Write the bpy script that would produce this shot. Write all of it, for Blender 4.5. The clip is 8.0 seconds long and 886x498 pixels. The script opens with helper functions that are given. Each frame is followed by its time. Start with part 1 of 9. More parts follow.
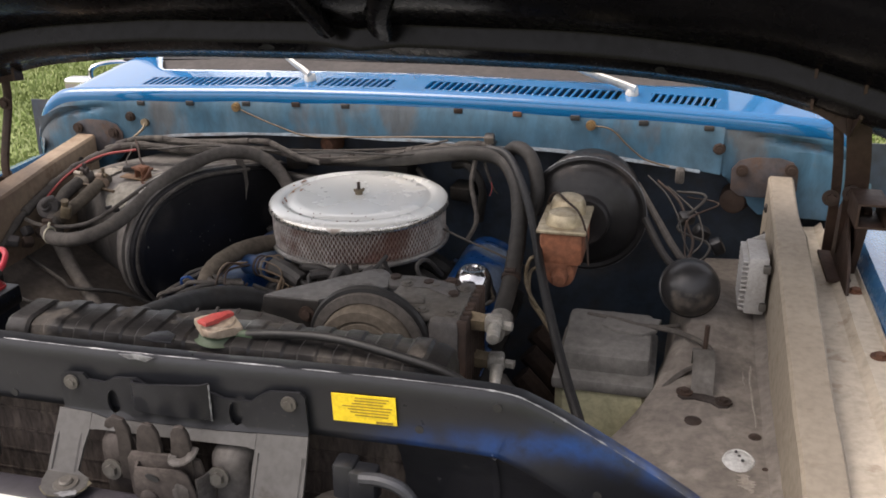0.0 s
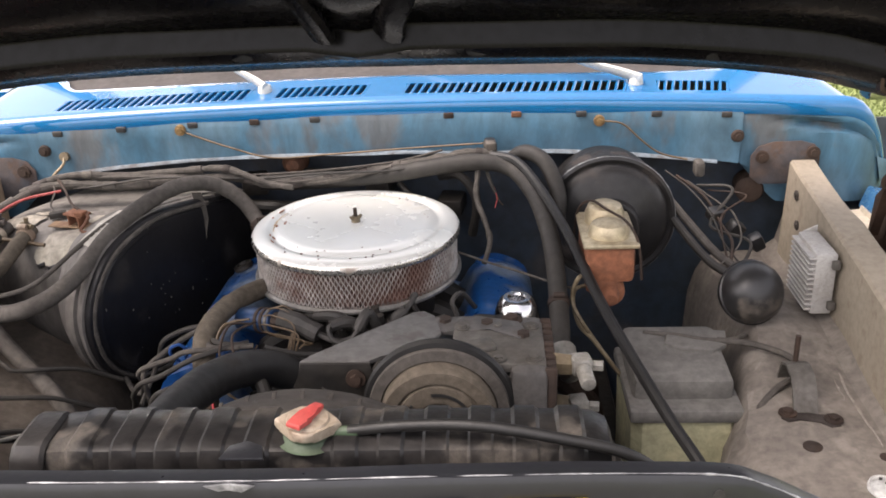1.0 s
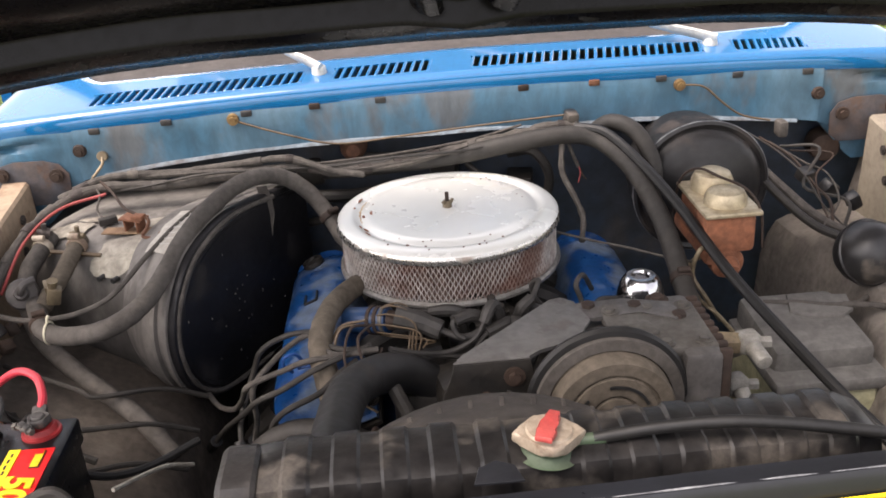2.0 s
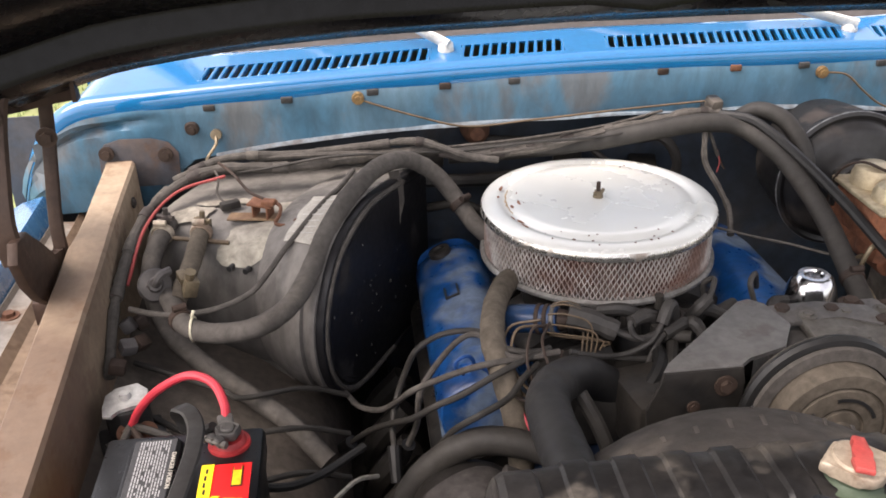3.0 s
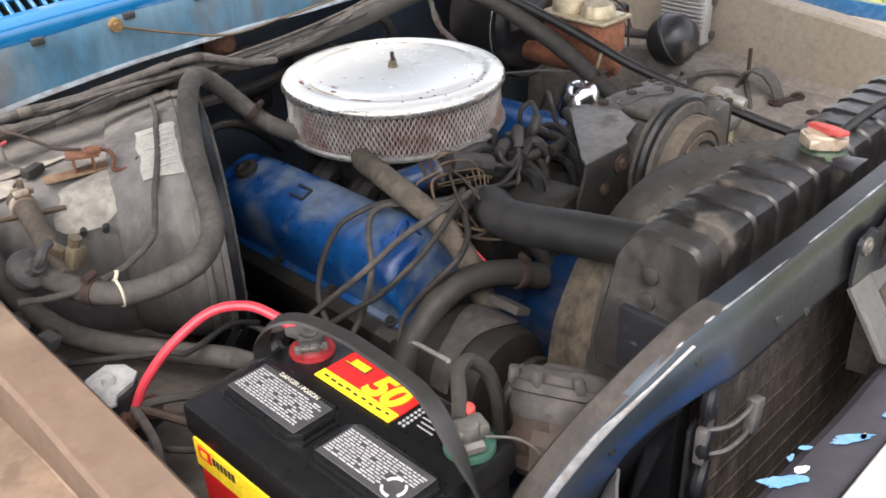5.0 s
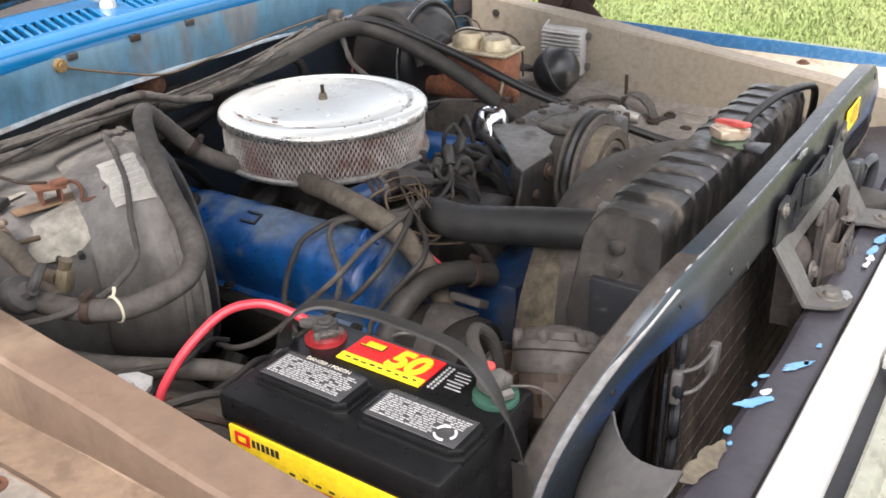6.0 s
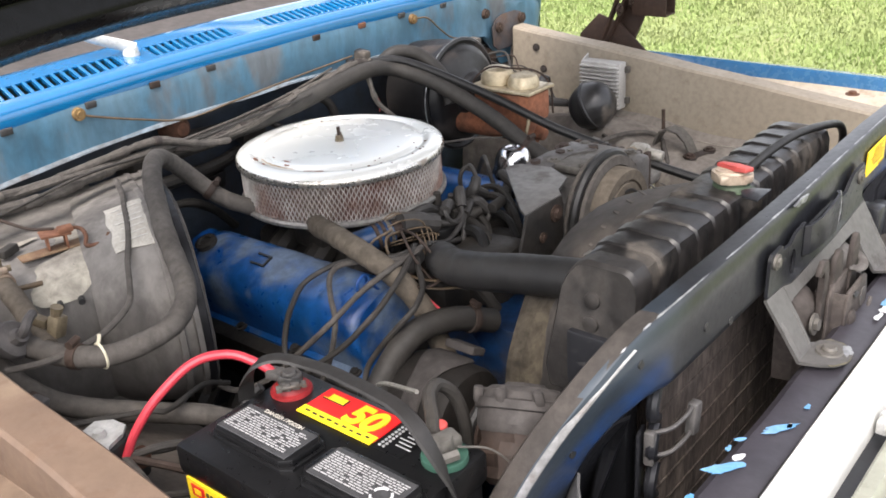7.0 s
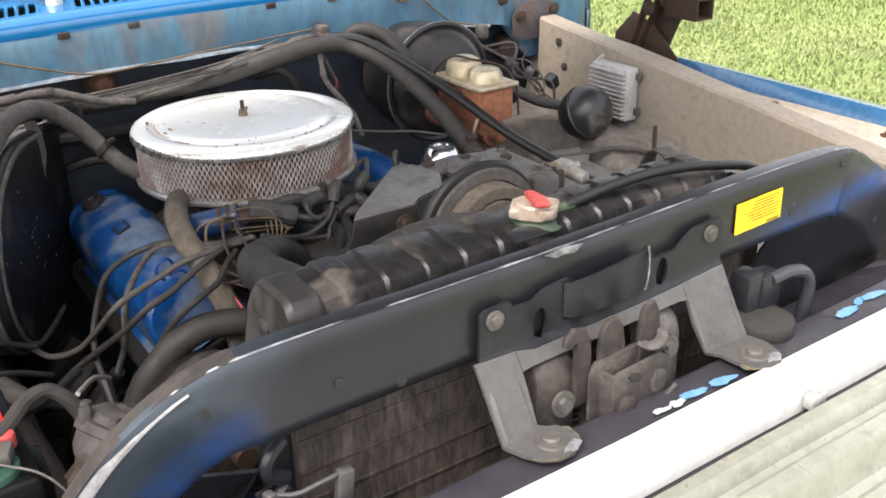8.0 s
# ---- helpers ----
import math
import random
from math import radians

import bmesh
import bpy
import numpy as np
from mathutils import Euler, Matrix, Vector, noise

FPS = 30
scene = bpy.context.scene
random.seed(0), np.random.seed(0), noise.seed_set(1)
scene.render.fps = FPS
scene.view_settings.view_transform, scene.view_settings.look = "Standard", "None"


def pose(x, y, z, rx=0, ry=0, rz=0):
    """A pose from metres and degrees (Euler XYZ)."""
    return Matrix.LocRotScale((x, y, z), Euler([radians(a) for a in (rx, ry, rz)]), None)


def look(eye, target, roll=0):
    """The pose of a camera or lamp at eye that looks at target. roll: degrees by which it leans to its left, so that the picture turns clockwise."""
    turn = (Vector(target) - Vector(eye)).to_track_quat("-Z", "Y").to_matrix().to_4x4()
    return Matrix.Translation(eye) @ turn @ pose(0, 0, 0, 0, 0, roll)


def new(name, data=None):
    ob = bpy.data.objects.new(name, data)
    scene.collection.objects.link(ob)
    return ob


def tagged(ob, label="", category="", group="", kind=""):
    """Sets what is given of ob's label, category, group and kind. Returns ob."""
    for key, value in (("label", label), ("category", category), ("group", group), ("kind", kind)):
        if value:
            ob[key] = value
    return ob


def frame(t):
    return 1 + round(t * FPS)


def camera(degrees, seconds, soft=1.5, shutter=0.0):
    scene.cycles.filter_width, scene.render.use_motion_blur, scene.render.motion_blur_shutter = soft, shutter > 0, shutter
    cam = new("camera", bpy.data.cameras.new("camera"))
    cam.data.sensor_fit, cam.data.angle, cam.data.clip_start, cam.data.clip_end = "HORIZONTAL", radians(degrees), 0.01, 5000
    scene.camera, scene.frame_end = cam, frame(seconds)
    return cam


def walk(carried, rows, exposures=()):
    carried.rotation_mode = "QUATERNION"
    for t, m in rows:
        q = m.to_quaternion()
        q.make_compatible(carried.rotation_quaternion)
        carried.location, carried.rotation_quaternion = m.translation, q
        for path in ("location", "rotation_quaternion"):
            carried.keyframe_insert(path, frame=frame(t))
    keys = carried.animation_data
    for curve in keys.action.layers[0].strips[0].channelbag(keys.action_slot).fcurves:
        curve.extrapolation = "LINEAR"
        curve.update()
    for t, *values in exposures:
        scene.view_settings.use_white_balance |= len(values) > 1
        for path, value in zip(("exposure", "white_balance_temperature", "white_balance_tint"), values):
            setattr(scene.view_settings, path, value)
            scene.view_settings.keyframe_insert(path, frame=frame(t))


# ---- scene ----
cam = camera(51.0, 8.0, 1.7)
PATH = [
    (0, (0.56, -0.831, 1.637), (0.102, 0.965, 0.887), -0.6),
    (0.3, (0.491, -0.752, 1.635), (0.043, 1.033, 0.851), -0.2),
    (0.5, (0.433, -0.705, 1.626), (-0.008, 1.077, 0.831), -0.6),
    (0.7, (0.342, -0.677, 1.620), (-0.016, 1.128, 0.837), -0.6),
    (1, (0.199, -0.646, 1.628), (0.093, 1.188, 0.838), -2.2),
    (1.2, (0.118, -0.643, 1.638), (0.083, 1.187, 0.831), -2.8),
    (2.3, (-0.193, -0.51, 1.609), (-0.062, 1.295, 0.758), -3.6),
    (2.5, (-0.257, -0.495, 1.623), (-0.096, 1.306, 0.767), -3.3),
    (2.8, (-0.348, -0.455, 1.620), (-0.193, 1.336, 0.744), -2.0),
    (3, (-0.396, -0.43, 1.622), (-0.221, 1.343, 0.713), -1.5),
    (3.2, (-0.474, -0.402, 1.602), (-0.226, 1.351, 0.671), -1.5),
    (3.5, (-0.599, -0.374, 1.58), (-0.146, 1.308, 0.597), -3.4),
    (3.8, (-0.710, -0.361, 1.569), (-0.106, 1.262, 0.569), -4.1),
    (4, (-0.769, -0.351, 1.559), (-0.092, 1.255, 0.577), -4.2),
    (4.2, (-0.814, -0.330, 1.565), (-0.058, 1.231, 0.568), -2.8),
    (4.5, (-0.874, -0.283, 1.539), (0.015, 1.215, 0.554), -2.2),
    (4.8, (-0.928, -0.254, 1.523), (0.160, 1.094, 0.523), -2.7),
    (5, (-0.984, -0.244, 1.522), (0.231, 1.001, 0.535), -2.3),
    (5.2, (-1.038, -0.236, 1.525), (0.292, 0.907, 0.563), -2.4),
    (6.3, (-1.205, -0.195, 1.505), (0.285, 0.816, 0.633), -1.3),
    (6.5, (-1.193, -0.216, 1.51), (0.288, 0.81, 0.641), -1.7),
    (6.8, (-1.148, -0.257, 1.525), (0.253, 0.881, 0.663), -3.6),
    (7, (-1.084, -0.3, 1.527), (0.292, 0.892, 0.699), -3.9),
    (7.2, (-0.991, -0.356, 1.521), (0.337, 0.891, 0.696), -4.6),
    (7.5, (-0.816, -0.459, 1.5), (0.34, 0.932, 0.648), -5.3),
    (7.7, (-0.722, -0.502, 1.501), (0.366, 0.930, 0.626), -4.1),
    (8, (-0.587, -0.559, 1.473), (0.43, 0.946, 0.635), -1.4),
]
walk(cam, [(t, look(eye, target, roll)) for t, eye, target, roll in PATH], [(0.0, 0.63, 6950, 17), (0.5, 0.98, 6950, 17), (1.0, 1.32, 7050, 18), (2.5, 1.30, 7050, 18), (4.0, 1.33, 6800, 15), (5.0, 1.48, 6650, 14), (6.5, 1.43, 6650, 13), (8.0, 1.53, 6700, 14)])

# ---- world, sun, exposure ----
world = bpy.data.worlds.new("world")
scene.world = world
world.use_nodes = True
wn = world.node_tree.nodes
sky = wn.new("ShaderNodeTexSky")
sky.sky_type = "NISHITA"
sky.sun_disc = False
SUN_EL, SUN_AZ = 58.0, 250.0
sky.sun_elevation, sky.sun_rotation = radians(SUN_EL), radians(SUN_AZ)
sky.air_density, sky.dust_density = 1.0, 3.0
wn["Background"].inputs["Strength"].default_value = 0.15 * 1.5
haze = wn.new("ShaderNodeHueSaturation")
haze.inputs["Saturation"].default_value = 0.3
world.node_tree.links.new(sky.outputs[0], haze.inputs["Color"])
world.node_tree.links.new(haze.outputs[0], wn["Background"].inputs["Color"])
sun = new("sun", bpy.data.lights.new("sun", "SUN"))
sun.data.energy, sun.data.angle, sun.data.color = 1.3, radians(45), (1.0, 0.95, 0.88)
sx, sy = math.sin(radians(SUN_AZ)) * math.cos(radians(SUN_EL)), math.cos(radians(SUN_AZ)) * math.cos(radians(SUN_EL))
sun.matrix_world = look((sx * 20, sy * 20, math.sin(radians(SUN_EL)) * 20), (0, 0, 0))


# ---- materials ----
def material(name, base, rough=0.6, metal=0.0, second=None, mix=0.4, scale=8.0, grain=60.0, bump=0.15, dirt=None, dirt_mix=0.0, dirt_scale=14.0, coat=0.0, stretch=(1, 1, 1), stain=None, mottle=0.35, spec=0.5, worn=None):
    """Two scales of colour variation, an optional layer of dirt or rust in patches, and fine relief."""
    m = bpy.data.materials.new(name)
    m.use_nodes = True
    t = m.node_tree
    n, l = t.nodes, t.links
    b = n["Principled BSDF"]
    b.inputs["Metallic"].default_value = metal
    b.inputs["Coat Weight"].default_value = coat
    b.inputs["Specular IOR Level"].default_value = spec
    b.inputs["Coat Roughness"].default_value = 0.08
    co = n.new("ShaderNodeTexCoord")
    mp = n.new("ShaderNodeMapping")
    mp.inputs["Scale"].default_value = stretch
    l.new(co.outputs["Object"], mp.inputs["Vector"])
    obj = mp.outputs["Vector"]

    def noise_tex(s, detail=4.0, coarse=0.5):
        x = n.new("ShaderNodeTexNoise")
        x.inputs["Roughness"].default_value = coarse
        x.inputs["Scale"].default_value, x.inputs["Detail"].default_value = s, detail
        l.new(obj, x.inputs["Vector"])
        return x.outputs["Fac"]

    def ramp(src, lo, hi):
        r = n.new("ShaderNodeMapRange")
        r.inputs["From Min"].default_value, r.inputs["From Max"].default_value = lo, hi
        l.new(src, r.inputs["Value"])
        return r.outputs["Result"]

    def blend(fac, a, c, amount):
        mm = n.new("ShaderNodeMath")
        mm.operation = "MULTIPLY"
        mm.inputs[1].default_value = amount
        l.new(fac, mm.inputs[0])
        x = n.new("ShaderNodeMix")
        x.data_type = "RGBA"
        l.new(mm.outputs[0], x.inputs["Factor"])
        for k, v in ((6, a), (7, c)):
            if isinstance(v, tuple):
                x.inputs[k].default_value = (*v, 1)
            else:
                l.new(v, x.inputs[k])
        return x.outputs[2]

    second = second or tuple(c * 0.6 for c in base)
    big = ramp(noise_tex(scale), 0.35, 0.65)
    small = noise_tex(grain, 6.0)
    col = blend(big, base, second, mix)
    col = blend(ramp(small, 0.4, 0.7), col, tuple(c * 0.55 for c in second), mix * 0.5)
    rough_src = None
    if dirt:
        patch = ramp(noise_tex(dirt_scale, 10.0, 0.58), 0.60 - 0.20 * dirt_mix, 0.69 - 0.20 * dirt_mix)
        col = blend(patch, col, dirt, min(1.0, dirt_mix + 0.25))
        rough_src = patch
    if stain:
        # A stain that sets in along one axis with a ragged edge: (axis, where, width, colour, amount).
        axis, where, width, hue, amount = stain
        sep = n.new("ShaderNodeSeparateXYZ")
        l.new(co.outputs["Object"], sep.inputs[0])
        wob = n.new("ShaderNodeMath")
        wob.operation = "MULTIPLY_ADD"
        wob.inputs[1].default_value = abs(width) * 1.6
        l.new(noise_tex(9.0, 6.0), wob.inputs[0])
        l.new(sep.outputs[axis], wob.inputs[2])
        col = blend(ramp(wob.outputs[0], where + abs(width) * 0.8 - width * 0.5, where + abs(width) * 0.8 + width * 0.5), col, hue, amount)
    if worn:
        # Old paint showing through where the mesh carries the "wear" value.
        at = n.new("ShaderNodeAttribute")
        at.attribute_name = "wear"
        pr = n.new("ShaderNodeMath")
        pr.operation = "MULTIPLY"
        l.new(at.outputs["Fac"], pr.inputs[0])
        l.new(ramp(noise_tex(22.0, 8.0, 0.6), 0.28, 0.62), pr.inputs[1])
        col = blend(pr.outputs[0], col, worn, 1.0)
    if mottle:
        mt = n.new("ShaderNodeTexNoise")
        mt.inputs["Scale"].default_value, mt.inputs["Detail"].default_value, mt.inputs["Distortion"].default_value = scale * 4.5, 12.0, 0.4
        mt.inputs["Roughness"].default_value = 0.7
        l.new(obj, mt.inputs["Vector"])
        mr = n.new("ShaderNodeMapRange")
        mr.inputs["From Min"].default_value, mr.inputs["From Max"].default_value = 0.38, 0.62
        mr.inputs["To Min"].default_value, mr.inputs["To Max"].default_value = 1 - 0.55 * mottle, 1 + 0.45 * mottle
        l.new(mt.outputs["Fac"], mr.inputs["Value"])
        sc = n.new("ShaderNodeVectorMath")
        sc.operation = "SCALE"
        l.new(col, sc.inputs[0])
        l.new(mr.outputs["Result"], sc.inputs["Scale"])
        col = sc.outputs["Vector"]
    l.new(col, b.inputs["Base Color"])
    rr = n.new("ShaderNodeMapRange")
    rr.inputs["To Min"].default_value, rr.inputs["To Max"].default_value = (rough * 0.7, rough * 1.4) if rough < 0.12 else (max(0.03, rough - 0.12), min(1.0, rough + 0.15))
    l.new(small, rr.inputs["Value"])
    if rough_src is not None:
        ad = n.new("ShaderNodeMath")
        ad.operation = "MULTIPLY_ADD"
        ad.use_clamp = True
        ad.inputs[1].default_value = 0.4
        l.new(rough_src, ad.inputs[0])
        l.new(rr.outputs["Result"], ad.inputs[2])
        l.new(ad.outputs[0], b.inputs["Roughness"])
    else:
        l.new(rr.outputs["Result"], b.inputs["Roughness"])
    if bump:
        bp = n.new("ShaderNodeBump")
        bp.inputs["Strength"].default_value, bp.inputs["Distance"].default_value = bump, 0.004
        l.new(small, bp.inputs["Height"])
        l.new(bp.outputs["Normal"], b.inputs["Normal"])
    return m


RUST = (0.16, 0.07, 0.035)
DUST = (0.22, 0.18, 0.14)
blue_gloss = material("blue_gloss_paint", (0.003, 0.120, 0.300), 0.05, 0, (0.004, 0.132, 0.33), 0.4, 5, 90, 0.003, coat=0.7, mottle=0.10, spec=0.6)
blue_dull = material("dirty_blue_paint", (0.042, 0.138, 0.222), 0.45, 0, (0.095, 0.158, 0.202), 0.7, 5, 50, 0.1, (0.13, 0.10, 0.075), 0.34, 8, stretch=(1, 1, 0.45), mottle=0.4)
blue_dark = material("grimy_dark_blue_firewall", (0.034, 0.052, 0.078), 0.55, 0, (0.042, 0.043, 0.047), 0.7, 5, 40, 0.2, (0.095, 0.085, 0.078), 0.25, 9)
# Darker engine blue, with the shade low in the bay painted in.
block_blue = material("shade_darkened_blue_enamel", (0.003, 0.026, 0.085), 0.4, 0, (0.010, 0.014, 0.024), 0.7, 12, 60, 0.2, (0.03, 0.027, 0.025), 0.3, 9, mottle=0.5)
ledge_grey = material("chalky_blue_grey_seam", (0.20, 0.25, 0.29), 0.75, 0, (0.13, 0.13, 0.13), 0.7, 20, 80, 0.3, (0.14, 0.09, 0.06), 0.3)
tan = material("dusty_tan_primer", (0.285, 0.245, 0.190), 0.7, 0, (0.225, 0.188, 0.144), 0.6, 3.0, 90, 0.05, (0.17, 0.13, 0.098), 0.03, 30, mottle=0.10)
tan_rusty = material("rust_stained_tan_primer", (0.34, 0.265, 0.185), 0.7, 0, (0.30, 0.22, 0.15), 0.7, 5, 90, 0.08, (0.15, 0.085, 0.052), 0.22, 16, stain=(1, 0.74, -0.36, (0.105, 0.066, 0.045), 0.90), mottle=0.25)
apron_grey = material("dusty_grey_brown_apron", (0.195, 0.172, 0.149), 0.85, 0, (0.128, 0.112, 0.097), 0.75, 4, 80, 0.15, (0.29, 0.262, 0.228), 0.25, 16, mottle=0.4)
black_paint = material("worn_black_paint", (0.013, 0.0135, 0.016), 0.34, 0, (0.021, 0.022, 0.025), 0.5, 6, 120, 0.05, (0.08, 0.075, 0.07), 0.0, 130, mottle=0.2, spec=0.32)
black_blue = material("black_over_blue_paint", (0.013, 0.0135, 0.0155), 0.32, 0, (0.018, 0.020, 0.025), 0.5, 3.0, 120, 0.04, None, 0.0, 110, stain=(0, -0.40, -0.16, (0.050, 0.068, 0.088), 0.65), mottle=0.2, spec=0.45, worn=(0.004, 0.055, 0.22))
# Pale metal for real scuffs and for highlights drawn along edges.
edge_wear_glint = material("scuffed_edge_and_glint", (0.36, 0.37, 0.38), 0.45, 0.5, (0.1, 0.1, 0.11), 0.8, 30, 120, 0.1)
black_hood = material("black_hood_underside", (0.0042, 0.0040, 0.0048), 0.26, 0, (0.006, 0.0055, 0.0065), 0.6, 4, 60, 0.015, spec=0.15, mottle=0.2)
rubber = material("dusty_black_rubber", (0.024, 0.0225, 0.021), 0.6, 0, (0.050, 0.044, 0.037), 0.6, 12, 90, 0.15, spec=0.35)
rubber_grey = material("dust_grey_rubber_hose", (0.092, 0.083, 0.074), 0.8, 0, (0.058, 0.051, 0.045), 0.7, 14, 90, 0.3, (0.14, 0.125, 0.105), 0.15, 22, spec=0.3)
rubber_clean = material("black_rubber", (0.012, 0.012, 0.0125), 0.45, 0, (0.022, 0.021, 0.019), 0.5, 14, 90, 0.1, spec=0.35)
plastic_black = material("black_plastic", (0.012, 0.012, 0.013), 0.36, 0, (0.04, 0.037, 0.034), 0.55, 10, 90, 0.05, DUST, 0.10)
plastic_case = material("clean_black_battery_plastic", (0.006, 0.006, 0.0065), 0.3, 0, (0.009, 0.009, 0.0095), 0.4, 20, 120, 0.04, spec=0.3)
tank_plastic = material("grimy_black_tank_plastic", (0.012, 0.0115, 0.0118), 0.34, 0, (0.024, 0.0215, 0.020), 0.7, 16, 70, 0.2, (0.082, 0.070, 0.057), 0.36, 12, spec=0.42, mottle=0.7)
shroud_mat = material("dusty_brown_black_shroud", (0.032, 0.029, 0.027), 0.6, 0, (0.054, 0.047, 0.042), 0.7, 9, 60, 0.25, (0.090, 0.078, 0.067), 0.22, 8, spec=0.3, mottle=0.5)
shroud_tan = material("dirt_caked_plastic", (0.074, 0.062, 0.044), 0.85, 0, (0.030, 0.026, 0.022), 0.85, 12, 60, 0.4, (0.022, 0.019, 0.017), 0.34, 14, spec=0.2, mottle=0.6)
engine_blue = material("engine_blue_enamel", (0.004, 0.060, 0.24), 0.3, 0, (0.008, 0.10, 0.33), 0.6, 8, 60, 0.1, (0.24, 0.30, 0.36), 0.45, 6, mottle=0.5)
engine_dark = material("oily_engine_metal", (0.019, 0.018, 0.017), 0.5, 0.1, (0.040, 0.034, 0.028), 0.7, 14, 60, 0.4, spec=0.4)
rust_metal = material("rusty_metal", (0.15, 0.065, 0.035), 0.8, 0.1, (0.08, 0.04, 0.026), 0.7, 25, 120, 0.3)
rust_dark = material("dark_rusted_steel", (0.034, 0.025, 0.021), 0.7, 0.1, (0.066, 0.040, 0.028), 0.6, 18, 100, 0.25, spec=0.3)
cast_rust = material("red_rust_cast_iron", (0.26, 0.095, 0.045), 0.85, 0, (0.15, 0.065, 0.038), 0.8, 14, 110, 0.35, (0.09, 0.05, 0.035), 0.3)
grey_steel = material("dusty_grey_steel", (0.13, 0.122, 0.11), 0.55, 0.4, (0.085, 0.075, 0.064), 0.6, 14, 100, 0.15)
bracket_grey = material("dark_grimy_bracket_steel", (0.105, 0.100, 0.097), 0.5, 0.2, (0.065, 0.060, 0.056), 0.7, 12, 80, 0.12, (0.11, 0.10, 0.09), 0.15, 26, mottle=0.4)
primer_grey = material("dusty_grey_primer_steel", (0.092, 0.089, 0.086), 0.5, 0.1, (0.070, 0.066, 0.062), 0.6, 6, 110, 0.06, (0.05, 0.042, 0.036), 0.12, 24, mottle=0.12, spec=0.35)
galvanised = material("pale_worn_zinc", (0.44, 0.38, 0.30), 0.45, 0.2, (0.30, 0.23, 0.165), 0.7, 20, 110, 0.15, (0.16, 0.08, 0.045), 0.25, 22)
gold_zinc = material("yellowed_zinc_lid", (0.50, 0.43, 0.30), 0.42, 0.5, (0.38, 0.30, 0.19), 0.6, 12, 110, 0.15)
chrome = material("chrome", (0.55, 0.55, 0.56), 0.13, 1.0, (0.75, 0.75, 0.76), 0.3, 10, 60, 0.0, mottle=0.1)
chrome_worn = material("spotted_worn_chrome", (0.88, 0.89, 0.86), 0.24, 0.22, (0.80, 0.80, 0.73), 0.6, 5, 6, 0.0, (0.52, 0.43, 0.26), 0.03, 7, mottle=0.0)
mesh_wire = material("rust_patched_steel_mesh", (0.70, 0.69, 0.66), 0.42, 0.35, (0.40, 0.31, 0.26), 0.7, 12, 90, 0.05, (0.20, 0.08, 0.05), 0.42, 7, mottle=0.4)
filter_paper = material("rust_stained_filter_paper", (0.20, 0.155, 0.13), 0.9, 0, (0.13, 0.042, 0.026), 0.85, 7, 60, 0.2)
white_paint = material("white_painted_metal", (0.80, 0.80, 0.76), 0.35, 0, (0.72, 0.72, 0.67), 0.4, 6, 80, 0.04, (0.45, 0.42, 0.34), 0.1, 12, mottle=0.08)
pale_grey = material("cream_primed_flange", (0.54, 0.48, 0.39), 0.6, 0, (0.36, 0.30, 0.22), 0.6, 6, 80, 0.1, (0.18, 0.09, 0.05), 0.08, 25, mottle=0.15)
red_cable_mat = material("red_cable_insulation", (0.46, 0.035, 0.052), 0.42, 0, (0.48, 0.04, 0.055), 0.4, 20, 90, 0.06, mottle=0.2)
red_plastic = material("faded_red_plastic", (0.46, 0.055, 0.05), 0.55, 0, (0.40, 0.09, 0.075), 0.5, 20, 90, 0.1)
red_paint = material("red_label", (0.72, 0.02, 0.02), 0.35, 0, (0.66, 0.02, 0.02), 0.3, 10, 90, 0.0)
yellow_label = material("yellow_sticker", (0.86, 0.62, 0.02), 0.5, 0, (0.8, 0.56, 0.03), 0.4, 20, 90, 0.0)
ink = material("black_ink", (0.02, 0.02, 0.02), 0.5, 0, None, 0.2, 20, 90, 0.0)
print_grey = material("pale_grey_print", (0.36, 0.36, 0.36), 0.5, 0, None, 0.2, 20, 90, 0.0)
paper_white = material("yellowed_white_paper_label", (0.50, 0.475, 0.42), 0.7, 0, (0.36, 0.33, 0.28), 0.7, 20, 90, 0.05)
milky = material("milky_yellow_plastic", (0.50, 0.48, 0.30), 0.5, 0, (0.36, 0.35, 0.24), 0.6, 9, 90, 0.05)
lid_grey = material("dusty_grey_plastic_lid", (0.165, 0.160, 0.148), 0.75, 0, (0.110, 0.103, 0.094), 0.6, 9, 90, 0.1)
green_stain = material("green_coolant_stain", (0.06, 0.10, 0.055), 0.6, 0, (0.035, 0.04, 0.025), 0.6, 20, 90, 0.1)
core_mat = material("dusty_brown_fins", (0.058, 0.046, 0.040), 0.85, 0.0, (0.030, 0.025, 0.022), 0.7, 16, 140, 0.5, (0.10, 0.083, 0.070), 0.3, 9, stretch=(1.6, 1, 0.4), mottle=0.8, spec=0.2)
brass = material("dull_brass", (0.20, 0.16, 0.10), 0.5, 0.4, (0.13, 0.10, 0.07), 0.6, 25, 100, 0.2)
white_metal = material("oxidised_dull_alloy", (0.33, 0.32, 0.29), 0.5, 0.4, (0.22, 0.20, 0.17), 0.6, 30, 100, 0.2)
cream_tie = material("yellowed_plastic_tie", (0.6, 0.56, 0.42), 0.5, 0, None, 0.3, 20, 90, 0.0)
blue_tie = material("blue_plastic_tie", (0.01, 0.06, 0.22), 0.5, 0, None, 0.3, 20, 90, 0.0)
tape_grey = material("grey_cloth_tape", (0.095, 0.085, 0.075), 0.85, 0, (0.05, 0.045, 0.04), 0.7, 30, 100, 0.3, spec=0.3)
tyre_rubber = material("tyre_rubber", (0.025, 0.025, 0.026), 0.8, 0, None, 0.5, 20, 90, 0.1)
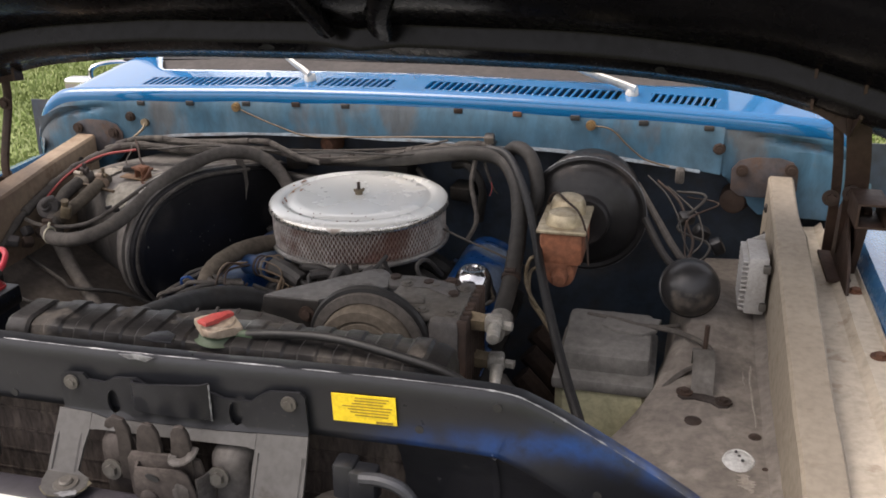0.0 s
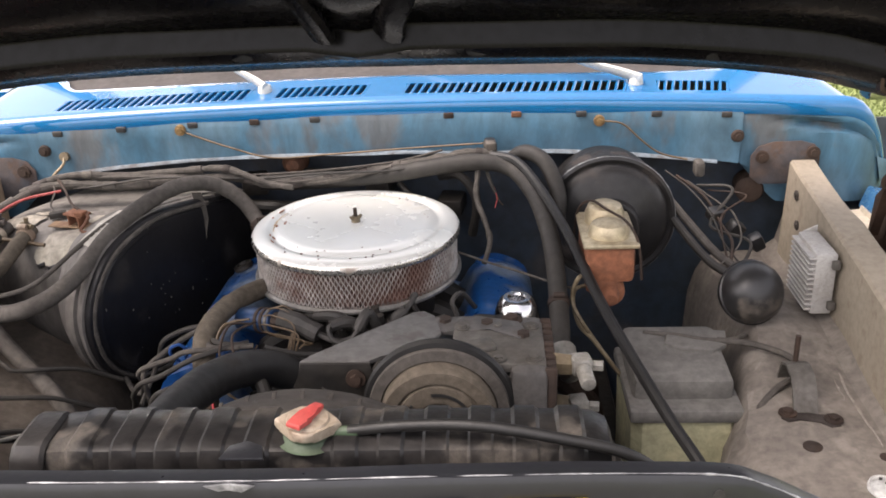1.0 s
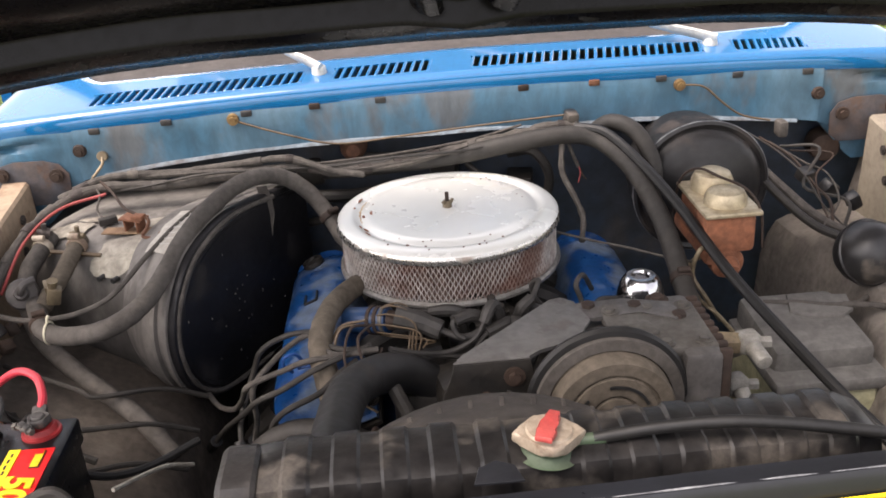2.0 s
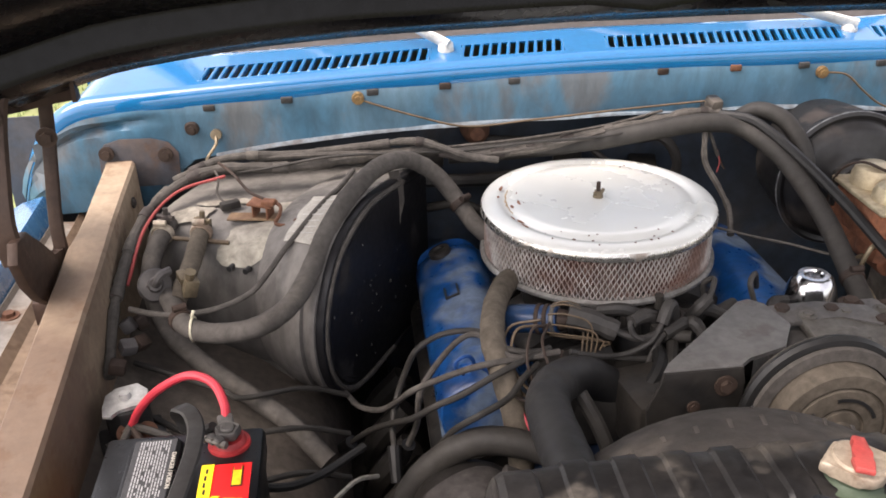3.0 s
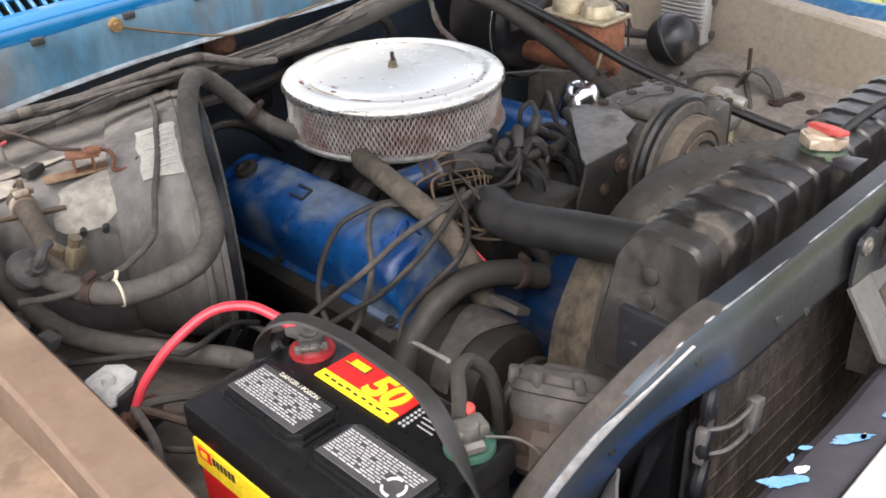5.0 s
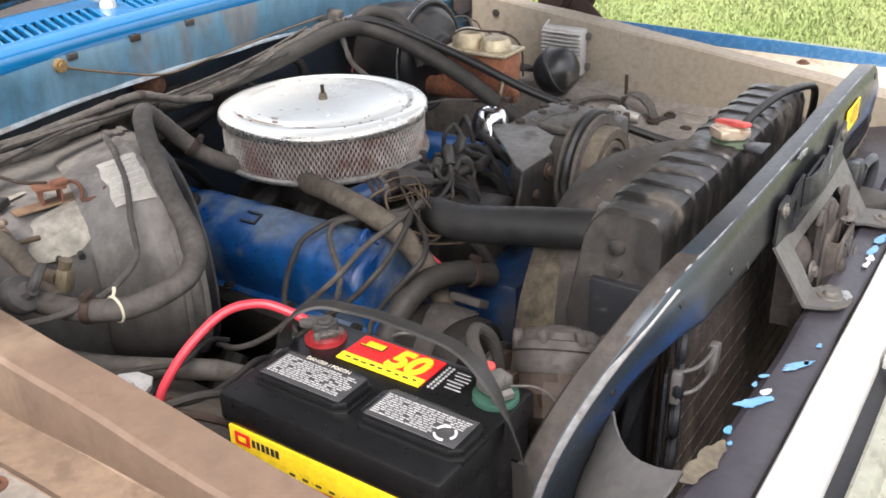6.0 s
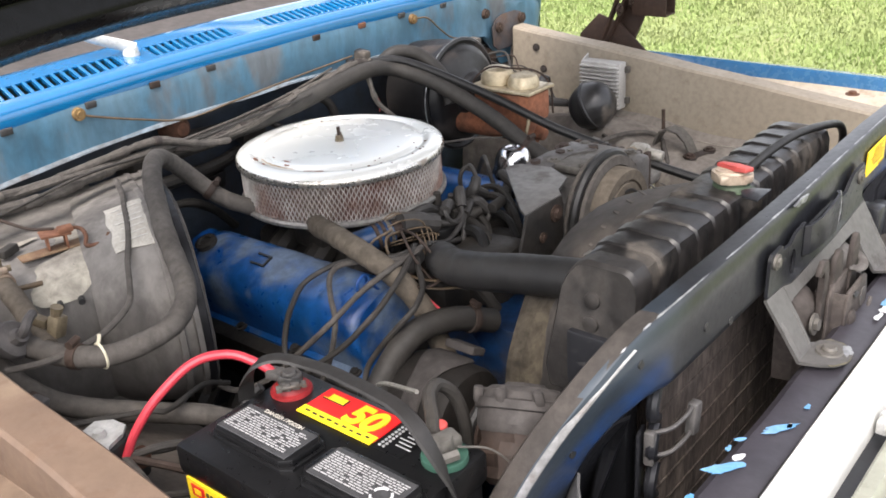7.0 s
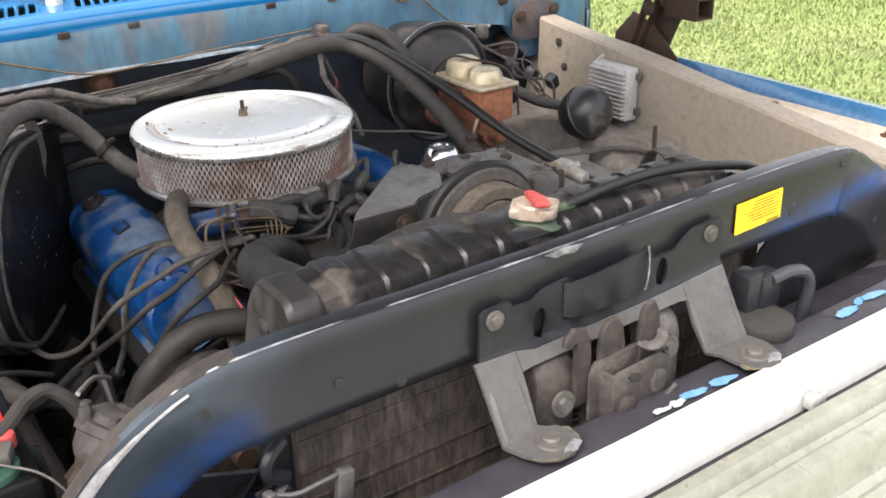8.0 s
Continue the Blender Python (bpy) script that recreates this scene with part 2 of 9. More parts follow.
soil = material("worn_turf_soil", (0.172, 0.222, 0.078), 0.9, 0, (0.25, 0.265, 0.10), 0.7, 0.8, 14, 0.3, (0.20, 0.17, 0.10), 0.06, 3, mottle=0.25)
grass_mat = material("spring_grass", (0.205, 0.275, 0.095), 0.85, 0, (0.26, 0.28, 0.13), 0.6, 0.9, 5, 0.0, spec=0.08, mottle=0.12)
glass = bpy.data.materials.new("windscreen_glass")
glass.use_nodes = True
gb = glass.node_tree.nodes["Principled BSDF"]
gb.inputs["Base Color"].default_value = (0.85, 0.9, 0.88, 1)
gb.inputs["Roughness"].default_value, gb.inputs["Transmission Weight"].default_value, gb.inputs["IOR"].default_value = 0.02, 1.0, 1.45


# ---- builders ----
def thing(name, label, category, at=(0, 0, 0), group="", kind=""):
    ob = new(name)
    ob.location, ob.empty_display_size = at, 0.05
    return tagged(ob, label, category, group, kind)


def part(name, bm, mat, parent=None, label="", sharp=35):
    """One bmesh in world places as a mesh object under a thing or a part."""
    bmesh.ops.recalc_face_normals(bm, faces=bm.faces)
    me = bpy.data.meshes.new(name)
    bm.to_mesh(me)
    bm.free()
    me.materials.append(mat)
    for p in me.polygons:
        p.use_smooth = True
    me.set_sharp_from_angle(angle=radians(sharp))
    ob = new(name, me)
    if parent is not None:
        ob.parent = parent
        if parent.type == "EMPTY":
            ob.matrix_parent_inverse = Matrix.Translation(-Vector(parent.location))
    if label:
        ob["label"] = label
    return ob


def solo(name, bm, mat, label, category, group="", kind="", sharp=35):
    return tagged(part(name, bm, mat, None, "", sharp), label, category, group, kind)


def B():
    return bmesh.new()


def bx(bm, c, s, rot=(0, 0, 0), bev=0.0, seg=2):
    """A box of size s at c, turned by rot degrees, with rounded edges."""
    g = bmesh.ops.create_cube(bm, size=1.0, matrix=pose(*c, *rot) @ Matrix.Diagonal((*s, 1)))
    if bev:
        es = list({e for v in g["verts"] for e in v.link_edges})
        bmesh.ops.bevel(bm, geom=es, offset=bev, segments=seg, affect="EDGES", profile=0.5)
    return bm


def cy(bm, a, b, r, r2=None, n=24, bev=0.0):
    """A cylinder or cone from a to b."""
    a, b = Vector(a), Vector(b)
    m = Matrix.Translation((a + b) / 2) @ (b - a).to_track_quat("Z", "Y").to_matrix().to_4x4()
    g = bmesh.ops.create_cone(bm, cap_ends=True, segments=n, radius1=r, radius2=r if r2 is None else r2, depth=(b - a).length, matrix=m)
    if bev:
        es = [e for e in {e for v in g["verts"] for e in v.link_edges} if any(len(f.verts) > 4 for f in e.link_faces)]
        bmesh.ops.bevel(bm, geom=es, offset=bev, segments=2, affect="EDGES", profile=0.5)
    return bm


def lathe(bm, prof, m, n=48, wobble=0.0):
    """Turns a profile of (radius, height) round the z axis of m."""
    rings = []
    for r, h in prof:
        if r < 1e-5:
            rings.append([bm.verts.new(m @ Vector((0, 0, h)))])
        else:
            rings.append([bm.verts.new(m @ Vector(((r + wobble * noise.noise((3 * math.cos(2 * math.pi * i / n), 3 * math.sin(2 * math.pi * i / n), h * 40))) * math.cos(2 * math.pi * i / n), r * math.sin(2 * math.pi * i / n), h))) for i in range(n)])
    for a, b in zip(rings, rings[1:]):
        for i in range(n):
            j = (i + 1) % n
            q = [a[i % len(a)], a[j % len(a)], b[j % len(b)], b[i % len(b)]]
            u = list(dict.fromkeys(q))
            if len(u) > 2:
                bm.faces.new(u)
    return bm


def smooth_line(pts, res=6):
    p = [Vector(q) for q in pts]
    if len(p) < 3:
        return [p[0].lerp(p[1], i / res) for i in range(res + 1)]
    p = [2 * p[0] - p[1]] + p + [2 * p[-1] - p[-2]]
    out = []
    for i in range(1, len(p) - 2):
        for k in range(res):
            t = k / res
            out.append(0.5 * (2 * p[i] + (p[i + 1] - p[i - 1]) * t + (2 * p[i - 1] - 5 * p[i] + 4 * p[i + 1] - p[i + 2]) * t * t + (3 * p[i] - p[i - 1] - 3 * p[i + 1] + p[i + 2]) * t ** 3))
    out.append(p[-2])
    return out


def tube(bm, pts, r, n=10, res=6, lump=0.0, seed=0.0, r2=None, flat=1.0):
    """A hose, wire or pipe along a smooth line. lump: uneven thickness, as of taped looms."""
    line = smooth_line(pts, res)
    rings, up = [], None
    for i, c in enumerate(line):
        d = (line[min(i + 1, len(line) - 1)] - line[max(i - 1, 0)]).normalized()
        if up is None:
            up = d.orthogonal()
        up = (up - d * up.dot(d)).normalized()
        side = d.cross(up)
        rad = r if r2 is None else r + (r2 - r) * i / (len(line) - 1)
        rad *= 1 + lump * noise.noise((i * 0.55, seed, 3.1))
        rings.append([bm.verts.new(c + (up * math.cos(2 * math.pi * k / n) * flat + side * math.sin(2 * math.pi * k / n)) * rad) for k in range(n)])
    for a, b in zip(rings, rings[1:]):
        for k in range(n):
            bm.faces.new((a[k], a[(k + 1) % n], b[(k + 1) % n], b[k]))
    bm.faces.new(rings[0])
    bm.faces.new(rings[-1][::-1])
    return bm


def sheet(bm, rows, thick=0.0, dent=0.0, dscale=6.0, closed=False):
    """A sheet through rows of points, with thickness and slight dents."""
    vs = []
    for row in rows:
        line = []
        for q in row:
            q = Vector(q)
            if dent:
                q = q + Vector((noise.noise(q * dscale), noise.noise(q * dscale + Vector((7, 1, 3))), noise.noise(q * dscale + Vector((2, 9, 5))))) * dent
            line.append(bm.verts.new(q))
        vs.append(line)
    fs = []
    for a, b in zip(vs, vs[1:]):
        k = len(a) if closed else len(a) - 1
        for i in range(k):
            j = (i + 1) % len(a)
            fs.append(bm.faces.new((a[i], a[j], b[j], b[i])))
    if thick:
        bmesh.ops.recalc_face_normals(bm, faces=fs)
        bmesh.ops.solidify(bm, geom=fs, thickness=thick)
    return bm


def plate(bm, poly, m, thick, bev=0.0):
    """A flat plate of an outline in the xy plane of m, thick along its z."""
    bot = [bm.verts.new(m @ Vector((x, y, 0))) for x, y in poly]
    top = [bm.verts.new(m @ Vector((x, y, thick))) for x, y in poly]
    k = len(poly)
    fs = [bm.faces.new(bot[::-1]), bm.faces.new(top)] + [bm.faces.new((bot[i], bot[(i + 1) % k], top[(i + 1) % k], top[i])) for i in range(k)]
    if bev:
        es = list({e for f in fs[:2] for e in f.edges})
        bmesh.ops.bevel(bm, geom=es, offset=bev, segments=2, affect="EDGES", profile=0.5)
    return bm


def bolt(bm, at, r=0.009, axis=(0, 0, 1), washer=True):
    a, d = Vector(at), Vector(axis).normalized()
    if washer:
        cy(bm, a, a + d * 0.003, r * 1.6, n=18)
    cy(bm, a, a + d * (r * 0.9), r, r * 0.92, n=6)
    return bm


XZ = Matrix(((1, 0, 0, 0), (0, 0, -1, 0), (0, 1, 0, 0), (0, 0, 0, 1)))


def front_plane(y):
    """Plate plane facing the truck's front: outline in (x, z), thickness towards the front."""
    return Matrix.Translation((0, y, 0)) @ XZ


def side_plane(x):
    """Plate plane facing +x: outline in (y, z), thickness towards +x."""
    return Matrix(((0, 0, 1, x), (1, 0, 0, 0), (0, 1, 0, 0), (0, 0, 0, 1)))

ignition_grey = material("pale_grey_alloy", (0.42, 0.41, 0.39), 0.6, 0.2, (0.33, 0.31, 0.28), 0.5, 20, 90, 0.1)


def strap(bm, pts, w, t, up=(0, 0, 1), res=6):
    """A flat strap along a smooth line, its broad side facing up."""
    line = smooth_line(pts, res)
    rows = []
    for i, c in enumerate(line):
        d = (line[min(i + 1, len(line) - 1)] - line[max(i - 1, 0)]).normalized()
        u = Vector(up)
        u = (u - d * u.dot(d))
        u = u.normalized() if u.length > 0.15 else Vector((-1, 0, 0.01)).normalized()
        s = d.cross(u)
        rows.append([c + s * (w * a) + u * (t * b) for a, b in ((-1, -0.4), (-0.8, 0.6), (0, 1), (0.8, 0.6), (1, -0.4), (0, -0.7))])
    sheet(bm, rows, closed=True)
    return bm


def clamp(parent, a, b, r, mat):
    """A worm-drive clamp round a hose between two close points."""
    a, b = Vector(a), Vector(b)
    d = (b - a).normalized()
    bm = B()
    cy(bm, a - d * 0.006, a + d * 0.006, r, n=24, bev=0.0015)
    up = (Vector((0, 0, 1)) - d * d.z).normalized()
    c = a + up * (r + 0.003)
    cy(bm, c - d.cross(up) * 0.009, c + d.cross(up) * 0.009, 0.005, n=10)
    return part("clamp", bm, mat, parent)

clip_grey = material("brittle_grey_clip", (0.03, 0.032, 0.036), 0.6, 0, (0.05, 0.044, 0.038), 0.7, 30, 90, 0.1)
hinge_brown = material("dark_brown_rusted_hinge", (0.034, 0.021, 0.016), 0.6, 0.1, (0.058, 0.034, 0.024), 0.7, 14, 80, 0.2, spec=0.3)
latch_brown = material("dusty_rust_brown_latch", (0.052, 0.043, 0.039), 0.7, 0.1, (0.030, 0.024, 0.021), 0.7, 18, 90, 0.25, (0.105, 0.090, 0.081), 0.28, 16, spec=0.35, mottle=0.5)
zinc_stain = material("yellowed_paint_stain", (0.13, 0.115, 0.07), 0.6, 0, (0.08, 0.072, 0.055), 0.7, 40, 120, 0.1)
golden_wire = material("dull_golden_wire", (0.13, 0.088, 0.05), 0.5, 0.2, (0.07, 0.05, 0.032), 0.7, 30, 100, 0.1)
faint_print = material("faint_print", (0.52, 0.50, 0.46), 0.7, 0, None, 0.1, 20, 90, 0.0)
orange_rust = material("rust_orange_steel", (0.26, 0.11, 0.055), 0.85, 0, (0.14, 0.06, 0.035), 0.7, 25, 120, 0.3)
faded_red = material("faded_red_insulation", (0.34, 0.055, 0.05), 0.6, 0, (0.26, 0.05, 0.045), 0.4, 20, 90, 0.05)
print_white = material("white_print", (0.55, 0.55, 0.55), 0.5, 0, None, 0.2, 20, 90, 0.0)
dull_strap = material("dusty_dark_strap", (0.017, 0.016, 0.016), 0.5, 0, (0.03, 0.028, 0.026), 0.6, 12, 90, 0.1, spec=0.35)
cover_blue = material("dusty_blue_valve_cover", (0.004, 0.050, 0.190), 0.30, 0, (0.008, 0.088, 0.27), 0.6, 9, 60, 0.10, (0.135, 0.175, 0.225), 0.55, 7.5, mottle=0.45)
canister_grey = material("dust_caked_grey_metal", (0.056, 0.050, 0.047), 0.75, 0.1, (0.032, 0.028, 0.026), 0.8, 16, 80, 0.3, (0.095, 0.085, 0.079), 0.3, 16, spec=0.35)
wiper_pale = material("pale_wiper_alloy", (0.66, 0.65, 0.62), 0.45, 0.2, (0.55, 0.54, 0.5), 0.5, 20, 90, 0.05)
duct_brown = material("dusty_brown_duct", (0.125, 0.105, 0.082), 0.85, 0, (0.075, 0.062, 0.048), 0.7, 16, 80, 0.3, spec=0.2)
trim_cream = material("cream_ridged_trim", (0.27, 0.275, 0.225), 0.3, 0.1, (0.19, 0.19, 0.155), 0.6, 5, 80, 0.03, (0.12, 0.11, 0.085), 0.12, 30, mottle=0.1)
vent_label = material("grey_warning_label", (0.045, 0.045, 0.047), 0.45, 0, (0.035, 0.035, 0.036), 0.4, 20, 90, 0.0)
# Passenger's side apron, a darker brown than the driver's side.
apron_dark = material("darker_brown_apron", (0.115, 0.097, 0.081), 0.85, 0, (0.060, 0.050, 0.043), 0.8, 6, 80, 0.25, (0.15, 0.128, 0.107), 0.28, 13, mottle=0.25, spec=0.25)
rusty_tan = material("tan_rusted_plate", (0.24, 0.165, 0.095), 0.85, 0, (0.16, 0.085, 0.05), 0.8, 20, 100, 0.2)
rim_chrome = material("pitted_chrome_rim", (0.62, 0.61, 0.58), 0.25, 0.85, (0.45, 0.42, 0.37), 0.6, 25, 100, 0.08, (0.24, 0.13, 0.07), 0.12, 30)
pan_grey = material("dull_steel_pan", (0.34, 0.33, 0.31), 0.4, 0.6, (0.24, 0.22, 0.2), 0.6, 20, 100, 0.08)
dry_soil = material("trodden_dry_soil", (0.25, 0.225, 0.19), 0.95, 0, (0.17, 0.15, 0.125), 0.8, 2.5, 30, 0.4)
fender_blue = material("chalky_blue_fender", (0.035, 0.135, 0.29), 0.25, 0, (0.06, 0.15, 0.26), 0.5, 6, 80, 0.03, coat=0.5, mottle=0.15)
label_ink = material("faded_label_ink", (0.30, 0.20, 0.02), 0.6, 0, None, 0.3, 40, 120, 0.0)
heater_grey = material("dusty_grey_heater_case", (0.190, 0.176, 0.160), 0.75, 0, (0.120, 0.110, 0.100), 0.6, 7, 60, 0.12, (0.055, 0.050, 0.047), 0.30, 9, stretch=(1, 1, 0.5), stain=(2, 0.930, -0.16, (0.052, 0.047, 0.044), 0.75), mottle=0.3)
gutter_brown = material("brown_stained_gutter_primer", (0.19, 0.132, 0.09), 0.75, 0, (0.135, 0.094, 0.066), 0.7, 4, 80, 0.1, (0.075, 0.05, 0.036), 0.2, 22, mottle=0.25)
flange_stained = material("rust_blotched_grey_flange", (0.25, 0.235, 0.215), 0.6, 0, (0.19, 0.15, 0.115), 0.7, 7, 80, 0.1, (0.15, 0.075, 0.04), 0.25, 18, mottle=0.3)


dusty_plate = material("dust_paled_steel_plate", (0.145, 0.140, 0.134), 0.5, 0.2, (0.095, 0.090, 0.084), 0.6, 9, 90, 0.1, (0.075, 0.066, 0.060), 0.22, 18, mottle=0.3)
booster_black = material("dust_filmed_black_steel", (0.012, 0.012, 0.013), 0.40, 0, (0.024, 0.022, 0.021), 0.7, 8, 80, 0.10, (0.058, 0.046, 0.040), 0.26, 9, mottle=0.4, spec=0.4)
zinc_white = material("dull_white_zinc", (0.46, 0.46, 0.45), 0.45, 0.3, (0.34, 0.33, 0.31), 0.6, 20, 100, 0.12, (0.14, 0.11, 0.09), 0.1, 30)
lead_grey = material("oxidised_lead", (0.10, 0.094, 0.088), 0.6, 0.3, (0.055, 0.050, 0.047), 0.7, 40, 120, 0.3)
black_boot = material("dusty_black_boot", (0.030, 0.0285, 0.027), 0.55, 0, (0.060, 0.055, 0.050), 0.6, 20, 90, 0.15, spec=0.35)
cover_black = material("black_heater_cover", (0.0075, 0.0075, 0.009), 0.42, 0, (0.014, 0.013, 0.014), 0.6, 9, 90, 0.06, (0.032, 0.028, 0.027), 0.08, 10, mottle=0.4, spec=0.35)
dust_fleck = material("pale_dirt_fleck", (0.11, 0.105, 0.10), 0.9, 0, None, 0.3, 40, 120, 0.0)
pale_dust = material("chalky_pale_dust", (0.38, 0.35, 0.285), 0.85, 0, (0.27, 0.245, 0.21), 0.8, 14, 70, 0.15, (0.18, 0.155, 0.13), 0.30, 12, mottle=0.4)
plastic_dusty = material("dust_filmed_black_plastic", (0.045, 0.042, 0.043), 0.6, 0, (0.085, 0.077, 0.072), 0.7, 14, 90, 0.15, mottle=0.4, spec=0.3)


# ---- ground ----
bm = B()
ring = [0, 3, 8, 20, 60, 200, 600, 2000]
rows = []
for r in ring:
    rows.append([(max(r, 0.01) * math.cos(2 * math.pi * i / 40), max(r, 0.01) * math.sin(2 * math.pi * i / 40), 0.0 if r < 10 else 0.3 * noise.noise((r * 0.02 + i, i * 0.7, 0))) for i in range(40)])
sheet(bm, rows, closed=True)
tagged(part("ground", bm, soil), "bare soil and worn turf of a meadow", "ground", kind="structure")


bm = B()
sheet(bm, [[(x + 0.5 * noise.noise((y, x, 3)), y + 0.5 * noise.noise((x, y, 9)), 0.004) for y in (-7, -5, -3, -1.5, -0.5, 0.3, 0.9)] for x in (-7, -5, -3.5, -2.2, -1.2, -0.4, 0.4, 1.1)])
tagged(part("bare_ground", bm, dry_soil), "trodden dry grey-brown soil in front of the truck", "ground", kind="structure")


def grass(name, x0, x1, y0, y1, count, seed):
    rnd = random.Random(seed)
    verts, faces = [], []
    for i in range(count):
        x, y = x0 + (x1 - x0) * rnd.random() ** (1.7 if x0 > 0 else 0.6), rnd.uniform(y0, y1)
        if rnd.random() > min(x - x0 + 0.5, x1 - x, y - y0, y1 - y) / 1.6 + 0.3 * noise.noise((x, y, 7)):
            continue
        clump = 0.5 + 0.9 * max(0.0, noise.noise((x * 0.8, y * 0.8, seed)) + 0.35)
        h, w, a = rnd.uniform(0.014, 0.036) * clump + 0.008, rnd.uniform(0.004, 0.010), rnd.uniform(0, 6.283)
        dx, dy, lean = math.cos(a), math.sin(a), rnd.uniform(0.1, 0.9) * h
        k = len(verts)
        verts += [(x - dy * w, y + dx * w, 0), (x + dy * w, y - dx * w, 0), (x + dx * lean * 0.4 + dy * w * 0.7, y + dy * lean * 0.4 - dx * w * 0.7, h * 0.65), (x + dx * lean * 0.4 - dy * w * 0.7, y + dy * lean * 0.4 + dx * w * 0.7, h * 0.65), (x + dx * lean, y + dy * lean, h)]
        faces += [(k, k + 1, k + 2, k + 3), (k + 3, k + 2, k + 4)]
    me = bpy.data.meshes.new(name)
    me.from_pydata(verts, [], faces)
    me.materials.append(grass_mat)
    return tagged(new(name, me), "lush green meadow grass with paler dry tips", "grass", kind="stuff")


grass("grass", 1.4, 9, -2.5, 8, 190000, 3)
grass("grass", -8, -1.7, 1.5, 10, 90000, 4)

# ---- truck body ----
truck = thing("pickup_truck", "old blue pickup truck with its hood raised and engine bay open", "truck")


def rail_z(y):
    return 1.08 - 0.12 * (1.03 - y)


# Cowl: front face with rounded shoulder, then the sloped top with louvres.
def cowl_x(n0=40, a=-0.97, b=0.97):
    return [a + (b - a) * i / n0 for i in range(n0 + 1)]


def drop(x):
    """The cowl falls away towards its outer corners."""
    k = max(0.0, (-x - 0.80) / 0.17) if x < 0 else max(0.0, (x - 0.84) / 0.13)
    return 0.185 * k ** 2.4


def bow(x):
    return 0.0135 - 0.019 * ((x - 0.1) / 0.73) ** 2


def low_bow(x):
    return -0.0036 * (x / 0.7) ** 2


face_prof = ((1.034, 1.10), (1.034, 1.122), (1.0305, 1.142), (1.030, 1.155), (1.0315, 1.164), (1.033, 1.170))
bm = B()
rows = []
for x in cowl_x(60, -0.66, 0.66):
    low = 1.106 - 0.025 * (abs(x) / 0.6) ** 3
    rows.append([(x, y, (z if k > 1 else (low if k == 0 else (low + z) / 2)) + (low_bow(x) if k < 3 else bow(x))) for k, (y, z) in enumerate(face_prof)])
sheet(bm, rows, 0.003, 0.003, 5)
cowl = part("cowl_face", bm, blue_dull, truck, "faded blue cowl face with rust streaks and grime")

plate_rust = material("rust_stained_blue_plate", (0.075, 0.052, 0.042), 0.7, 0.1, (0.055, 0.075, 0.10), 0.7, 12, 70, 0.15, (0.12, 0.07, 0.045), 0.3, 20)
for s in (-1, 1):
    bm = B()
    rows = []
    for i in range(25):
        x = 0.655 + 0.30 * i / 24
        back = 0.06 * max(0.0, (x - 0.86) / 0.095) ** 2
        d = drop(s * x)
        row = []
        for y, z, f in ((1.05, 0.985, 0.1), (1.045, 1.02, 0.3), (1.038, 1.06, 0.4), (1.036, 1.09, 0.5), (1.035, 1.115, 0.6), (1.034, 1.127, 0.7), (1.033, 1.135, 0.75), (1.032, 1.143, 0.8), (1.031, 1.151, 0.85), (1.030, 1.158, 0.9), (1.031, 1.163, 1), (1.032, 1.168, 1), (1.036, 1.174, 1)):
            dip = 0.022 * math.exp(-((x - 0.80 - 0.8 * (1.150 - z)) / 0.065) ** 2) * math.exp(-((z - 1.143 + 0.10 * (x - 0.8)) / 0.008) ** 2)
            lowest = 1.078 - 0.10 * min(1.0, max(0.0, (x - 0.655) / 0.09))
            row.append((s * x, y + back + dip, max(lowest, z - d * f + bow(s * x) * f)))
        rows.append(row)
    sheet(bm, rows, 0.003, 0.004, 6)
    part("cowl_side_panel", bm, blue_dull, truck, "faded blue cowl corner panel")
    bm = B()
    plate(bm, [(s * a, b) for a, b in ((0.680, 1.085), (0.694, 1.104), (0.72, 1.112), (0.77, 1.113), (0.795, 1.106), (0.806, 1.090), (0.808, 1.05), (0.80, 1.03), (0.70, 1.03), (0.682, 1.045))][::s], front_plane(1.0295), 0.0028, 0.001)
    bp = part("brace_plate", bm, plate_rust, truck, "rust-stained steel mounting plate bolted to the cowl")
    for px, pz in ((0.700, 1.085), (0.792, 1.092)):
        bm = B()
        cy(bm, (s * px, 1.025, pz), (s * px, 1.021, pz), 0.012, n=20, bev=0.0015)
        bolt(bm, (s * px, 1.021, pz), 0.0075, (0, -1, 0))
        part("bolt", bm, rust_dark, bp, "rusty bolt with a wide washer")
    bm = B()
    cy(bm, (s * 0.653, 1.032, 1.125), (s * 0.653, 1.020, 1.125), 0.013, 0.010, n=18)
    cy(bm, (s * 0.653, 1.020, 1.125), (s * 0.653, 1.016, 1.125), 0.006, n=6)
    part("plug", bm, rust_dark, cowl)

bm = B()
rows = []
for x in cowl_x(60, -0.62, 0.62):
    low = 1.106 - 0.025 * (abs(x) / 0.6) ** 3 + low_bow(x)
    rows.append([(x, 1.040, low + 0.004), (x, 1.031, low + 0.003), (x, 1.027, low - 0.001 + 0.002 * noise.noise((x * 9, 0, 0))), (x, 1.0265, low - 0.003)])
sheet(bm, rows, 0.002, 0.0015, 12)
part("seam_flange", bm, ledge_grey, cowl, "chalky grey folded seam along the lower edge")

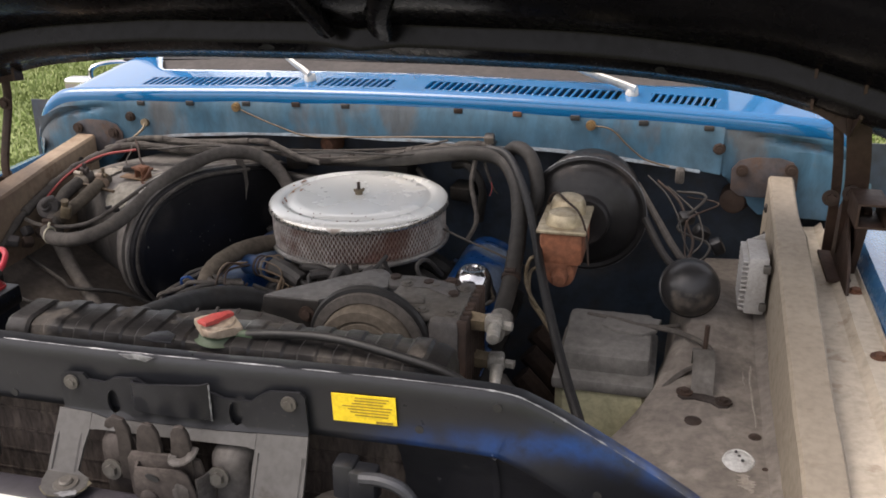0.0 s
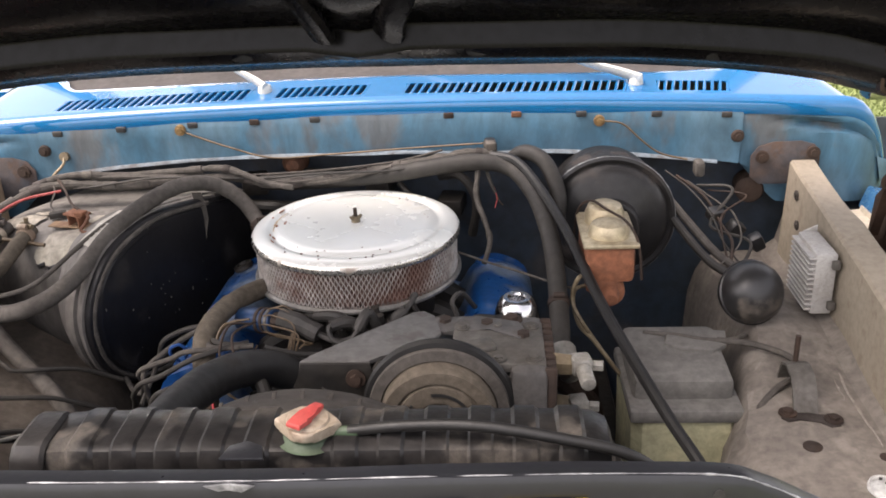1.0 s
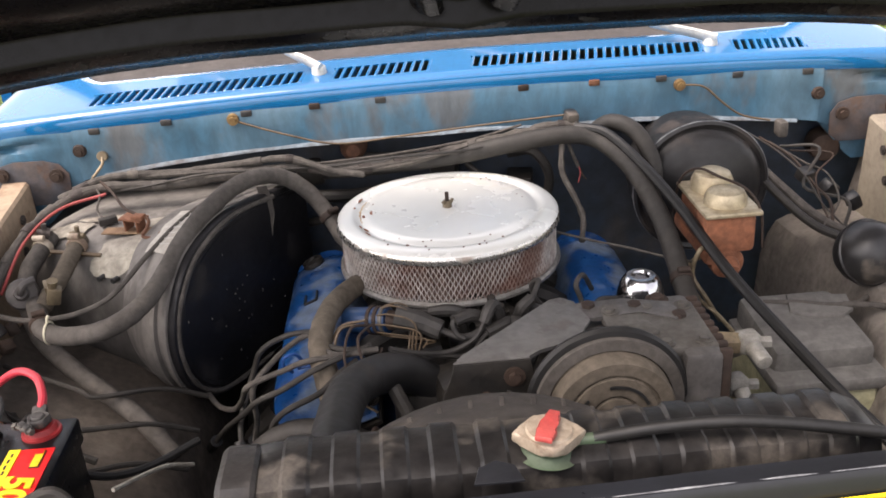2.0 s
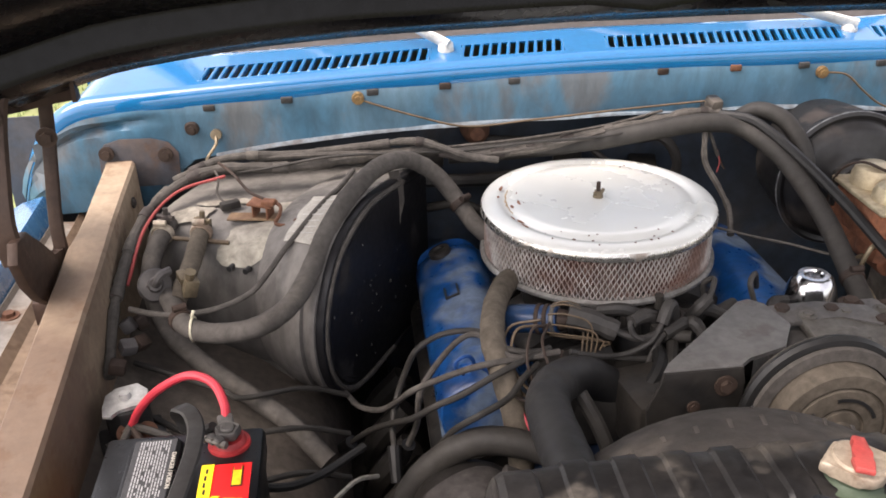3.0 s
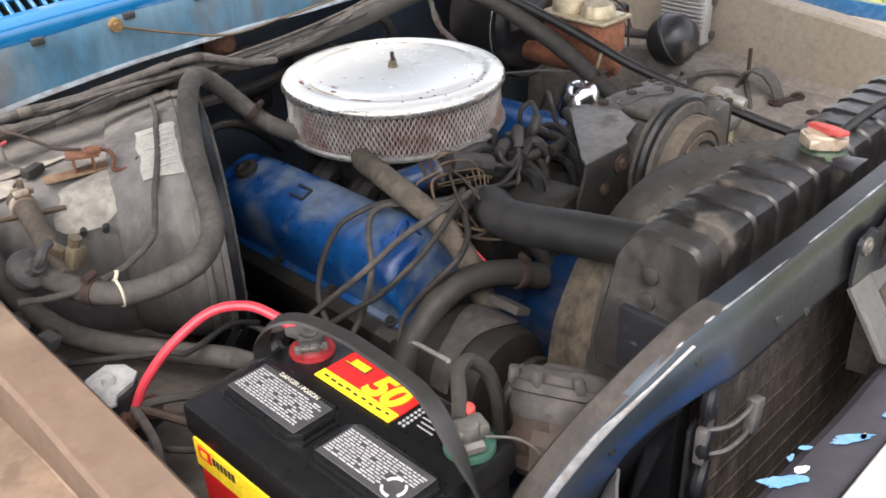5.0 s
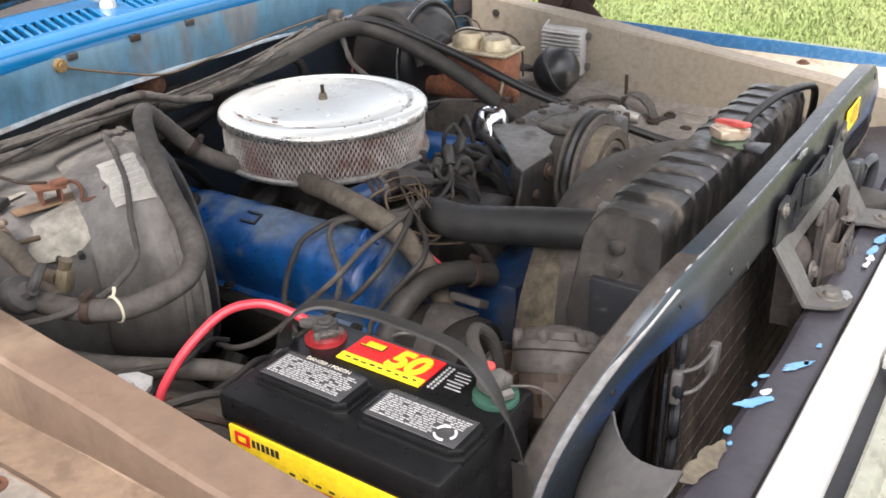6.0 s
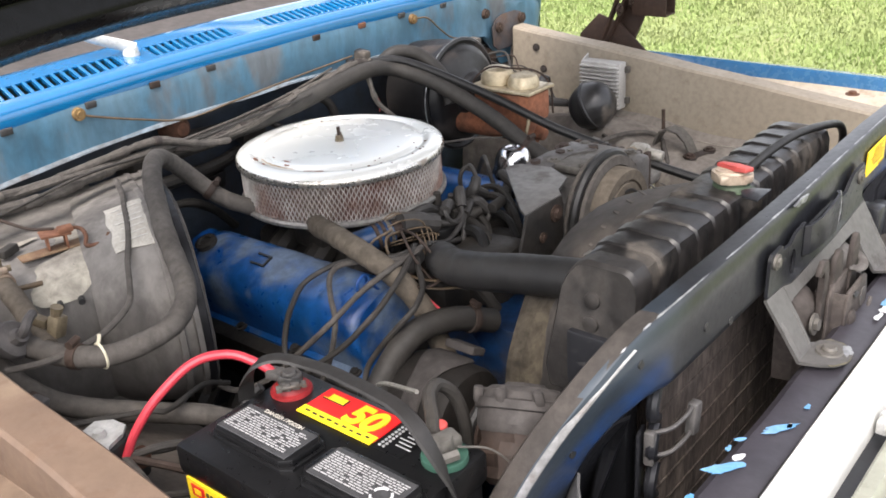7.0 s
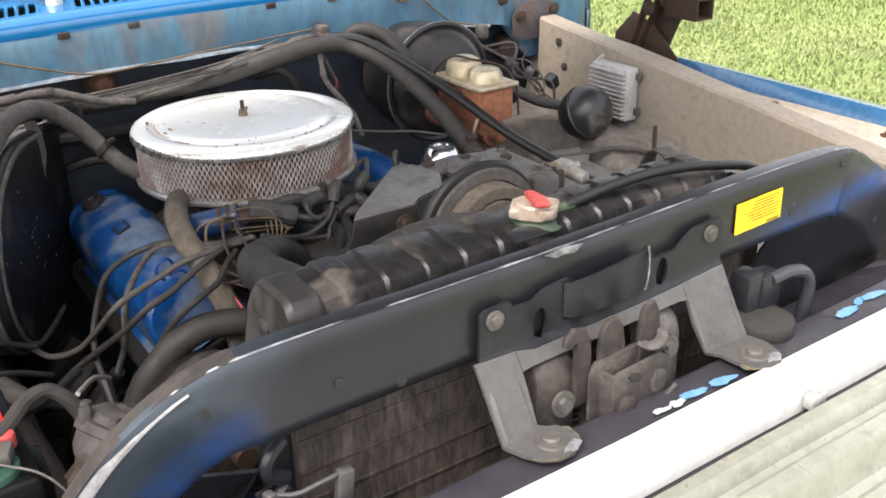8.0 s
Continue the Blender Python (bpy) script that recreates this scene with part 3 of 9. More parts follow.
bm = B()
rows = []
for i in range(121):
    x = -0.957 + 1.914 * i / 120
    d = drop(x)
    back = 0.06 * max(0.0, (abs(x) - 0.86) / 0.095) ** 2
    rows.append([(x, y + back, z + bow(x) - d) for y, z in ((1.0350, 1.1625), (1.0295, 1.1635), (1.0280, 1.169), (1.0285, 1.181), (1.0310, 1.1895), (1.0365, 1.1948), (1.0460, 1.1972))])
sheet(bm, rows, 0.0015)
part("cowl_lip", bm, blue_gloss, truck, "glossy blue rolled front lip of the cowl")

# Firewall below the ledge, set back and dark.
bm = B()
for k, pts in enumerate(([(-0.33, 1.06, 1.0), (-0.24, 1.05, 0.995), (-0.14, 1.06, 0.99), (-0.05, 1.09, 0.99)], [(-0.30, 1.08, 0.93), (-0.22, 1.05, 0.95), (-0.16, 1.05, 0.92), (-0.10, 1.07, 0.86)], [(0.02, 1.07, 1.03), (0.05, 1.04, 1.0), (0.04, 1.03, 0.95), (0.07, 1.05, 0.88)], [(0.10, 1.08, 1.04), (0.14, 1.05, 1.05), (0.17, 1.05, 1.0), (0.16, 1.07, 0.92)], [(-0.2, 1.08, 1.06), (-0.05, 1.06, 1.055), (0.08, 1.07, 1.065)])):
    bq = B()
    tube(bq, pts, (0.012, 0.008, 0.006, 0.009, 0.007)[k], 10, 6, 0.1, k)
    part("firewall_pipe", bq, rubber if k % 2 else engine_dark, truck, "dark grimy pipe on the firewall")
for x, z in ((-0.27, 1.03), (-0.02, 1.02), (0.12, 0.98), (-0.13, 0.96)):
    bq = B()
    bx(bq, (x, 1.09, z), (0.05, 0.05, 0.035), (8, 0, 12 * math.sin(90 * x)), 0.006)
    part("firewall_bracket", bq, engine_dark, truck, "dark bracket on the firewall")
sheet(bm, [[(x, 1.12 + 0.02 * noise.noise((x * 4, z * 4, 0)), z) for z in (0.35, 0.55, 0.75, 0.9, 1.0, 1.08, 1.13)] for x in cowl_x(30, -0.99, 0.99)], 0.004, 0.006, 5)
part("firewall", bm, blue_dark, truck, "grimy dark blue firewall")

# Cowl top with louvre slots: slats alternate with real openings over a dark plenum.
VENTS = ((-0.632, -0.262, 23), (-0.205, -0.036, 11), (0.040, 0.452, 26), (0.512, 0.642, 9))
Y0, Y1, YF = 1.060, 1.108, 1.042


def cowl_top_z(x, y):
    return 1.195 + (y - 1.036) * 0.15 + bow(x) - drop(x) * (1.0 - 0.3 * (y - 1.02))


def cowl_in(x, y):
    """The cowl's ends run inwards towards the windscreen."""
    if abs(x) < 0.66:
        return x
    lim = 0.957 - 0.09 * (y - 1.022) / 0.278
    return math.copysign(0.66 + (abs(x) - 0.66) * (lim - 0.66) / 0.31, x)


bm = B()
edges = [-0.97 + 0.01 * i for i in range(33)] + [v for a, b, k in VENTS for v in (a, b)] + [0.66 + 0.01 * i for i in range(32)] + [-0.235, 0.0, 0.48]
edges = sorted(set(round(e, 4) for e in edges))


def rear_of(x):
    """The panel is shallow in the middle and runs back along the pillars."""
    f = min(1.0, max(0.0, (abs(x) - 0.60) / 0.16))
    return 1.158 + 0.142 * f * f * (3 - 2 * f)


def back_of(x):
    return 0.06 * max(0.0, (abs(x) - 0.86) / 0.11) ** 2


def strip(bm, x0, x1, ya, yb, k=4):
    """yb = 0: up to the panel's rear edge, which is rolled down."""
    rows = []
    for x in (x0, x1):
        end = yb or rear_of(x)
        row = []
        for i in range(k + 1):
            y = ya + (end - ya) * i / k
            row.append((cowl_in(x, y), y + back_of(x), cowl_top_z(x, y) - (0.007 if not yb and i == k else 0.0)))
        rows.append(row)
    sheet(bm, rows)


for a, b in zip(edges, edges[1:]):
    strip(bm, a, b, YF, Y0, 3)
    strip(bm, a, b, Y1, 0, 6)
    mid = (a + b) / 2
    if not any(v0 < mid < v1 for v0, v1, k in VENTS):
        strip(bm, a, b, Y0, Y1, 2)
bmesh.ops.remove_doubles(bm, verts=bm.verts, dist=0.0006)
bmesh.ops.recalc_face_normals(bm, faces=bm.faces)
bmesh.ops.solidify(bm, geom=list(bm.faces), thickness=0.003)
top = part("cowl_top", bm, blue_gloss, truck, "glossy blue cowl panel below the windscreen", 50)
bm = B()
sheet(bm, [[(x, 1.046, cowl_top_z(x, 1.046) - 0.026), (x, 1.125, cowl_top_z(x, 1.125) - 0.034)] for x in cowl_x(20, -0.66, 0.66)], 0.002)
part("plenum", bm, black_paint, top)
for v0, v1, k in VENTS:
    pitch = (v1 - v0) / k
    for i in range(k + 1):
        x = v0 + pitch * i
        bm = B()
        zz = cowl_top_z(x, (Y0 + Y1) / 2)
        bx(bm, (x, (Y0 + Y1) / 2, zz - 0.0045), (0.0062, Y1 - Y0 + 0.004, 0.010), (9.1, 0, -12), 0.0015, 1)
        part("slat", bm, blue_gloss, top)

# Seal clips along the cowl's shoulder.
for i, x in enumerate((-0.622, -0.498, -0.360, -0.242, -0.128, 0.122, 0.247, 0.366, 0.503, 0.630)):
    bm = B()
    bx(bm, (x, 1.0265, 1.1625 + bow(x)), (0.019, 0.006, 0.011), (8, 0, 4 * (i % 3 - 1)), 0.002)
    part("seal_clip", bm, rust_metal if i == 6 else rust_dark if i in (3, 5) else clip_grey, cowl)

# Inner fenders: brace rail, wall, apron, gutter, flange, outer fender.
for s in (-1, 1):
    YS = [0.04 + 0.98 * i / 24 for i in range(25)]
    bm = B()
    rows = []
    for y in YS:
        z, xi = rail_z(y), 0.742 + 0.012 * (y - 0.3)
        w = 0.055 if y < 0.78 else 0.055 - 0.008 * min(1, (y - 0.78) / 0.05)
        rows.append([(s * (xi - 0.004), y, 0.888), (s * (xi - 0.001), y, z - 0.05), (s * xi, y, z - 0.005), (s * (xi + 0.004), y, z), (s * (xi + w - 0.004), y, z), (s * (xi + w), y, z - 0.005), (s * (xi + w), y, min(z - 0.085, 0.94))])
    sheet(bm, rows, 0.0, 0.0018, 8, closed=True)
    bm.faces.new([bm.verts.new(p) for p in rows[-1]])
    rail = part("fender_brace", bm, tan if s > 0 else tan_rusty, truck, "tan primed box-section fender brace, dusty and stained")
    for y, z in ((0.95, 1.035), (0.93, 0.985)):
        bm = B()
        bolt(bm, (s * 0.7475, y, z), 0.0055, (-s, 0, 0))
        part("bolt", bm, latch_brown, rail)
    bm = B()
    rows = []
    for y in [0.02 + 1.05 * i / 26 for i in range(27)]:
        z = rail_z(y)
        hump = 0.05 * math.exp(-((y - 0.75) / 0.16) ** 2)
        edge = 0.45 if s < 0 else 0.435 + 0.10 * max(0.0, min(1.0, (y - 0.25) / 0.25)) + 0.06 * max(0.0, min(1.0, (y - 0.5) / 0.3))
        hump *= 0.3 if s < 0 else 1.0
        if s < 0:
            rows.append([(s * 0.782, y, z - 0.03), (s * 0.780, y, z - 0.08), (s * 0.756, y, 0.900), (s * 0.725, y, 0.876), (s * 0.69, y, 0.862), (s * 0.64, y, 0.848), (s * 0.58, y, 0.826), (s * 0.52, y, 0.798), (s * 0.475, y, 0.765), (s * 0.455, y, 0.72), (s * 0.44, y, 0.60), (s * 0.44, y, 0.35)])
            continue
        rows.append([(s * 0.782, y, z - 0.03), (s * 0.780, y, z - 0.08), (s * 0.756, y, 0.900 + 0.3 * hump), (s * 0.725, y, 0.872 + hump * 0.5), (s * 0.66, y, 0.868 + hump), (s * max(0.60, edge + 0.05), y, 0.866 + hump), (s * max(0.55, edge + 0.03), y, 0.858 + hump * 0.6), (s * (edge + 0.015), y, 0.835), (s * edge, y, 0.79), (s * (edge - 0.01), y, 0.6), (s * (edge - 0.01), y, 0.35)])
    sheet(bm, rows, 0.003, 0.006, 7)
    part("inner_fender", bm, apron_dark if s < 0 else apron_grey, truck, "dusty grey-brown inner fender apron")
    bm = B()
    rows = []
    for y in [-0.10 + 1.16 * i / 20 for i in range(21)]:
        z = 1.025 + 0.01 * y
        rows.append([(s * 0.795, y, z - 0.07), (s * 0.80, y, z - 0.075), (s * 0.852, y, z - 0.070), (s * 0.864, y, z - 0.058)])
    sheet(bm, rows, 0.003, 0.002, 8)
    part("gutter", bm, pale_grey if s > 0 else gutter_brown, truck, "primed gutter beside the fender, stained with dirt")
    bm = B()
    rows = []
    for y in [-0.12 + 1.15 * i / 20 for i in range(21)]:
        z = 0.966 + 0.004 * y
        rows.append([(s * 0.862, y, z - 0.004), (s * 0.866, y, z), (s * 0.895, y, z + 0.002), (s * 0.899, y, z + 0.012)])
    sheet(bm, rows, 0.003, 0.001, 8)
    fl = part("fender_flange", bm, pale_grey if s > 0 else flange_stained, truck, "primed bolted fender flange with rust blotches")
    for y in (0.03, 0.26, 0.493, 0.727):
        bm = B()
        bolt(bm, (s * 0.884, y, 0.968 + 0.004 * y), 0.009)
        part("bolt", bm, rust_metal, fl, "rusty hex bolt")
    bm = B()
    rows = []
    for y in [-0.15 + 1.20 * i / 24 for i in range(25)]:
        z = 0.962 + 0.004 * y
        o = 0.02 * (y / 1.0)
        rows.append([(s * 0.899, y, z + 0.008), (s * (0.903 + o * 0.3), y, z + 0.034 + 0.008 * y), (s * (0.908 + o * 0.3), y, z + 0.040 + 0.008 * y), (s * (0.940 + o * 0.5), y, z + 0.038), (s * (0.960 + o), y, z + 0.022), (s * (0.975 + o), y, z - 0.02), (s * (0.985 + o), y, z - 0.10), (s * (0.99 + o), y, 0.70), (s * (0.985 + o), y, 0.55)])
    sheet(bm, rows, 0.003, 0.001, 5)
    part("fender", bm, fender_blue, truck, "glossy blue front fender")

# Radiator support: an arched black panel, its ends swept down and back.
SUP = smooth_line([(-0.575, 0.145, 0.70), (-0.568, 0.142, 0.79), (-0.553, 0.134, 0.87), (-0.530, 0.120, 0.932), (-0.497, 0.098, 0.992), (-0.455, 0.070, 1.050), (-0.405, 0.052, 1.086), (-0.34, 0.042, 1.099), (-0.20, 0.040, 1.1005), (-0.04, 0.040, 1.102), (0.12, 0.040, 1.106), (0.28, 0.040, 1.109), (0.40, 0.040, 1.108), (0.445, 0.042, 1.094), (0.485, 0.045, 1.072), (0.535, 0.050, 1.041), (0.597, 0.066, 0.994), (0.642, 0.080, 0.954), (0.685, 0.100, 0.89), (0.70, 0.110, 0.80)], 5)


def support_row(i, prof):
    """prof: (depth behind the front edge, distance from the top edge inwards) pairs."""
    a, b = SUP[max(i - 1, 0)], SUP[min(i + 1, len(SUP) - 1)]
    t = (b - a)
    n = Vector((t.z, 0, -t.x)).normalized()
    wide = 1.0 + (0.45 * min(1.0, max(0.0, (0.99 - SUP[i].z) / 0.09)) if SUP[i].x < 0 else 0.0)
    return [SUP[i] + n * (w * wide if w > 0.04 else w) + Vector((0, d, 0)) for d, w in prof]


def support_at(x, down):
    i = min(range(len(SUP)), key=lambda k: abs(SUP[k].x - x) + (9 if SUP[k].z < 0.95 else 0))
    return support_row(i, [(-0.002, down)])[0]


bm = B()
sheet(bm, [support_row(i, ((0.034, 0.022), (0.031, 0.009), (0.027, 0.0035), (0.011, 0.001), (0.004, 0.002), (0.0, 0.008), (-0.001, 0.024), (-0.001, 0.036), (-0.001, 0.044), (-0.001, 0.052), (-0.0012, 0.060), (-0.0015, 0.067), (-0.0018, 0.074), (-0.002, 0.080), (0.003, 0.088), (0.018, 0.092))) for i in range(len(SUP))], 0.003, 0.0015, 9)
support = part("radiator_support", bm, black_blue, truck, "black radiator support with blue paint wearing through")


def streak_z(x):
    """Height of the streak of old blue paint on the driver's side."""
    for (xa, za), (xb, zb) in (((0.20, 1.028), (0.395, 1.041)), ((0.395, 1.041), (0.496, 1.046)), ((0.496, 1.046), (0.554, 1.032)), ((0.554, 1.032), (0.605, 1.002)), ((0.605, 1.002), (0.66, 0.94))):
        if x <= xb:
            return za + (zb - za) * (x - xa) / (xb - xa)
    return 0.9


wear = support.data.attributes.new("wear", "FLOAT", "POINT")
for v in support.data.vertices:
    x, y, z = v.co
    grow = min(1.0, max(0.0, (x - 0.22) / 0.2)) * min(1.0, max(0.0, (0.68 - x) / 0.06))
    if x > 0.2:
        wear.data[v.index].value = grow * math.exp(-((z - streak_z(x)) / 0.015) ** 2)
    elif x < -0.35 and y < 0.16:
        inward = min((Vector((x, z)) - Vector((q.x, q.z))).length for q in SUP)
        wear.data[v.index].value = 0.55 * min(1.0, max(0.0, (inward - 0.04) / 0.015)) * min(1.0, max(0.0, (z - 0.90) / 0.03)) * min(1.0, max(0.0, (-x - 0.35) / 0.05))
# Pale stripe along the bend paints the highlight of the glossy rounded edge.
bm = B()
rows = []
for i in range(6, 30):
    grow = (0.8 + 0.25 * noise.noise((i * 0.9, 0, 0))) * min(1.0, (30 - i) / 10)
    rows.append(support_row(i, [(0.0062 - 0.004 * grow, 0.0064 - 0.0056 * grow), (-0.0012, 0.0066), (-0.0022, 0.0066 + 0.0050 * grow)]))
sheet(bm, rows, 0.001)
part("highlight_stripe", bm, material("grey_highlight_stripe", (0.27, 0.27, 0.275), 0.5, 0.1, (0.19, 0.187, 0.183), 0.6, 30, 90, 0.1, (0.12, 0.085, 0.06), 0.15, 40), support, "pale stripe painted as the highlight along the rounded edge")
bm = B()
sheet(bm, [support_row(i, ((0.0346, 0.0216), (0.0316, 0.0086), (0.0276, 0.0030), (0.0112, 0.0005), (0.0052, 0.0012))) for i in range(0, 34)], 0.0006, 0.0004, 20)
part("top_flange_dirt", bm, material("dirt_browned_paint", (0.050, 0.043, 0.038), 0.7, 0, (0.030, 0.027, 0.025), 0.7, 8, 90, 0.2, (0.085, 0.074, 0.064), 0.15, 16, mottle=0.5, spec=0.3), support, "brown dirt along the top flange")
bm = B()
rows = []
for k in range(8):
    a = support_row(18 - 2 * k, [(-0.001, 0.0845)])[0]
    x = -0.505 - 0.034 * k
    b = Vector((x, -0.004 + 0.10 * max(0.0, abs(x) - 0.35) ** 1.5, 0.9405))
    c = (a + b) / 2 + Vector((-0.034, 0.014, -0.020)) * (1 - 0.8 * k / 7)
    rows.append([a * (1 - f) ** 2 + c * 2 * f * (1 - f) + b * f * f for f in (0, 0.12, 0.25, 0.38, 0.5, 0.62, 0.75, 0.88, 1)])
sheet(bm, rows, 0.003, 0.002, 12)
part("gusset", bm, material("dusty_grey_gusset", (0.115, 0.112, 0.110), 0.55, 0.1, (0.080, 0.078, 0.077), 0.6, 4, 80, 0.05, (0.13, 0.115, 0.10), 0.08, 14, mottle=0.15), support, "dusty grey gusset curving forward to the crossmember")
# Thin bright line for the top edge's scuffs and its painted highlight.
bm = B()
tube(bm, [support_row(i, [(0.006, 0.0020)])[0] for i in range(28, len(SUP) - 6)], 0.0009, 8, 2, 1.4)
part("worn_or_glint_edge", bm, edge_wear_glint, support, "thin bright line of scuffs and painted highlight along the top")
bm = B()
sheet(bm, [[support_row(i, [(0.003, 0.086)])[0], support_row(i, [(0.010, 0.13)])[0] + Vector((0.02, 0, 0)), Vector((-0.43 + 0.0 * i, 0.10, SUP[i].z - 0.10 - 0.004 * i))] for i in range(0, 24)], 0.003, 0.002, 9)
part("side_panel", bm, black_paint, support, "black radiator support side panel")
bm = B()
rows = []
for i in range(len(SUP)):
    if SUP[i].x > 0.27:
        p = support_row(i, [(0.000, 0.0835)])[0]
        rows.append([p, (p.x, p.y + 0.012, max(p.z - 0.02, 0.67)), (p.x, p.y + 0.028, max(p.z - 0.06, 0.66)), (p.x, p.y + 0.035, 0.64), (p.x, p.y + 0.035, 0.55)])
sheet(bm, rows, 0.003, 0.002, 9)
part("side_panel", bm, black_paint, support, "black radiator support side panel")
for x, dz in ((0.40, 0.018), (0.30, 0.060), (-0.30, 0.055), (-0.42, 0.03), (-0.22, 0.075), (0.55, 0.06), (-0.50, 0.05)):
    bm = B()
    p = support_at(x, dz)
    cy(bm, p + Vector((0, 0.002, 0)), p + Vector((0, -0.0003, 0)), 0.0052, n=14)
    part("hole", bm, ink, support)
bm = B()
plate(bm, [(-0.022, 0.0), (-0.016, 0.022), (0.0, 0.030), (0.016, 0.022), (0.022, 0.0)], Matrix.Translation((-0.045, 0.082, 1.096)), 0.003, 0.001)
part("bump_tab", bm, black_paint, support, "small tab with a hole")
bm = B()
plate(bm, [(-0.024, -0.001), (-0.010, -0.007), (0.0, -0.004), (0.012, -0.008), (0.024, -0.001), (0.0, 0.002)], Matrix.Translation((-0.045, 0.0395, 1.102)) @ XZ, 0.003, 0.001)
part("dented_lip", bm, edge_wear_glint, support, "bent bare metal lip")
# Front crossmember below, and the white grille header in front of it.
cross_black = material("dull_purplish_black_paint", (0.026, 0.0235, 0.030), 0.38, 0, (0.036, 0.033, 0.038), 0.6, 5, 90, 0.06, (0.065, 0.058, 0.052), 0.10, 14, spec=0.4, mottle=0.3)
bm = B()
rows = []
for i in range(37):
    x = -0.80 + 1.6 * i / 36
    back = 0.10 * max(0.0, abs(x) - 0.35) ** 1.5
    ledge = min(1.0, max(0.0, (x - 0.19) / 0.06))
    rows.append([(x, -0.001 + 0.061 * ledge + back, 0.70 + 0.20 * ledge), (x, -0.005 + back, 0.915), (x, -0.012 + back, 0.938), (x, -0.020 + back, 0.944), (x, -0.055, 0.944), (x, -0.061, 0.940), (x, -0.062, 0.90), (x, -0.062, 0.70)])
sheet(bm, rows, 0.003, 0.002, 8)
cross = part("crossmember", bm, cross_black, truck, "black painted crossmember with blue chips")
CHIPS = ((-0.370, -0.022, 0.020, -40, 0), (-0.346, -0.026, 0.008, -25, 1), (-0.339, -0.012, 0.005, 0, 0), (-0.318, -0.016, 0.006, -40, 0), (-0.280, -0.040, 0.018, -36, 0), (-0.270, -0.047, 0.005, 0, 1), (-0.430, -0.014, 0.007, 0, 0), (-0.449, -0.022, 0.004, 0, 0), (-0.226, -0.050, 0.005, 0, 0), (0.010, -0.052, 0.011, -6, 1), (0.030, -0.052, 0.009, 5, 1), (0.055, -0.050, 0.017, -8, 0), (0.098, -0.051, 0.018, -6, 0), (0.327, -0.040, 0.022, 4, 0), (0.36, -0.033, 0.010, 12, 0), (0.388, -0.034, 0.020, -4, 0))
chip_white = material("pale_primer_chip", (0.55, 0.56, 0.57), 0.6, 0, (0.40, 0.42, 0.45), 0.6, 40, 90, 0.05)
chip_blue = material("sky_blue_paint_chip", (0.075, 0.235, 0.43), 0.5, 0, (0.22, 0.33, 0.43), 0.5, 20, 90, 0.05)
rnd = random.Random(5)
bm = B()
plate(bm, [(0.040 * (1 + 0.06 * math.sin(5 * math.pi * i / 20 + 1)) * math.cos(math.pi * i / 20), 0.0105 * (1 + 0.18 * math.sin(7 * math.pi * i / 20) + 0.1 * math.sin(15 * math.pi * i / 20)) * math.sin(math.pi * i / 20)) for i in range(40)], pose(-0.489, -0.011, 0.9462, 0, 0, -8), 0.0006)
part("rust_patch", bm, material("tan_rust_patch", (0.115, 0.098, 0.064), 0.8, 0, (0.065, 0.052, 0.040), 0.8, 40, 110, 0.3), cross, "tan rusty patch worn through the paint")
for cx, cyy, w, turn, bare in CHIPS:
    bm = B()
    k = 26
    poly = []
    for i in range(k):
        a = 2 * math.pi * i / k
        q = 1.0 + 0.30 * noise.noise((math.cos(a) * 0.8 + cx * 90, math.sin(a) * 0.8, 0)) + 0.42 * noise.noise((math.cos(a) * 3.1, math.sin(a) * 3.1 + cx * 70, 5))
        poly.append((w * q * math.cos(a) - 0.25 * w * math.sin(a) ** 2, (0.30 if w > 0.01 else 0.5) * w * q * math.sin(a)))
    plate(bm, poly, pose(cx, cyy, 0.9464, 0, 0, turn), 0.0006)
    part("paint_chip", bm, chip_white if bare else chip_blue, cross, "chip down to pale primer" if bare else "exposed sky-blue paint patch")
bm = B()
rows = []
for i in range(33):
    x = -0.93 + 1.86 * i / 32
    bk = 0.05 * max(0.0, abs(x) - 0.5) ** 2
    rows.append([(x, -0.066 + bk, 0.88), (x, -0.066 + bk, 0.949), (x, -0.069 + bk, 0.954), (x, -0.106 + bk, 0.955), (x, -0.111 + bk, 0.951), (x, -0.112 + bk, 0.915)])
sheet(bm, rows, 0.003, 0.001, 6)
gh = part("grille_header", bm, white_paint, truck, "white painted grille header panel")
bm = B()
rows = []
for i in range(33):
    x = -0.93 + 1.86 * i / 32
    bk = 0.05 * max(0.0, abs(x) - 0.5) ** 2
    rows.append([(x, y + bk, z) for y, z in ((-0.129, 0.88), (-0.130, 0.938), (-0.133, 0.942), (-0.146, 0.9425), (-0.150, 0.938), (-0.154, 0.926), (-0.160, 0.923), (-0.166, 0.926), (-0.169, 0.932), (-0.182, 0.9315), (-0.187, 0.924), (-0.192, 0.905), (-0.196, 0.896), (-0.205, 0.893), (-0.211, 0.897), (-0.224, 0.893), (-0.232, 0.87), (-0.236, 0.82), (-0.236, 0.60))])
sheet(bm, rows, 0.003, 0.001, 6)
trim = part("grille_trim", bm, trim_cream, gh, "ridged cream trim in front of the header")
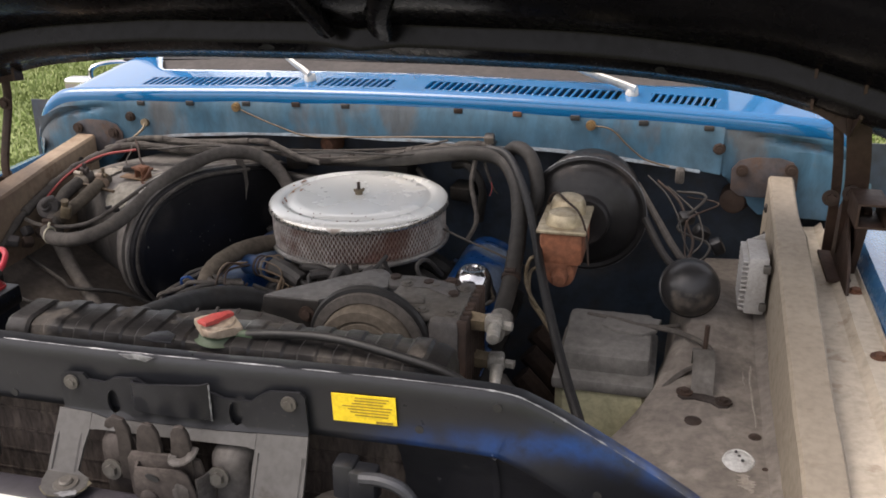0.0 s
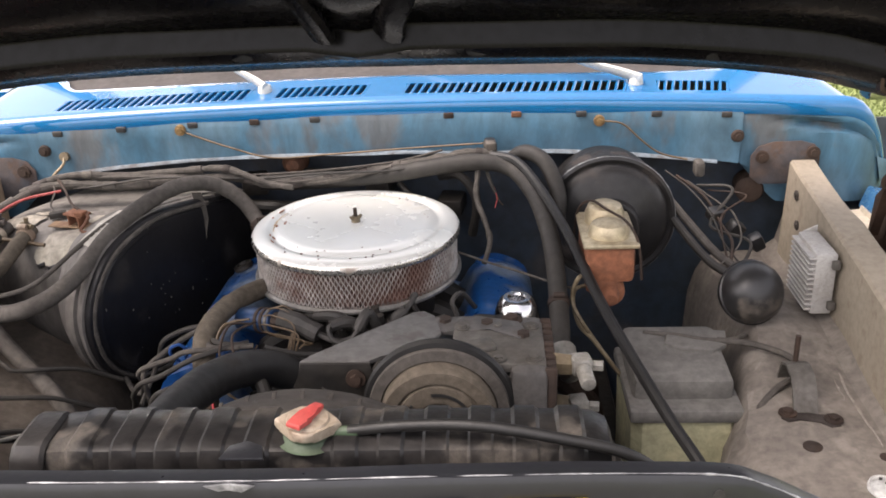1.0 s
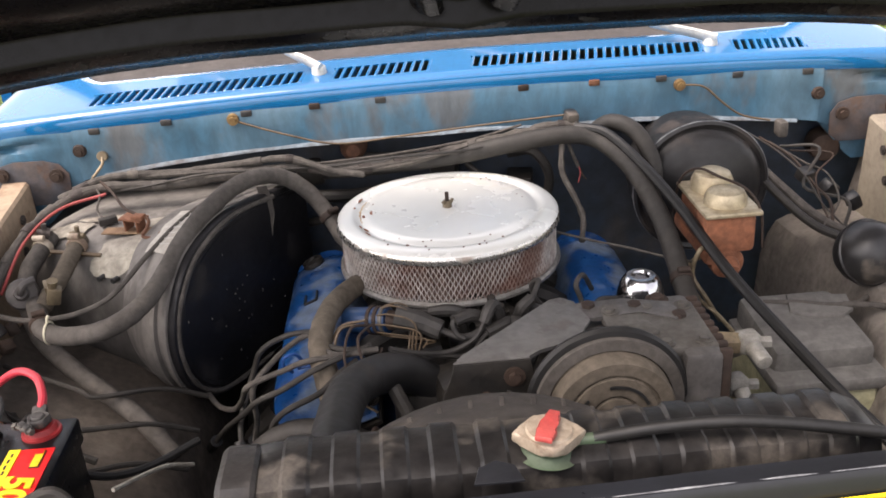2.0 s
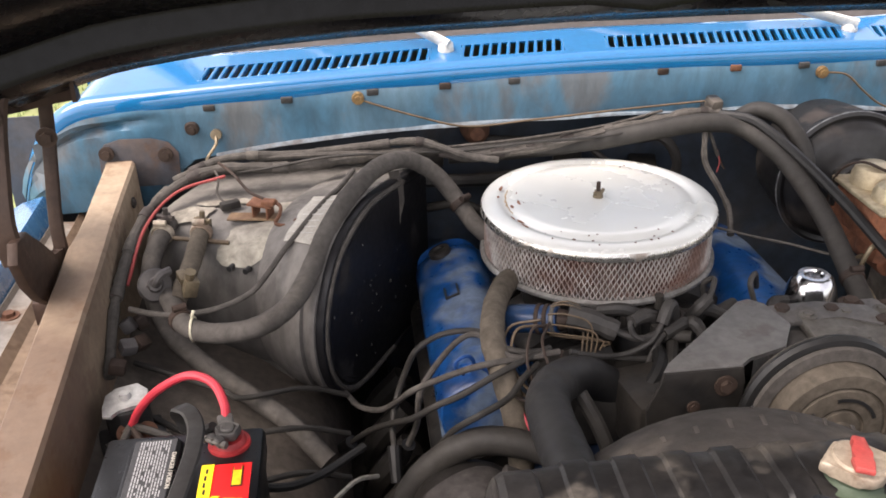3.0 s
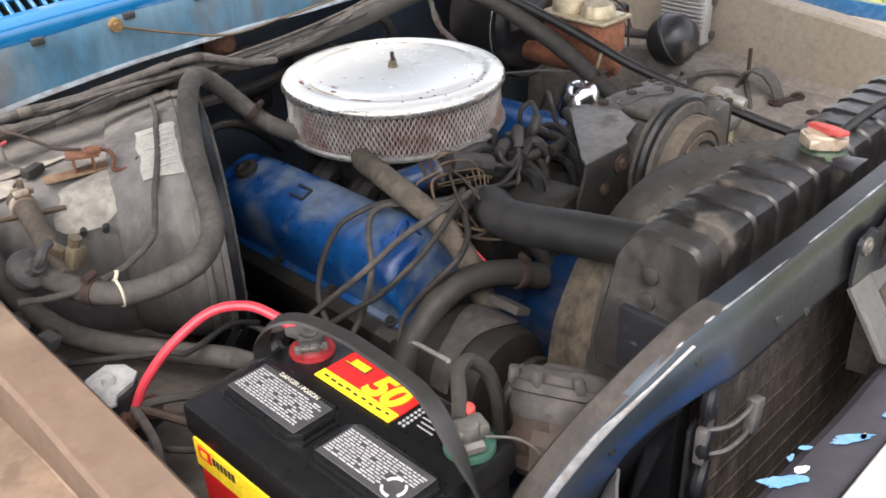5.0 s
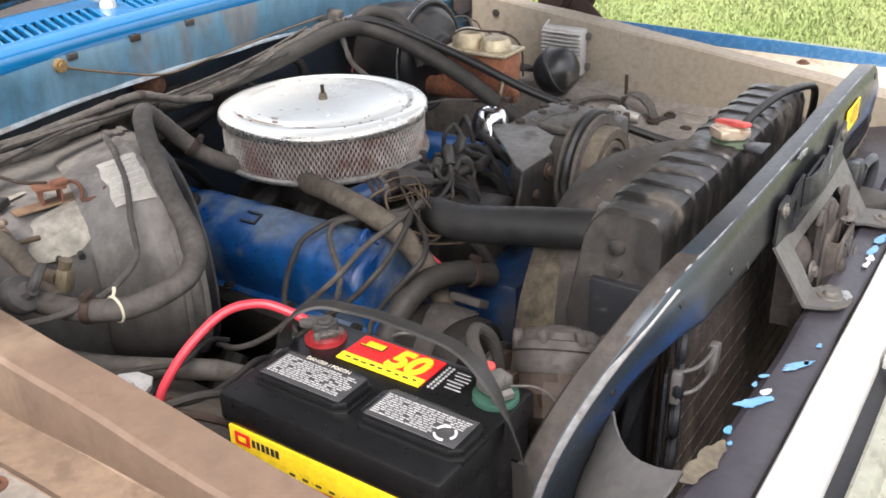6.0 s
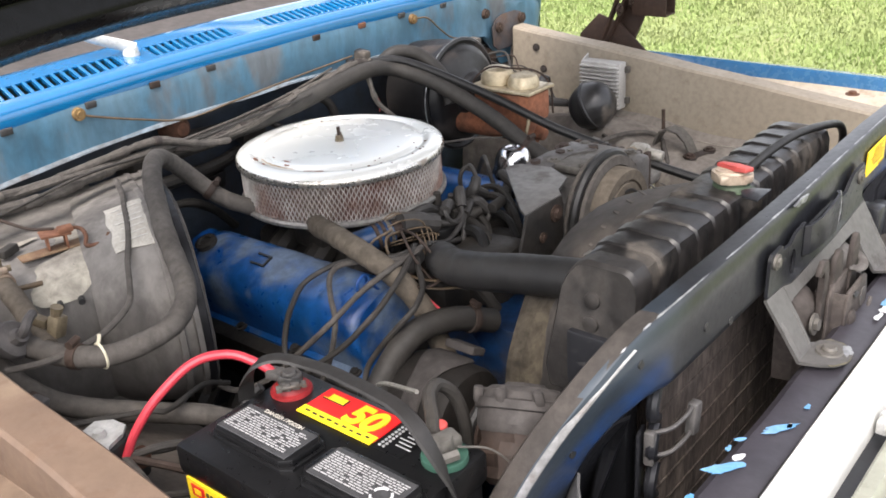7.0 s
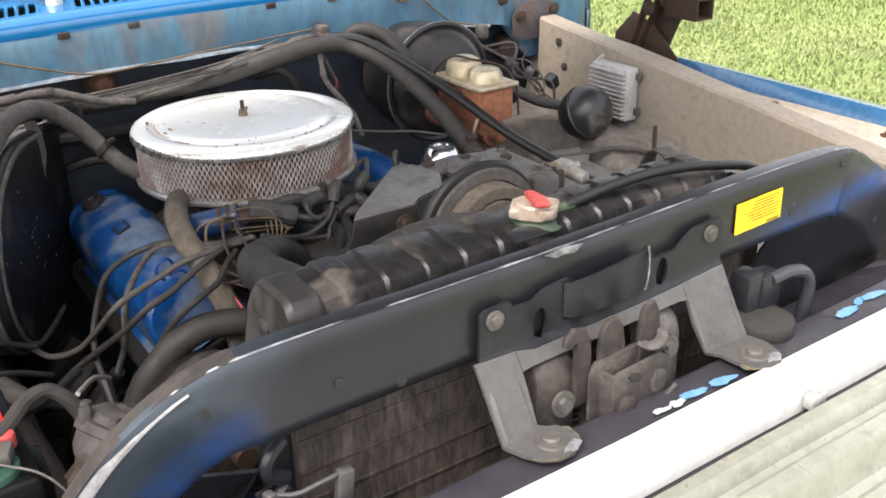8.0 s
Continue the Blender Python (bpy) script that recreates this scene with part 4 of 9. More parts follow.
for x0 in (-0.52, -0.30, -0.08, 0.14, 0.36):
    bm = B()
    k = 28
    ring = []
    for i in range(k):
        a = 2 * math.pi * i / k
        ring.append((0.098 * math.copysign(abs(math.cos(a)) ** 0.35, math.cos(a)), 0.11 * math.copysign(abs(math.sin(a)) ** 0.35, math.sin(a))))
    bmr = [[(x0 + 0.11 + u * g, -0.236 - h + 0.05 * max(0.0, abs(x0 + 0.11) - 0.5) ** 2, 0.755 + v * g) for u, v in ring] for g, h in ((1.0, -0.002), (1.0, 0.010), (0.965, 0.013), (0.90, 0.012), (0.88, 0.004), (0.87, -0.004))]
    sheet(bm, bmr, 0.0, closed=True)
    part("opening_frame", bm, trim_cream, trim, "raised cream frame round a grille opening")
    bm = B()
    for q in range(9):
        bx(bm, (x0 + 0.11, -0.238 + 0.05 * max(0.0, abs(x0 + 0.11) - 0.5) ** 2, 0.672 + 0.0205 * q), (0.165, 0.006, 0.006), (0, 0, 0), 0.001)
    part("insert", bm, black_paint, trim, "dark slatted insert of the grille opening")
for x0 in (-0.20, 0.155, -0.55, 0.52):
    bm = B()
    bx(bm, (x0, -0.1205, 0.938), (0.024, 0.012, 0.016), (0, 0, 0), 0.002)
    cy(bm, (x0, -0.1205, 0.946), (x0, -0.1205, 0.951), 0.005, n=8)
    part("clip", bm, zinc_white, gh, "pale clip in the gap between header and trim")
bm = B()
sheet(bm, [[(-0.9, -0.110, 0.918), (0.9, -0.110, 0.918)], [(-0.9, -0.132, 0.918), (0.9, -0.132, 0.918)]], 0.003)
part("gap_floor", bm, black_paint, gh)

# Hood, raised: skin, inner panel with folded rear channel, ribs and slots.
HOOD_A = 47.0
HM = pose(0.0, 0.80, 1.318, -HOOD_A, 0, 0)


def hood_pt(x, u, h):
    """x across, u metres from the rear edge forwards, h below the skin."""
    cr = -0.025 * (x / 0.8) ** 2 - 0.036 * max(0.0, (abs(x) - 0.35) / 0.45) ** 2 - (0.03 * max(0.0, abs(x) - 0.70) / 0.2)
    return HM @ Vector((x, -u - 0.012 * (x / 0.8) ** 2 * 0, cr - h + 0.06))


hood_xs = [-0.92 + 1.84 * i / 46 for i in range(47)]
bm = B()
sheet(bm, [[hood_pt(x, u, 0.0) for u in (-0.05, 0.0, 0.05, 0.15, 0.3, 0.5, 0.7, 0.9, 1.05, 1.15)] for x in hood_xs], 0.002)
hood = part("hood", bm, black_hood, truck, "raised hood with a glossy black underside")
bm = B()
sheet(bm, [[hood_pt(x, u, -0.004) for u in (-0.05, 0.0, 0.05, 0.15, 0.3, 0.5, 0.7, 0.9, 1.05, 1.15)] for x in hood_xs], 0.002)
part("outer_skin", bm, blue_gloss, hood, "glossy blue outer skin")
prof = ((-0.05, 0.006), (-0.045, 0.022), (-0.02, 0.030), (0.005, 0.048), (0.03, 0.060), (0.052, 0.061), (0.058, 0.056), (0.067, 0.030), (0.072, 0.026), (0.13, 0.042), (0.17, 0.06), (0.22, 0.062), (0.25, 0.045), (0.30, 0.02), (0.55, 0.018), (0.85, 0.022), (0.95, 0.05), (1.08, 0.052), (1.13, 0.02))
bm = B()
rows = []
for x in hood_xs:
    rows.append([])
    cx = math.exp(-(x / 0.05) ** 2)
    for u, h in prof:
        hh = h + 0.018 * math.exp(-((abs(x) - 0.45) / 0.22) ** 2) * (0.10 < u < 0.26) + cx * (0.015 if 0.05 < u < 0.3 else 0) 
        rows[-1].append(hood_pt(x * 0.985, u, hh + 0.003))
sheet(bm, rows, 0.002, 0.002, 7)
inner = part("inner_panel", bm, black_hood, hood, "pressed inner hood panel, black with a dull sheen")
for s in (-1, 1):
    bm = B()
    tube(bm, [hood_pt(s * 0.05, 0.09, 0.06), hood_pt(s * 0.08, 0.2, 0.066), hood_pt(s * 0.25, 0.55, 0.03), hood_pt(s * 0.42, 0.95, 0.045)], 0.028, 10, 6, flat=0.6)
    part("rib", bm, black_hood, hood)
    for x, u, h in ((s * 0.54, 0.036, 0.0655), (s * 0.182, 0.040, 0.0655)):
        bm = B()
        plate(bm, [(0.017 * math.cos(a), 0.009 * math.sin(a)) for a in [2 * math.pi * i / 24 for i in range(24)]], Matrix.Translation(hood_pt(x, u, h)) @ pose(0, 0, 0, -HOOD_A, 0, 0), 0.003)
        part("drain_hole", bm, ink, hood)
bm = B()
plate(bm, [(0.055 * math.copysign(abs(math.cos(a)) ** 0.5, math.cos(a)), 0.008 * math.sin(a)) for a in [2 * math.pi * i / 24 for i in range(24)]], Matrix.Translation(hood_pt(0.008, 0.04, 0.068)) @ pose(0, 0, 0, -HOOD_A, 0, 0), 0.006)
part("slot", bm, ink, hood)

# Hood hinges in the gutters: folded hood plate, two flat arms, channel bracket, spring and base.
bm = B()
plate(bm, [(0.70, 0.975), (0.78, 0.955), (0.88, 0.955), (0.91, 0.97), (0.90, 1.05), (0.85, 1.10), (0.79, 1.08), (0.72, 1.02)], side_plane(0.863), 0.006, 0.002)
bx(bm, (0.862, 0.835, 0.973), (0.04, 0.14, 0.008), (0, 0, 0), 0.002)
hinge = part("hood_hinge", bm, hinge_brown, truck, "dark rusted hood hinge")
bm = B()
sheet(bm, [[(0.770, 0.72, z + 0.006), (0.774, 0.744, z), (0.805, 0.748, z - 0.004 * k), (0.842, 0.742, z - 0.010 * k), (0.846, 0.70, z)] for k, z in enumerate((1.405, 1.37, 1.33, 1.295, 1.275))], 0.005, 0.002, 20)
hp = part("hood_plate", bm, hinge_brown, hinge, "folded plate bolted under the hood")
for x, z in ((0.785, 1.37), (0.825, 1.36), (0.80, 1.30)):
    bm = B()
    bolt(bm, (x, 0.741, z), 0.008, (0, -1, 0))
    part("bolt", bm, hinge_brown, hp)
for x0, x1, y0, y1, w, zt in ((0.812, 0.848, 0.735, 0.850, 0.008, 1.30), (0.836, 0.880, 0.715, 0.838, 0.019, 1.33)):
    bm = B()
    sheet(bm, [[(x0 + (x1 - x0) * f + w * g + 0.006 * math.sin(3.1 * f), y0 + (y1 - y0) * f - 0.012 * math.sin(3.1 * f) + (0.004 if g else 0), zt + (1.0 - zt) * f) for g in (-1, -0.8, 0.8, 1)] for f in [i / 8 for i in range(9)]], 0.006, 0.001, 20)
    arm = part("arm", bm, hinge_brown, hinge, "flat rusted hinge arm")
    bm = B()
    bolt(bm, ((x0 + x1) / 2, (y0 + y1) / 2 - 0.016, (zt + 1.0) / 2 - 0.03), 0.009, (0, -1, 0))
    part("pivot", bm, rust_dark, arm)
bm = B()
for dz in (-0.019, 0.019):
    bx(bm, (0.879, 0.715, 1.125 + dz), (0.046, 0.085, 0.004), (0, 0, 0), 0.001)
for dx in (-0.022, 0.022):
    bx(bm, (0.879 + dx, 0.715, 1.125), (0.004, 0.085, 0.042), (0, 0, 0), 0.001)
part("channel", bm, hinge_brown, hinge, "open end of a folded channel")
bm = B()
bx(bm, (0.884, 0.785, 1.055), (0.014, 0.05, 0.15), (24, 0, 0), 0.003)
part("post", bm, hinge_brown, hinge)
# The passenger's hinge: two arms meet in a broad pointed plate.
bm = B()
plate(bm, [(0.615, 1.105), (0.632, 1.064), (0.660, 1.030), (0.691, 1.006), (0.740, 0.992), (0.790, 0.994), (0.806, 1.010), (0.800, 1.052), (0.778, 1.042), (0.742, 1.052), (0.700, 1.096), (0.668, 1.125), (0.630, 1.128)], side_plane(-0.824), 0.014, 0.003)
bx(bm, (-0.830, 0.765, 0.974), (0.034, 0.10, 0.045), (0, 0, 0), 0.004)
hinge = part("hood_hinge", bm, hinge_brown, truck, "dark rusted hood hinge with a broad pointed plate")
bm = B()
sheet(bm, [[(-0.752, 0.790, z + 0.004), (-0.757, 0.822 - 0.02 * f, z), (-0.790, 0.820 - 0.03 * f, z - 0.004), (-0.835, 0.806 - 0.03 * f, z - 0.008), (-0.842, 0.765, z)] for z, f in ((1.420, 1.0), (1.37, 0.8), (1.32, 0.5), (1.275, 0.2), (1.247, 0.0))], 0.006, 0.002, 20)
hp = part("hood_plate", bm, hinge_brown, hinge, "folded plate bolted under the hood")
for x, y, z in ((-0.779, 0.806, 1.277), (-0.800, 0.788, 1.365)):
    bm = B()
    bolt(bm, (x, y, z), 0.009, (0, -1, 0))
    part("bolt", bm, latch_brown, hp)
for pts, w in (([(-0.803, 0.822, 1.262), (-0.811, 0.826, 1.195), (-0.814, 0.806, 1.13), (-0.816, 0.790, 1.075), (-0.815, 0.785, 1.03)], 0.010), ([(-0.826, 0.745, 1.32), (-0.830, 0.700, 1.265), (-0.832, 0.670, 1.20), (-0.832, 0.648, 1.14), (-0.825, 0.648, 1.09)], 0.018)):
    bm = B()
    strap(bm, pts, w, 0.005, (0, -1, 0))
    arm = part("arm", bm, hinge_brown, hinge, "flat rusted hinge arm")
    bm = B()
    bolt(bm, (pts[1][0], pts[1][1] - 0.006, pts[1][2]), 0.009, (0, -1, 0))
    part("pivot", bm, rust_dark, arm)

# Shallow well behind the cowl's rear edge.
bm = B()
sheet(bm, [[(x, 1.150, cowl_top_z(x, 1.15) - 0.012), (x, 1.185, cowl_top_z(x, 1.15) - 0.014), (x, 1.235, 1.207 + bow(x)), (x, 1.275, 1.216 + bow(x))] for x in cowl_x(40, -0.80, 0.80)], 0.003, 0.001, 9)
part("wiper_well", bm, material("dusty_brown_well", (0.062, 0.054, 0.050), 0.8, 0, (0.046, 0.040, 0.037), 0.6, 8, 80, 0.1, mottle=0.3), truck, "dusty brown well below the windscreen")
bm = B()
tube(bm, [(x, 1.284 + 0.05 * (x / 0.8) ** 2, 1.221 + bow(x)) for x in cowl_x(24, -0.80, 0.80)], 0.0045, 8, 2)
part("windscreen_trim", bm, wiper_pale, truck, "pale metal trim along the foot of the windscreen")
# Windscreen, its frame and the cab behind.
bm = B()
sheet(bm, [[(x, 1.33 + 0.05 * (x / 0.8) ** 2 + 0.40 * f, 1.22 + 0.55 * f) for f in (0, 0.25, 0.5, 0.75, 1)] for x in [-0.80 + 0.1 * i for i in range(17)]], 0.005)
ws = part("windscreen", bm, glass, truck, "curved windscreen glass")
ws.visible_shadow = False
bm = B()
sheet(bm, [[(x, 1.26 + 0.05 * (x / 0.8) ** 2, 1.215 + bow(x)), (x, 1.30 + 0.05 * (x / 0.8) ** 2, 1.234 + bow(x)), (x, 1.34 + 0.05 * (x / 0.8) ** 2, 1.232 + bow(x))] for x in [-0.84 + 0.08 * i for i in range(22)]], 0.006)
part("windscreen_seal", bm, rubber_clean, ws, "black rubber windscreen seal")
bm = B()
sheet(bm, [[(x, 1.36 + 0.05 * (x / 0.8) ** 2, 1.18), (x, 1.40, 1.235), (x, 1.70, 1.25), (x, 1.75, 1.0)] for x in [-0.82 + 0.164 * i for i in range(11)]], 0.01)
part("dashboard", bm, material("brown_dash_vinyl", (0.10, 0.075, 0.06), 0.6), truck, "brown vinyl dashboard top")
bm = B()
for s in (-1, 1):
    sheet(bm, [[(s * 0.885, 1.33, z), (s * 0.92, 1.6, z), (s * 0.95, 2.0, z), (s * 0.95, 2.6, z)] for z in (0.45, 0.8, 1.17)], 0.02)
    sheet(bm, [[(s * 0.955, 1.06, z), (s * 0.94, 1.2, z), (s * 0.90, 1.35, z)] for z in (0.45, 0.8, 0.97)], 0.012)
    tube(bm, [(s * 0.86, 1.38, 1.20), (s * 0.80, 1.58, 1.47), (s * 0.74, 1.80, 1.78)], 0.035, 8, 4)
    sheet(bm, [[(s * 0.95, 2.35, 1.17), (s * 0.95, 2.6, 1.17)], [(s * 0.76, 2.35, 1.76), (s * 0.76, 2.55, 1.76)]], 0.02)
sheet(bm, [[(x, y, 1.77 + 0.03 * (1 - (x / 0.76) ** 2)) for y in (1.70, 2.1, 2.58)] for x in (-0.76, -0.4, 0, 0.4, 0.76)], 0.03)
sheet(bm, [[(x, 2.6, z) for z in (0.45, 0.8, 1.17)] for x in (-0.95, 0, 0.95)], 0.02)
part("cab", bm, blue_gloss, truck, "blue pickup cab")
bm = B()
bx(bm, (0, 2.25, 1.0), (1.5, 0.18, 0.75), (-12, 0, 0), 0.05)
bx(bm, (0, 2.54, 1.42), (1.55, 0.02, 0.62), (0, 0, 0), 0.0)
part("bench_seat", bm, material("dark_bench_vinyl", (0.03, 0.026, 0.024), 0.7), truck, "dark bench seat and rear cab trim")
for s in (-1, 1):
    bm = B()
    lathe(bm, [(0.20, -0.10), (0.33, -0.11), (0.36, -0.09), (0.37, 0), (0.36, 0.09), (0.33, 0.11), (0.20, 0.10)], pose(s * 0.84, 0.35, 0.37, 0, 90, 0), 40)
    wh = part("wheel", bm, tyre_rubber, truck, "black rubber tyre")
    bm = B()
    lathe(bm, [(0.001, -0.06), (0.12, -0.06), (0.20, -0.10), (0.205, 0), (0.20, 0.10), (0.12, 0.06), (0.001, 0.06)], pose(s * 0.84, 0.35, 0.37, 0, 90, 0), 32)
    part("rim", bm, grey_steel, wh)

for s in (-1, 1):
    bm = B()
    bx(bm, (s * 1.085, 1.47, 1.092), (0.085, 0.05, 0.036), (0, 0, 4), 0.010, 3)
    mir = part("door_mirror", bm, chrome, truck, "small chrome door mirror")
    bm = B()
    tube(bm, [(s * 1.045, 1.465, 1.10), (s * 1.035, 1.46, 1.14), (s * 0.98, 1.50, 1.15), (s * 0.91, 1.53, 1.14)], 0.007, 8, 5)
    part("stalk", bm, chrome, mir)

# Wipers resting on the cowl.
for x0, x1 in ((-0.232, -0.31), (0.473, 0.335)):
    w = thing("windscreen_wiper", "pale grey windscreen wiper arm parked on the cowl", "wiper", (x0, 1.093, 1.205), "wipers on the cowl")
    bm = B()
    cy(bm, (x0, 1.094, cowl_top_z(x0, 1.094) - 0.004), (x0, 1.094, 1.226), 0.014, 0.012, n=18, bev=0.002)
    part("pivot", bm, wiper_pale, w)
    bm = B()
    tube(bm, [(x0 - 0.06 * (x1 - x0), 1.086, 1.222), (x0 + (x1 - x0) * 0.2, 1.100, 1.232), (x0 + (x1 - x0) * 0.6, 1.115, 1.246), (x1, 1.135, 1.262), (x1 * 2.0 - x0, 1.22, 1.30), (x1 * 3.4 - x0 * 2.4, 1.40, 1.35)], 0.0135, 10, 6, r2=0.007, flat=0.55)
    part("arm", bm, wiper_pale, w)


# ---- engine ----
EX = -0.02
engine = thing("engine", "dusty blue V8 engine block with cluttered top", "engine", (EX, 0.7, 0.35))
bm = B()
bx(bm, (EX, 0.74, 0.62), (0.34, 0.56, 0.40), (0, 0, 0), 0.03)
part("block", bm, block_blue, engine, "grimy blue engine block, darkened in colour for shade in the bay")
for s in (-1, 1):
    bm = B()
    bx(bm, (EX + s * 0.210, 0.755, 0.765), (0.15, 0.46, 0.13), (0, s * 22, 0), 0.012)
    part("cylinder_head", bm, engine_dark, engine)
bm = B()
bx(bm, (EX, 0.44, 0.70), (0.22, 0.10, 0.30), (0, 0, 0), 0.02)
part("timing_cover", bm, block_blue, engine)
bm = B()
bx(bm, (EX, 0.74, 0.86), (0.24, 0.44, 0.08), (0, 0, 0), 0.02)
for s in (-1, 1):
    for k in range(4):
        bq = B()
        tube(bq, [(EX + s * 0.05, 0.62 + 0.085 * k, 0.90), (EX + s * 0.12, 0.60 + 0.09 * k, 0.895), (EX + s * 0.18, 0.60 + 0.09 * k, 0.85)], 0.025, 10, 4)
        part("intake_runner", bq, engine_dark, engine)
bx(bm, (EX - 0.01, 0.52, 0.88), (0.10, 0.10, 0.09), (0, 0, 10), 0.015)
part("intake_manifold", bm, engine_dark, engine, "oily dark intake manifold")
bm = B()
bx(bm, (-0.034, 0.80, 0.925), (0.15, 0.20, 0.06), (0, 0, 0), 0.012)
cy(bm, (-0.034, 0.827, 0.93), (-0.034, 0.827, 0.965), 0.07, n=28, bev=0.004)
bx(bm, (0.07, 0.78, 0.93), (0.05, 0.06, 0.05), (0, 0, 15), 0.008)
bx(bm, (-0.13, 0.80, 0.92), (0.05, 0.08, 0.05), (0, 0, -8), 0.008)
for k in range(5):
    bx(bm, (-0.10 + 0.045 * k, 0.66 + 0.01 * (k % 2), 0.925), (0.025, 0.03, 0.035), (10 * k, 0, 25 * k), 0.005)
part("carburettor", bm, engine_dark, engine, "dark grimy carburettor")


def valve_cover(s, cx):
    """A pressed cover with a rounded roof along y, leaning outwards."""
    m = pose(cx, 0, 0.868, 0, s * 22, 0)
    prof = [(-0.076, -0.034), (-0.075, -0.029), (-0.066, -0.027), (-0.064, -0.010), (-0.062, 0.012), (-0.058, 0.032), (-0.050, 0.046), (-0.040, 0.054), (-0.026, 0.0590), (-0.010, 0.0610), (0.010, 0.0610), (0.026, 0.0590), (0.040, 0.054), (0.050, 0.046), (0.058, 0.032), (0.062, 0.012), (0.064, -0.010), (0.066, -0.027), (0.075, -0.029), (0.076, -0.034)]
    bm = B()
    rows = []
    for y, f in ((0.525, -1.0), (0.526, -0.9), (0.538, -0.85), (0.541, 0.0), (0.544, 0.35), (0.549, 0.62), (0.557, 0.82), (0.568, 0.94), (0.582, 0.99), (0.60, 1.0), (0.66, 1.0), (0.685, 0.985), (0.70, 0.965), (0.72, 0.965), (0.735, 0.985), (0.76, 1.0), (0.86, 1.0), (0.925, 1.0), (0.944, 0.95), (0.957, 0.80), (0.964, 0.5), (0.967, 0.0), (0.969, -0.85), (0.982, -0.9)):
        row = []
        for x, z in prof:
            zz = max(-0.034, z * f if (z > 0 and f > 0) else (z if f >= 0 or z < -0.028 else -0.029))
            row.append(m @ Vector((x * (0.90 + 0.10 * min(1.0, max(f, 0.0) ** 0.5) if -0.02 < z else 1), y, zz - 0.02 * (y - 0.55))))
        rows.append(row)
    sheet(bm, rows, 0.0, 0.0015, 12)
    ob = part("valve_cover", bm, cover_blue, engine, "blue enamel valve cover, scuffed and dusty", 50)
    bm = B()
    for y in (0.56, 0.69, 0.82, 0.945):
        for x in (-0.071, 0.071):
            bolt(bm, m @ Vector((x, y, -0.028 - 0.02 * (y - 0.55))), 0.0062, m.to_3x3() @ Vector((0, 0, 1)))
    sheet(bm, [[m @ Vector((x, y, -0.036 - 0.02 * (y - 0.55))) for x in (-0.079, -0.060, 0.060, 0.079)] for y in (0.520, 0.6, 0.7, 0.8, 0.9, 0.986)], 0.006)
    part("flange", bm, engine_dark, ob)
    return ob, m


vl, ml = valve_cover(-1, -0.246)
vr, mr = valve_cover(1, 0.208)
bm = B()
lathe(bm, [(0.019, 0.056), (0.018, 0.063), (0.011, 0.064), (0.010, 0.060), (0.0, 0.060)], ml @ Matrix.Translation((0.0, 0.925, 0.0)), 24)
part("grommet", bm, engine_dark, vl)
bm = B()
for dx, sx, dy, sy in ((-0.010, 0.003, 0, 0.030), (0.010, 0.003, 0, 0.030), (0, 0.022, -0.0145, 0.003)):
    bx(bm, ml @ Vector((0.004 + dx, 0.79 + dy, 0.0585)), (sx, sy, 0.003), (0, -22, 0))
part("clip", bm, ink, vl, "small black clip")
bm = B()
tube(bm, [(-0.276, 0.560, 0.930), (-0.286, 0.555, 0.943), (-0.284, 0.553, 0.957), (-0.270, 0.555, 0.961), (-0.262, 0.560, 0.947), (-0.268, 0.563, 0.934), (-0.252, 0.563, 0.936), (-0.240, 0.562, 0.925), (-0.232, 0.556, 0.908)], 0.0025, 6, 4)
part("cable_tie", bm, blue_tie, vl, "blue plastic cable tie")

# Distributor with ignition leads.
dist = thing("distributor", "black distributor cap with dusty ignition leads", "distributor", (-0.135, 0.53, 0.90))
bm = B()
dm = pose(-0.005, 0.640, 0.905, 8, -6, 0)
lathe(bm, [(0.0, -0.06), (0.032, -0.06), (0.034, -0.02), (0.045, -0.012), (0.045, 0.004), (0.0, 0.004)], dm, 24)
part("body", bm, engine_blue, dist, "blue painted distributor body")
bm = B()
lathe(bm, [(0.048, 0.0), (0.049, 0.022), (0.043, 0.034), (0.030, 0.040), (0.0, 0.042)], dm, 24)
cap = part("cap", bm, plastic_black, dist)
for k in range(8):
    a = 2 * math.pi * k / 8
    bm = B()
    cy(bm, dm @ Vector((0.032 * math.cos(a), 0.032 * math.sin(a), 0.034)), dm @ Vector((0.034 * math.cos(a), 0.034 * math.sin(a), 0.060)), 0.008, 0.0065, n=10)
    part("terminal", bm, rubber, cap)


def wire(name, pts, r, mat, label, category, group="", n=8, res=6, lump=0.0, seed=0.0):
    bm = B()
    tube(bm, pts, r, n, res, lump, seed)
    return solo(name, bm, mat, label, category, group)


coil = thing("ignition_coil", "blue ignition coil with bare golden leads at its end", "ignition coil", (-0.20, 0.60, 0.94))
ca, cb = Vector((-0.200, 0.652, 0.953)), Vector((-0.138, 0.620, 0.965))
cd0 = (cb - ca).normalized()
bm = B()
cy(bm, ca, cb, 0.0195, n=24, bev=0.003)
part("body", bm, material("blue_coil_enamel", (0.006, 0.04, 0.12), 0.4, 0, (0.02, 0.035, 0.06), 0.6, 12), coil)
for f in (0.62, 0.78, 0.92):
    bm = B()
    cy(bm, ca.lerp(cb, f) - cd0 * 0.003, ca.lerp(cb, f) + cd0 * 0.003, 0.0212, n=24, bev=0.001)
    part("band", bm, rust_dark if f < 0.9 else grey_steel, coil)
bm = B()
cy(bm, cb, cb + cd0 * 0.022, 0.016, 0.009, n=18, bev=0.003)
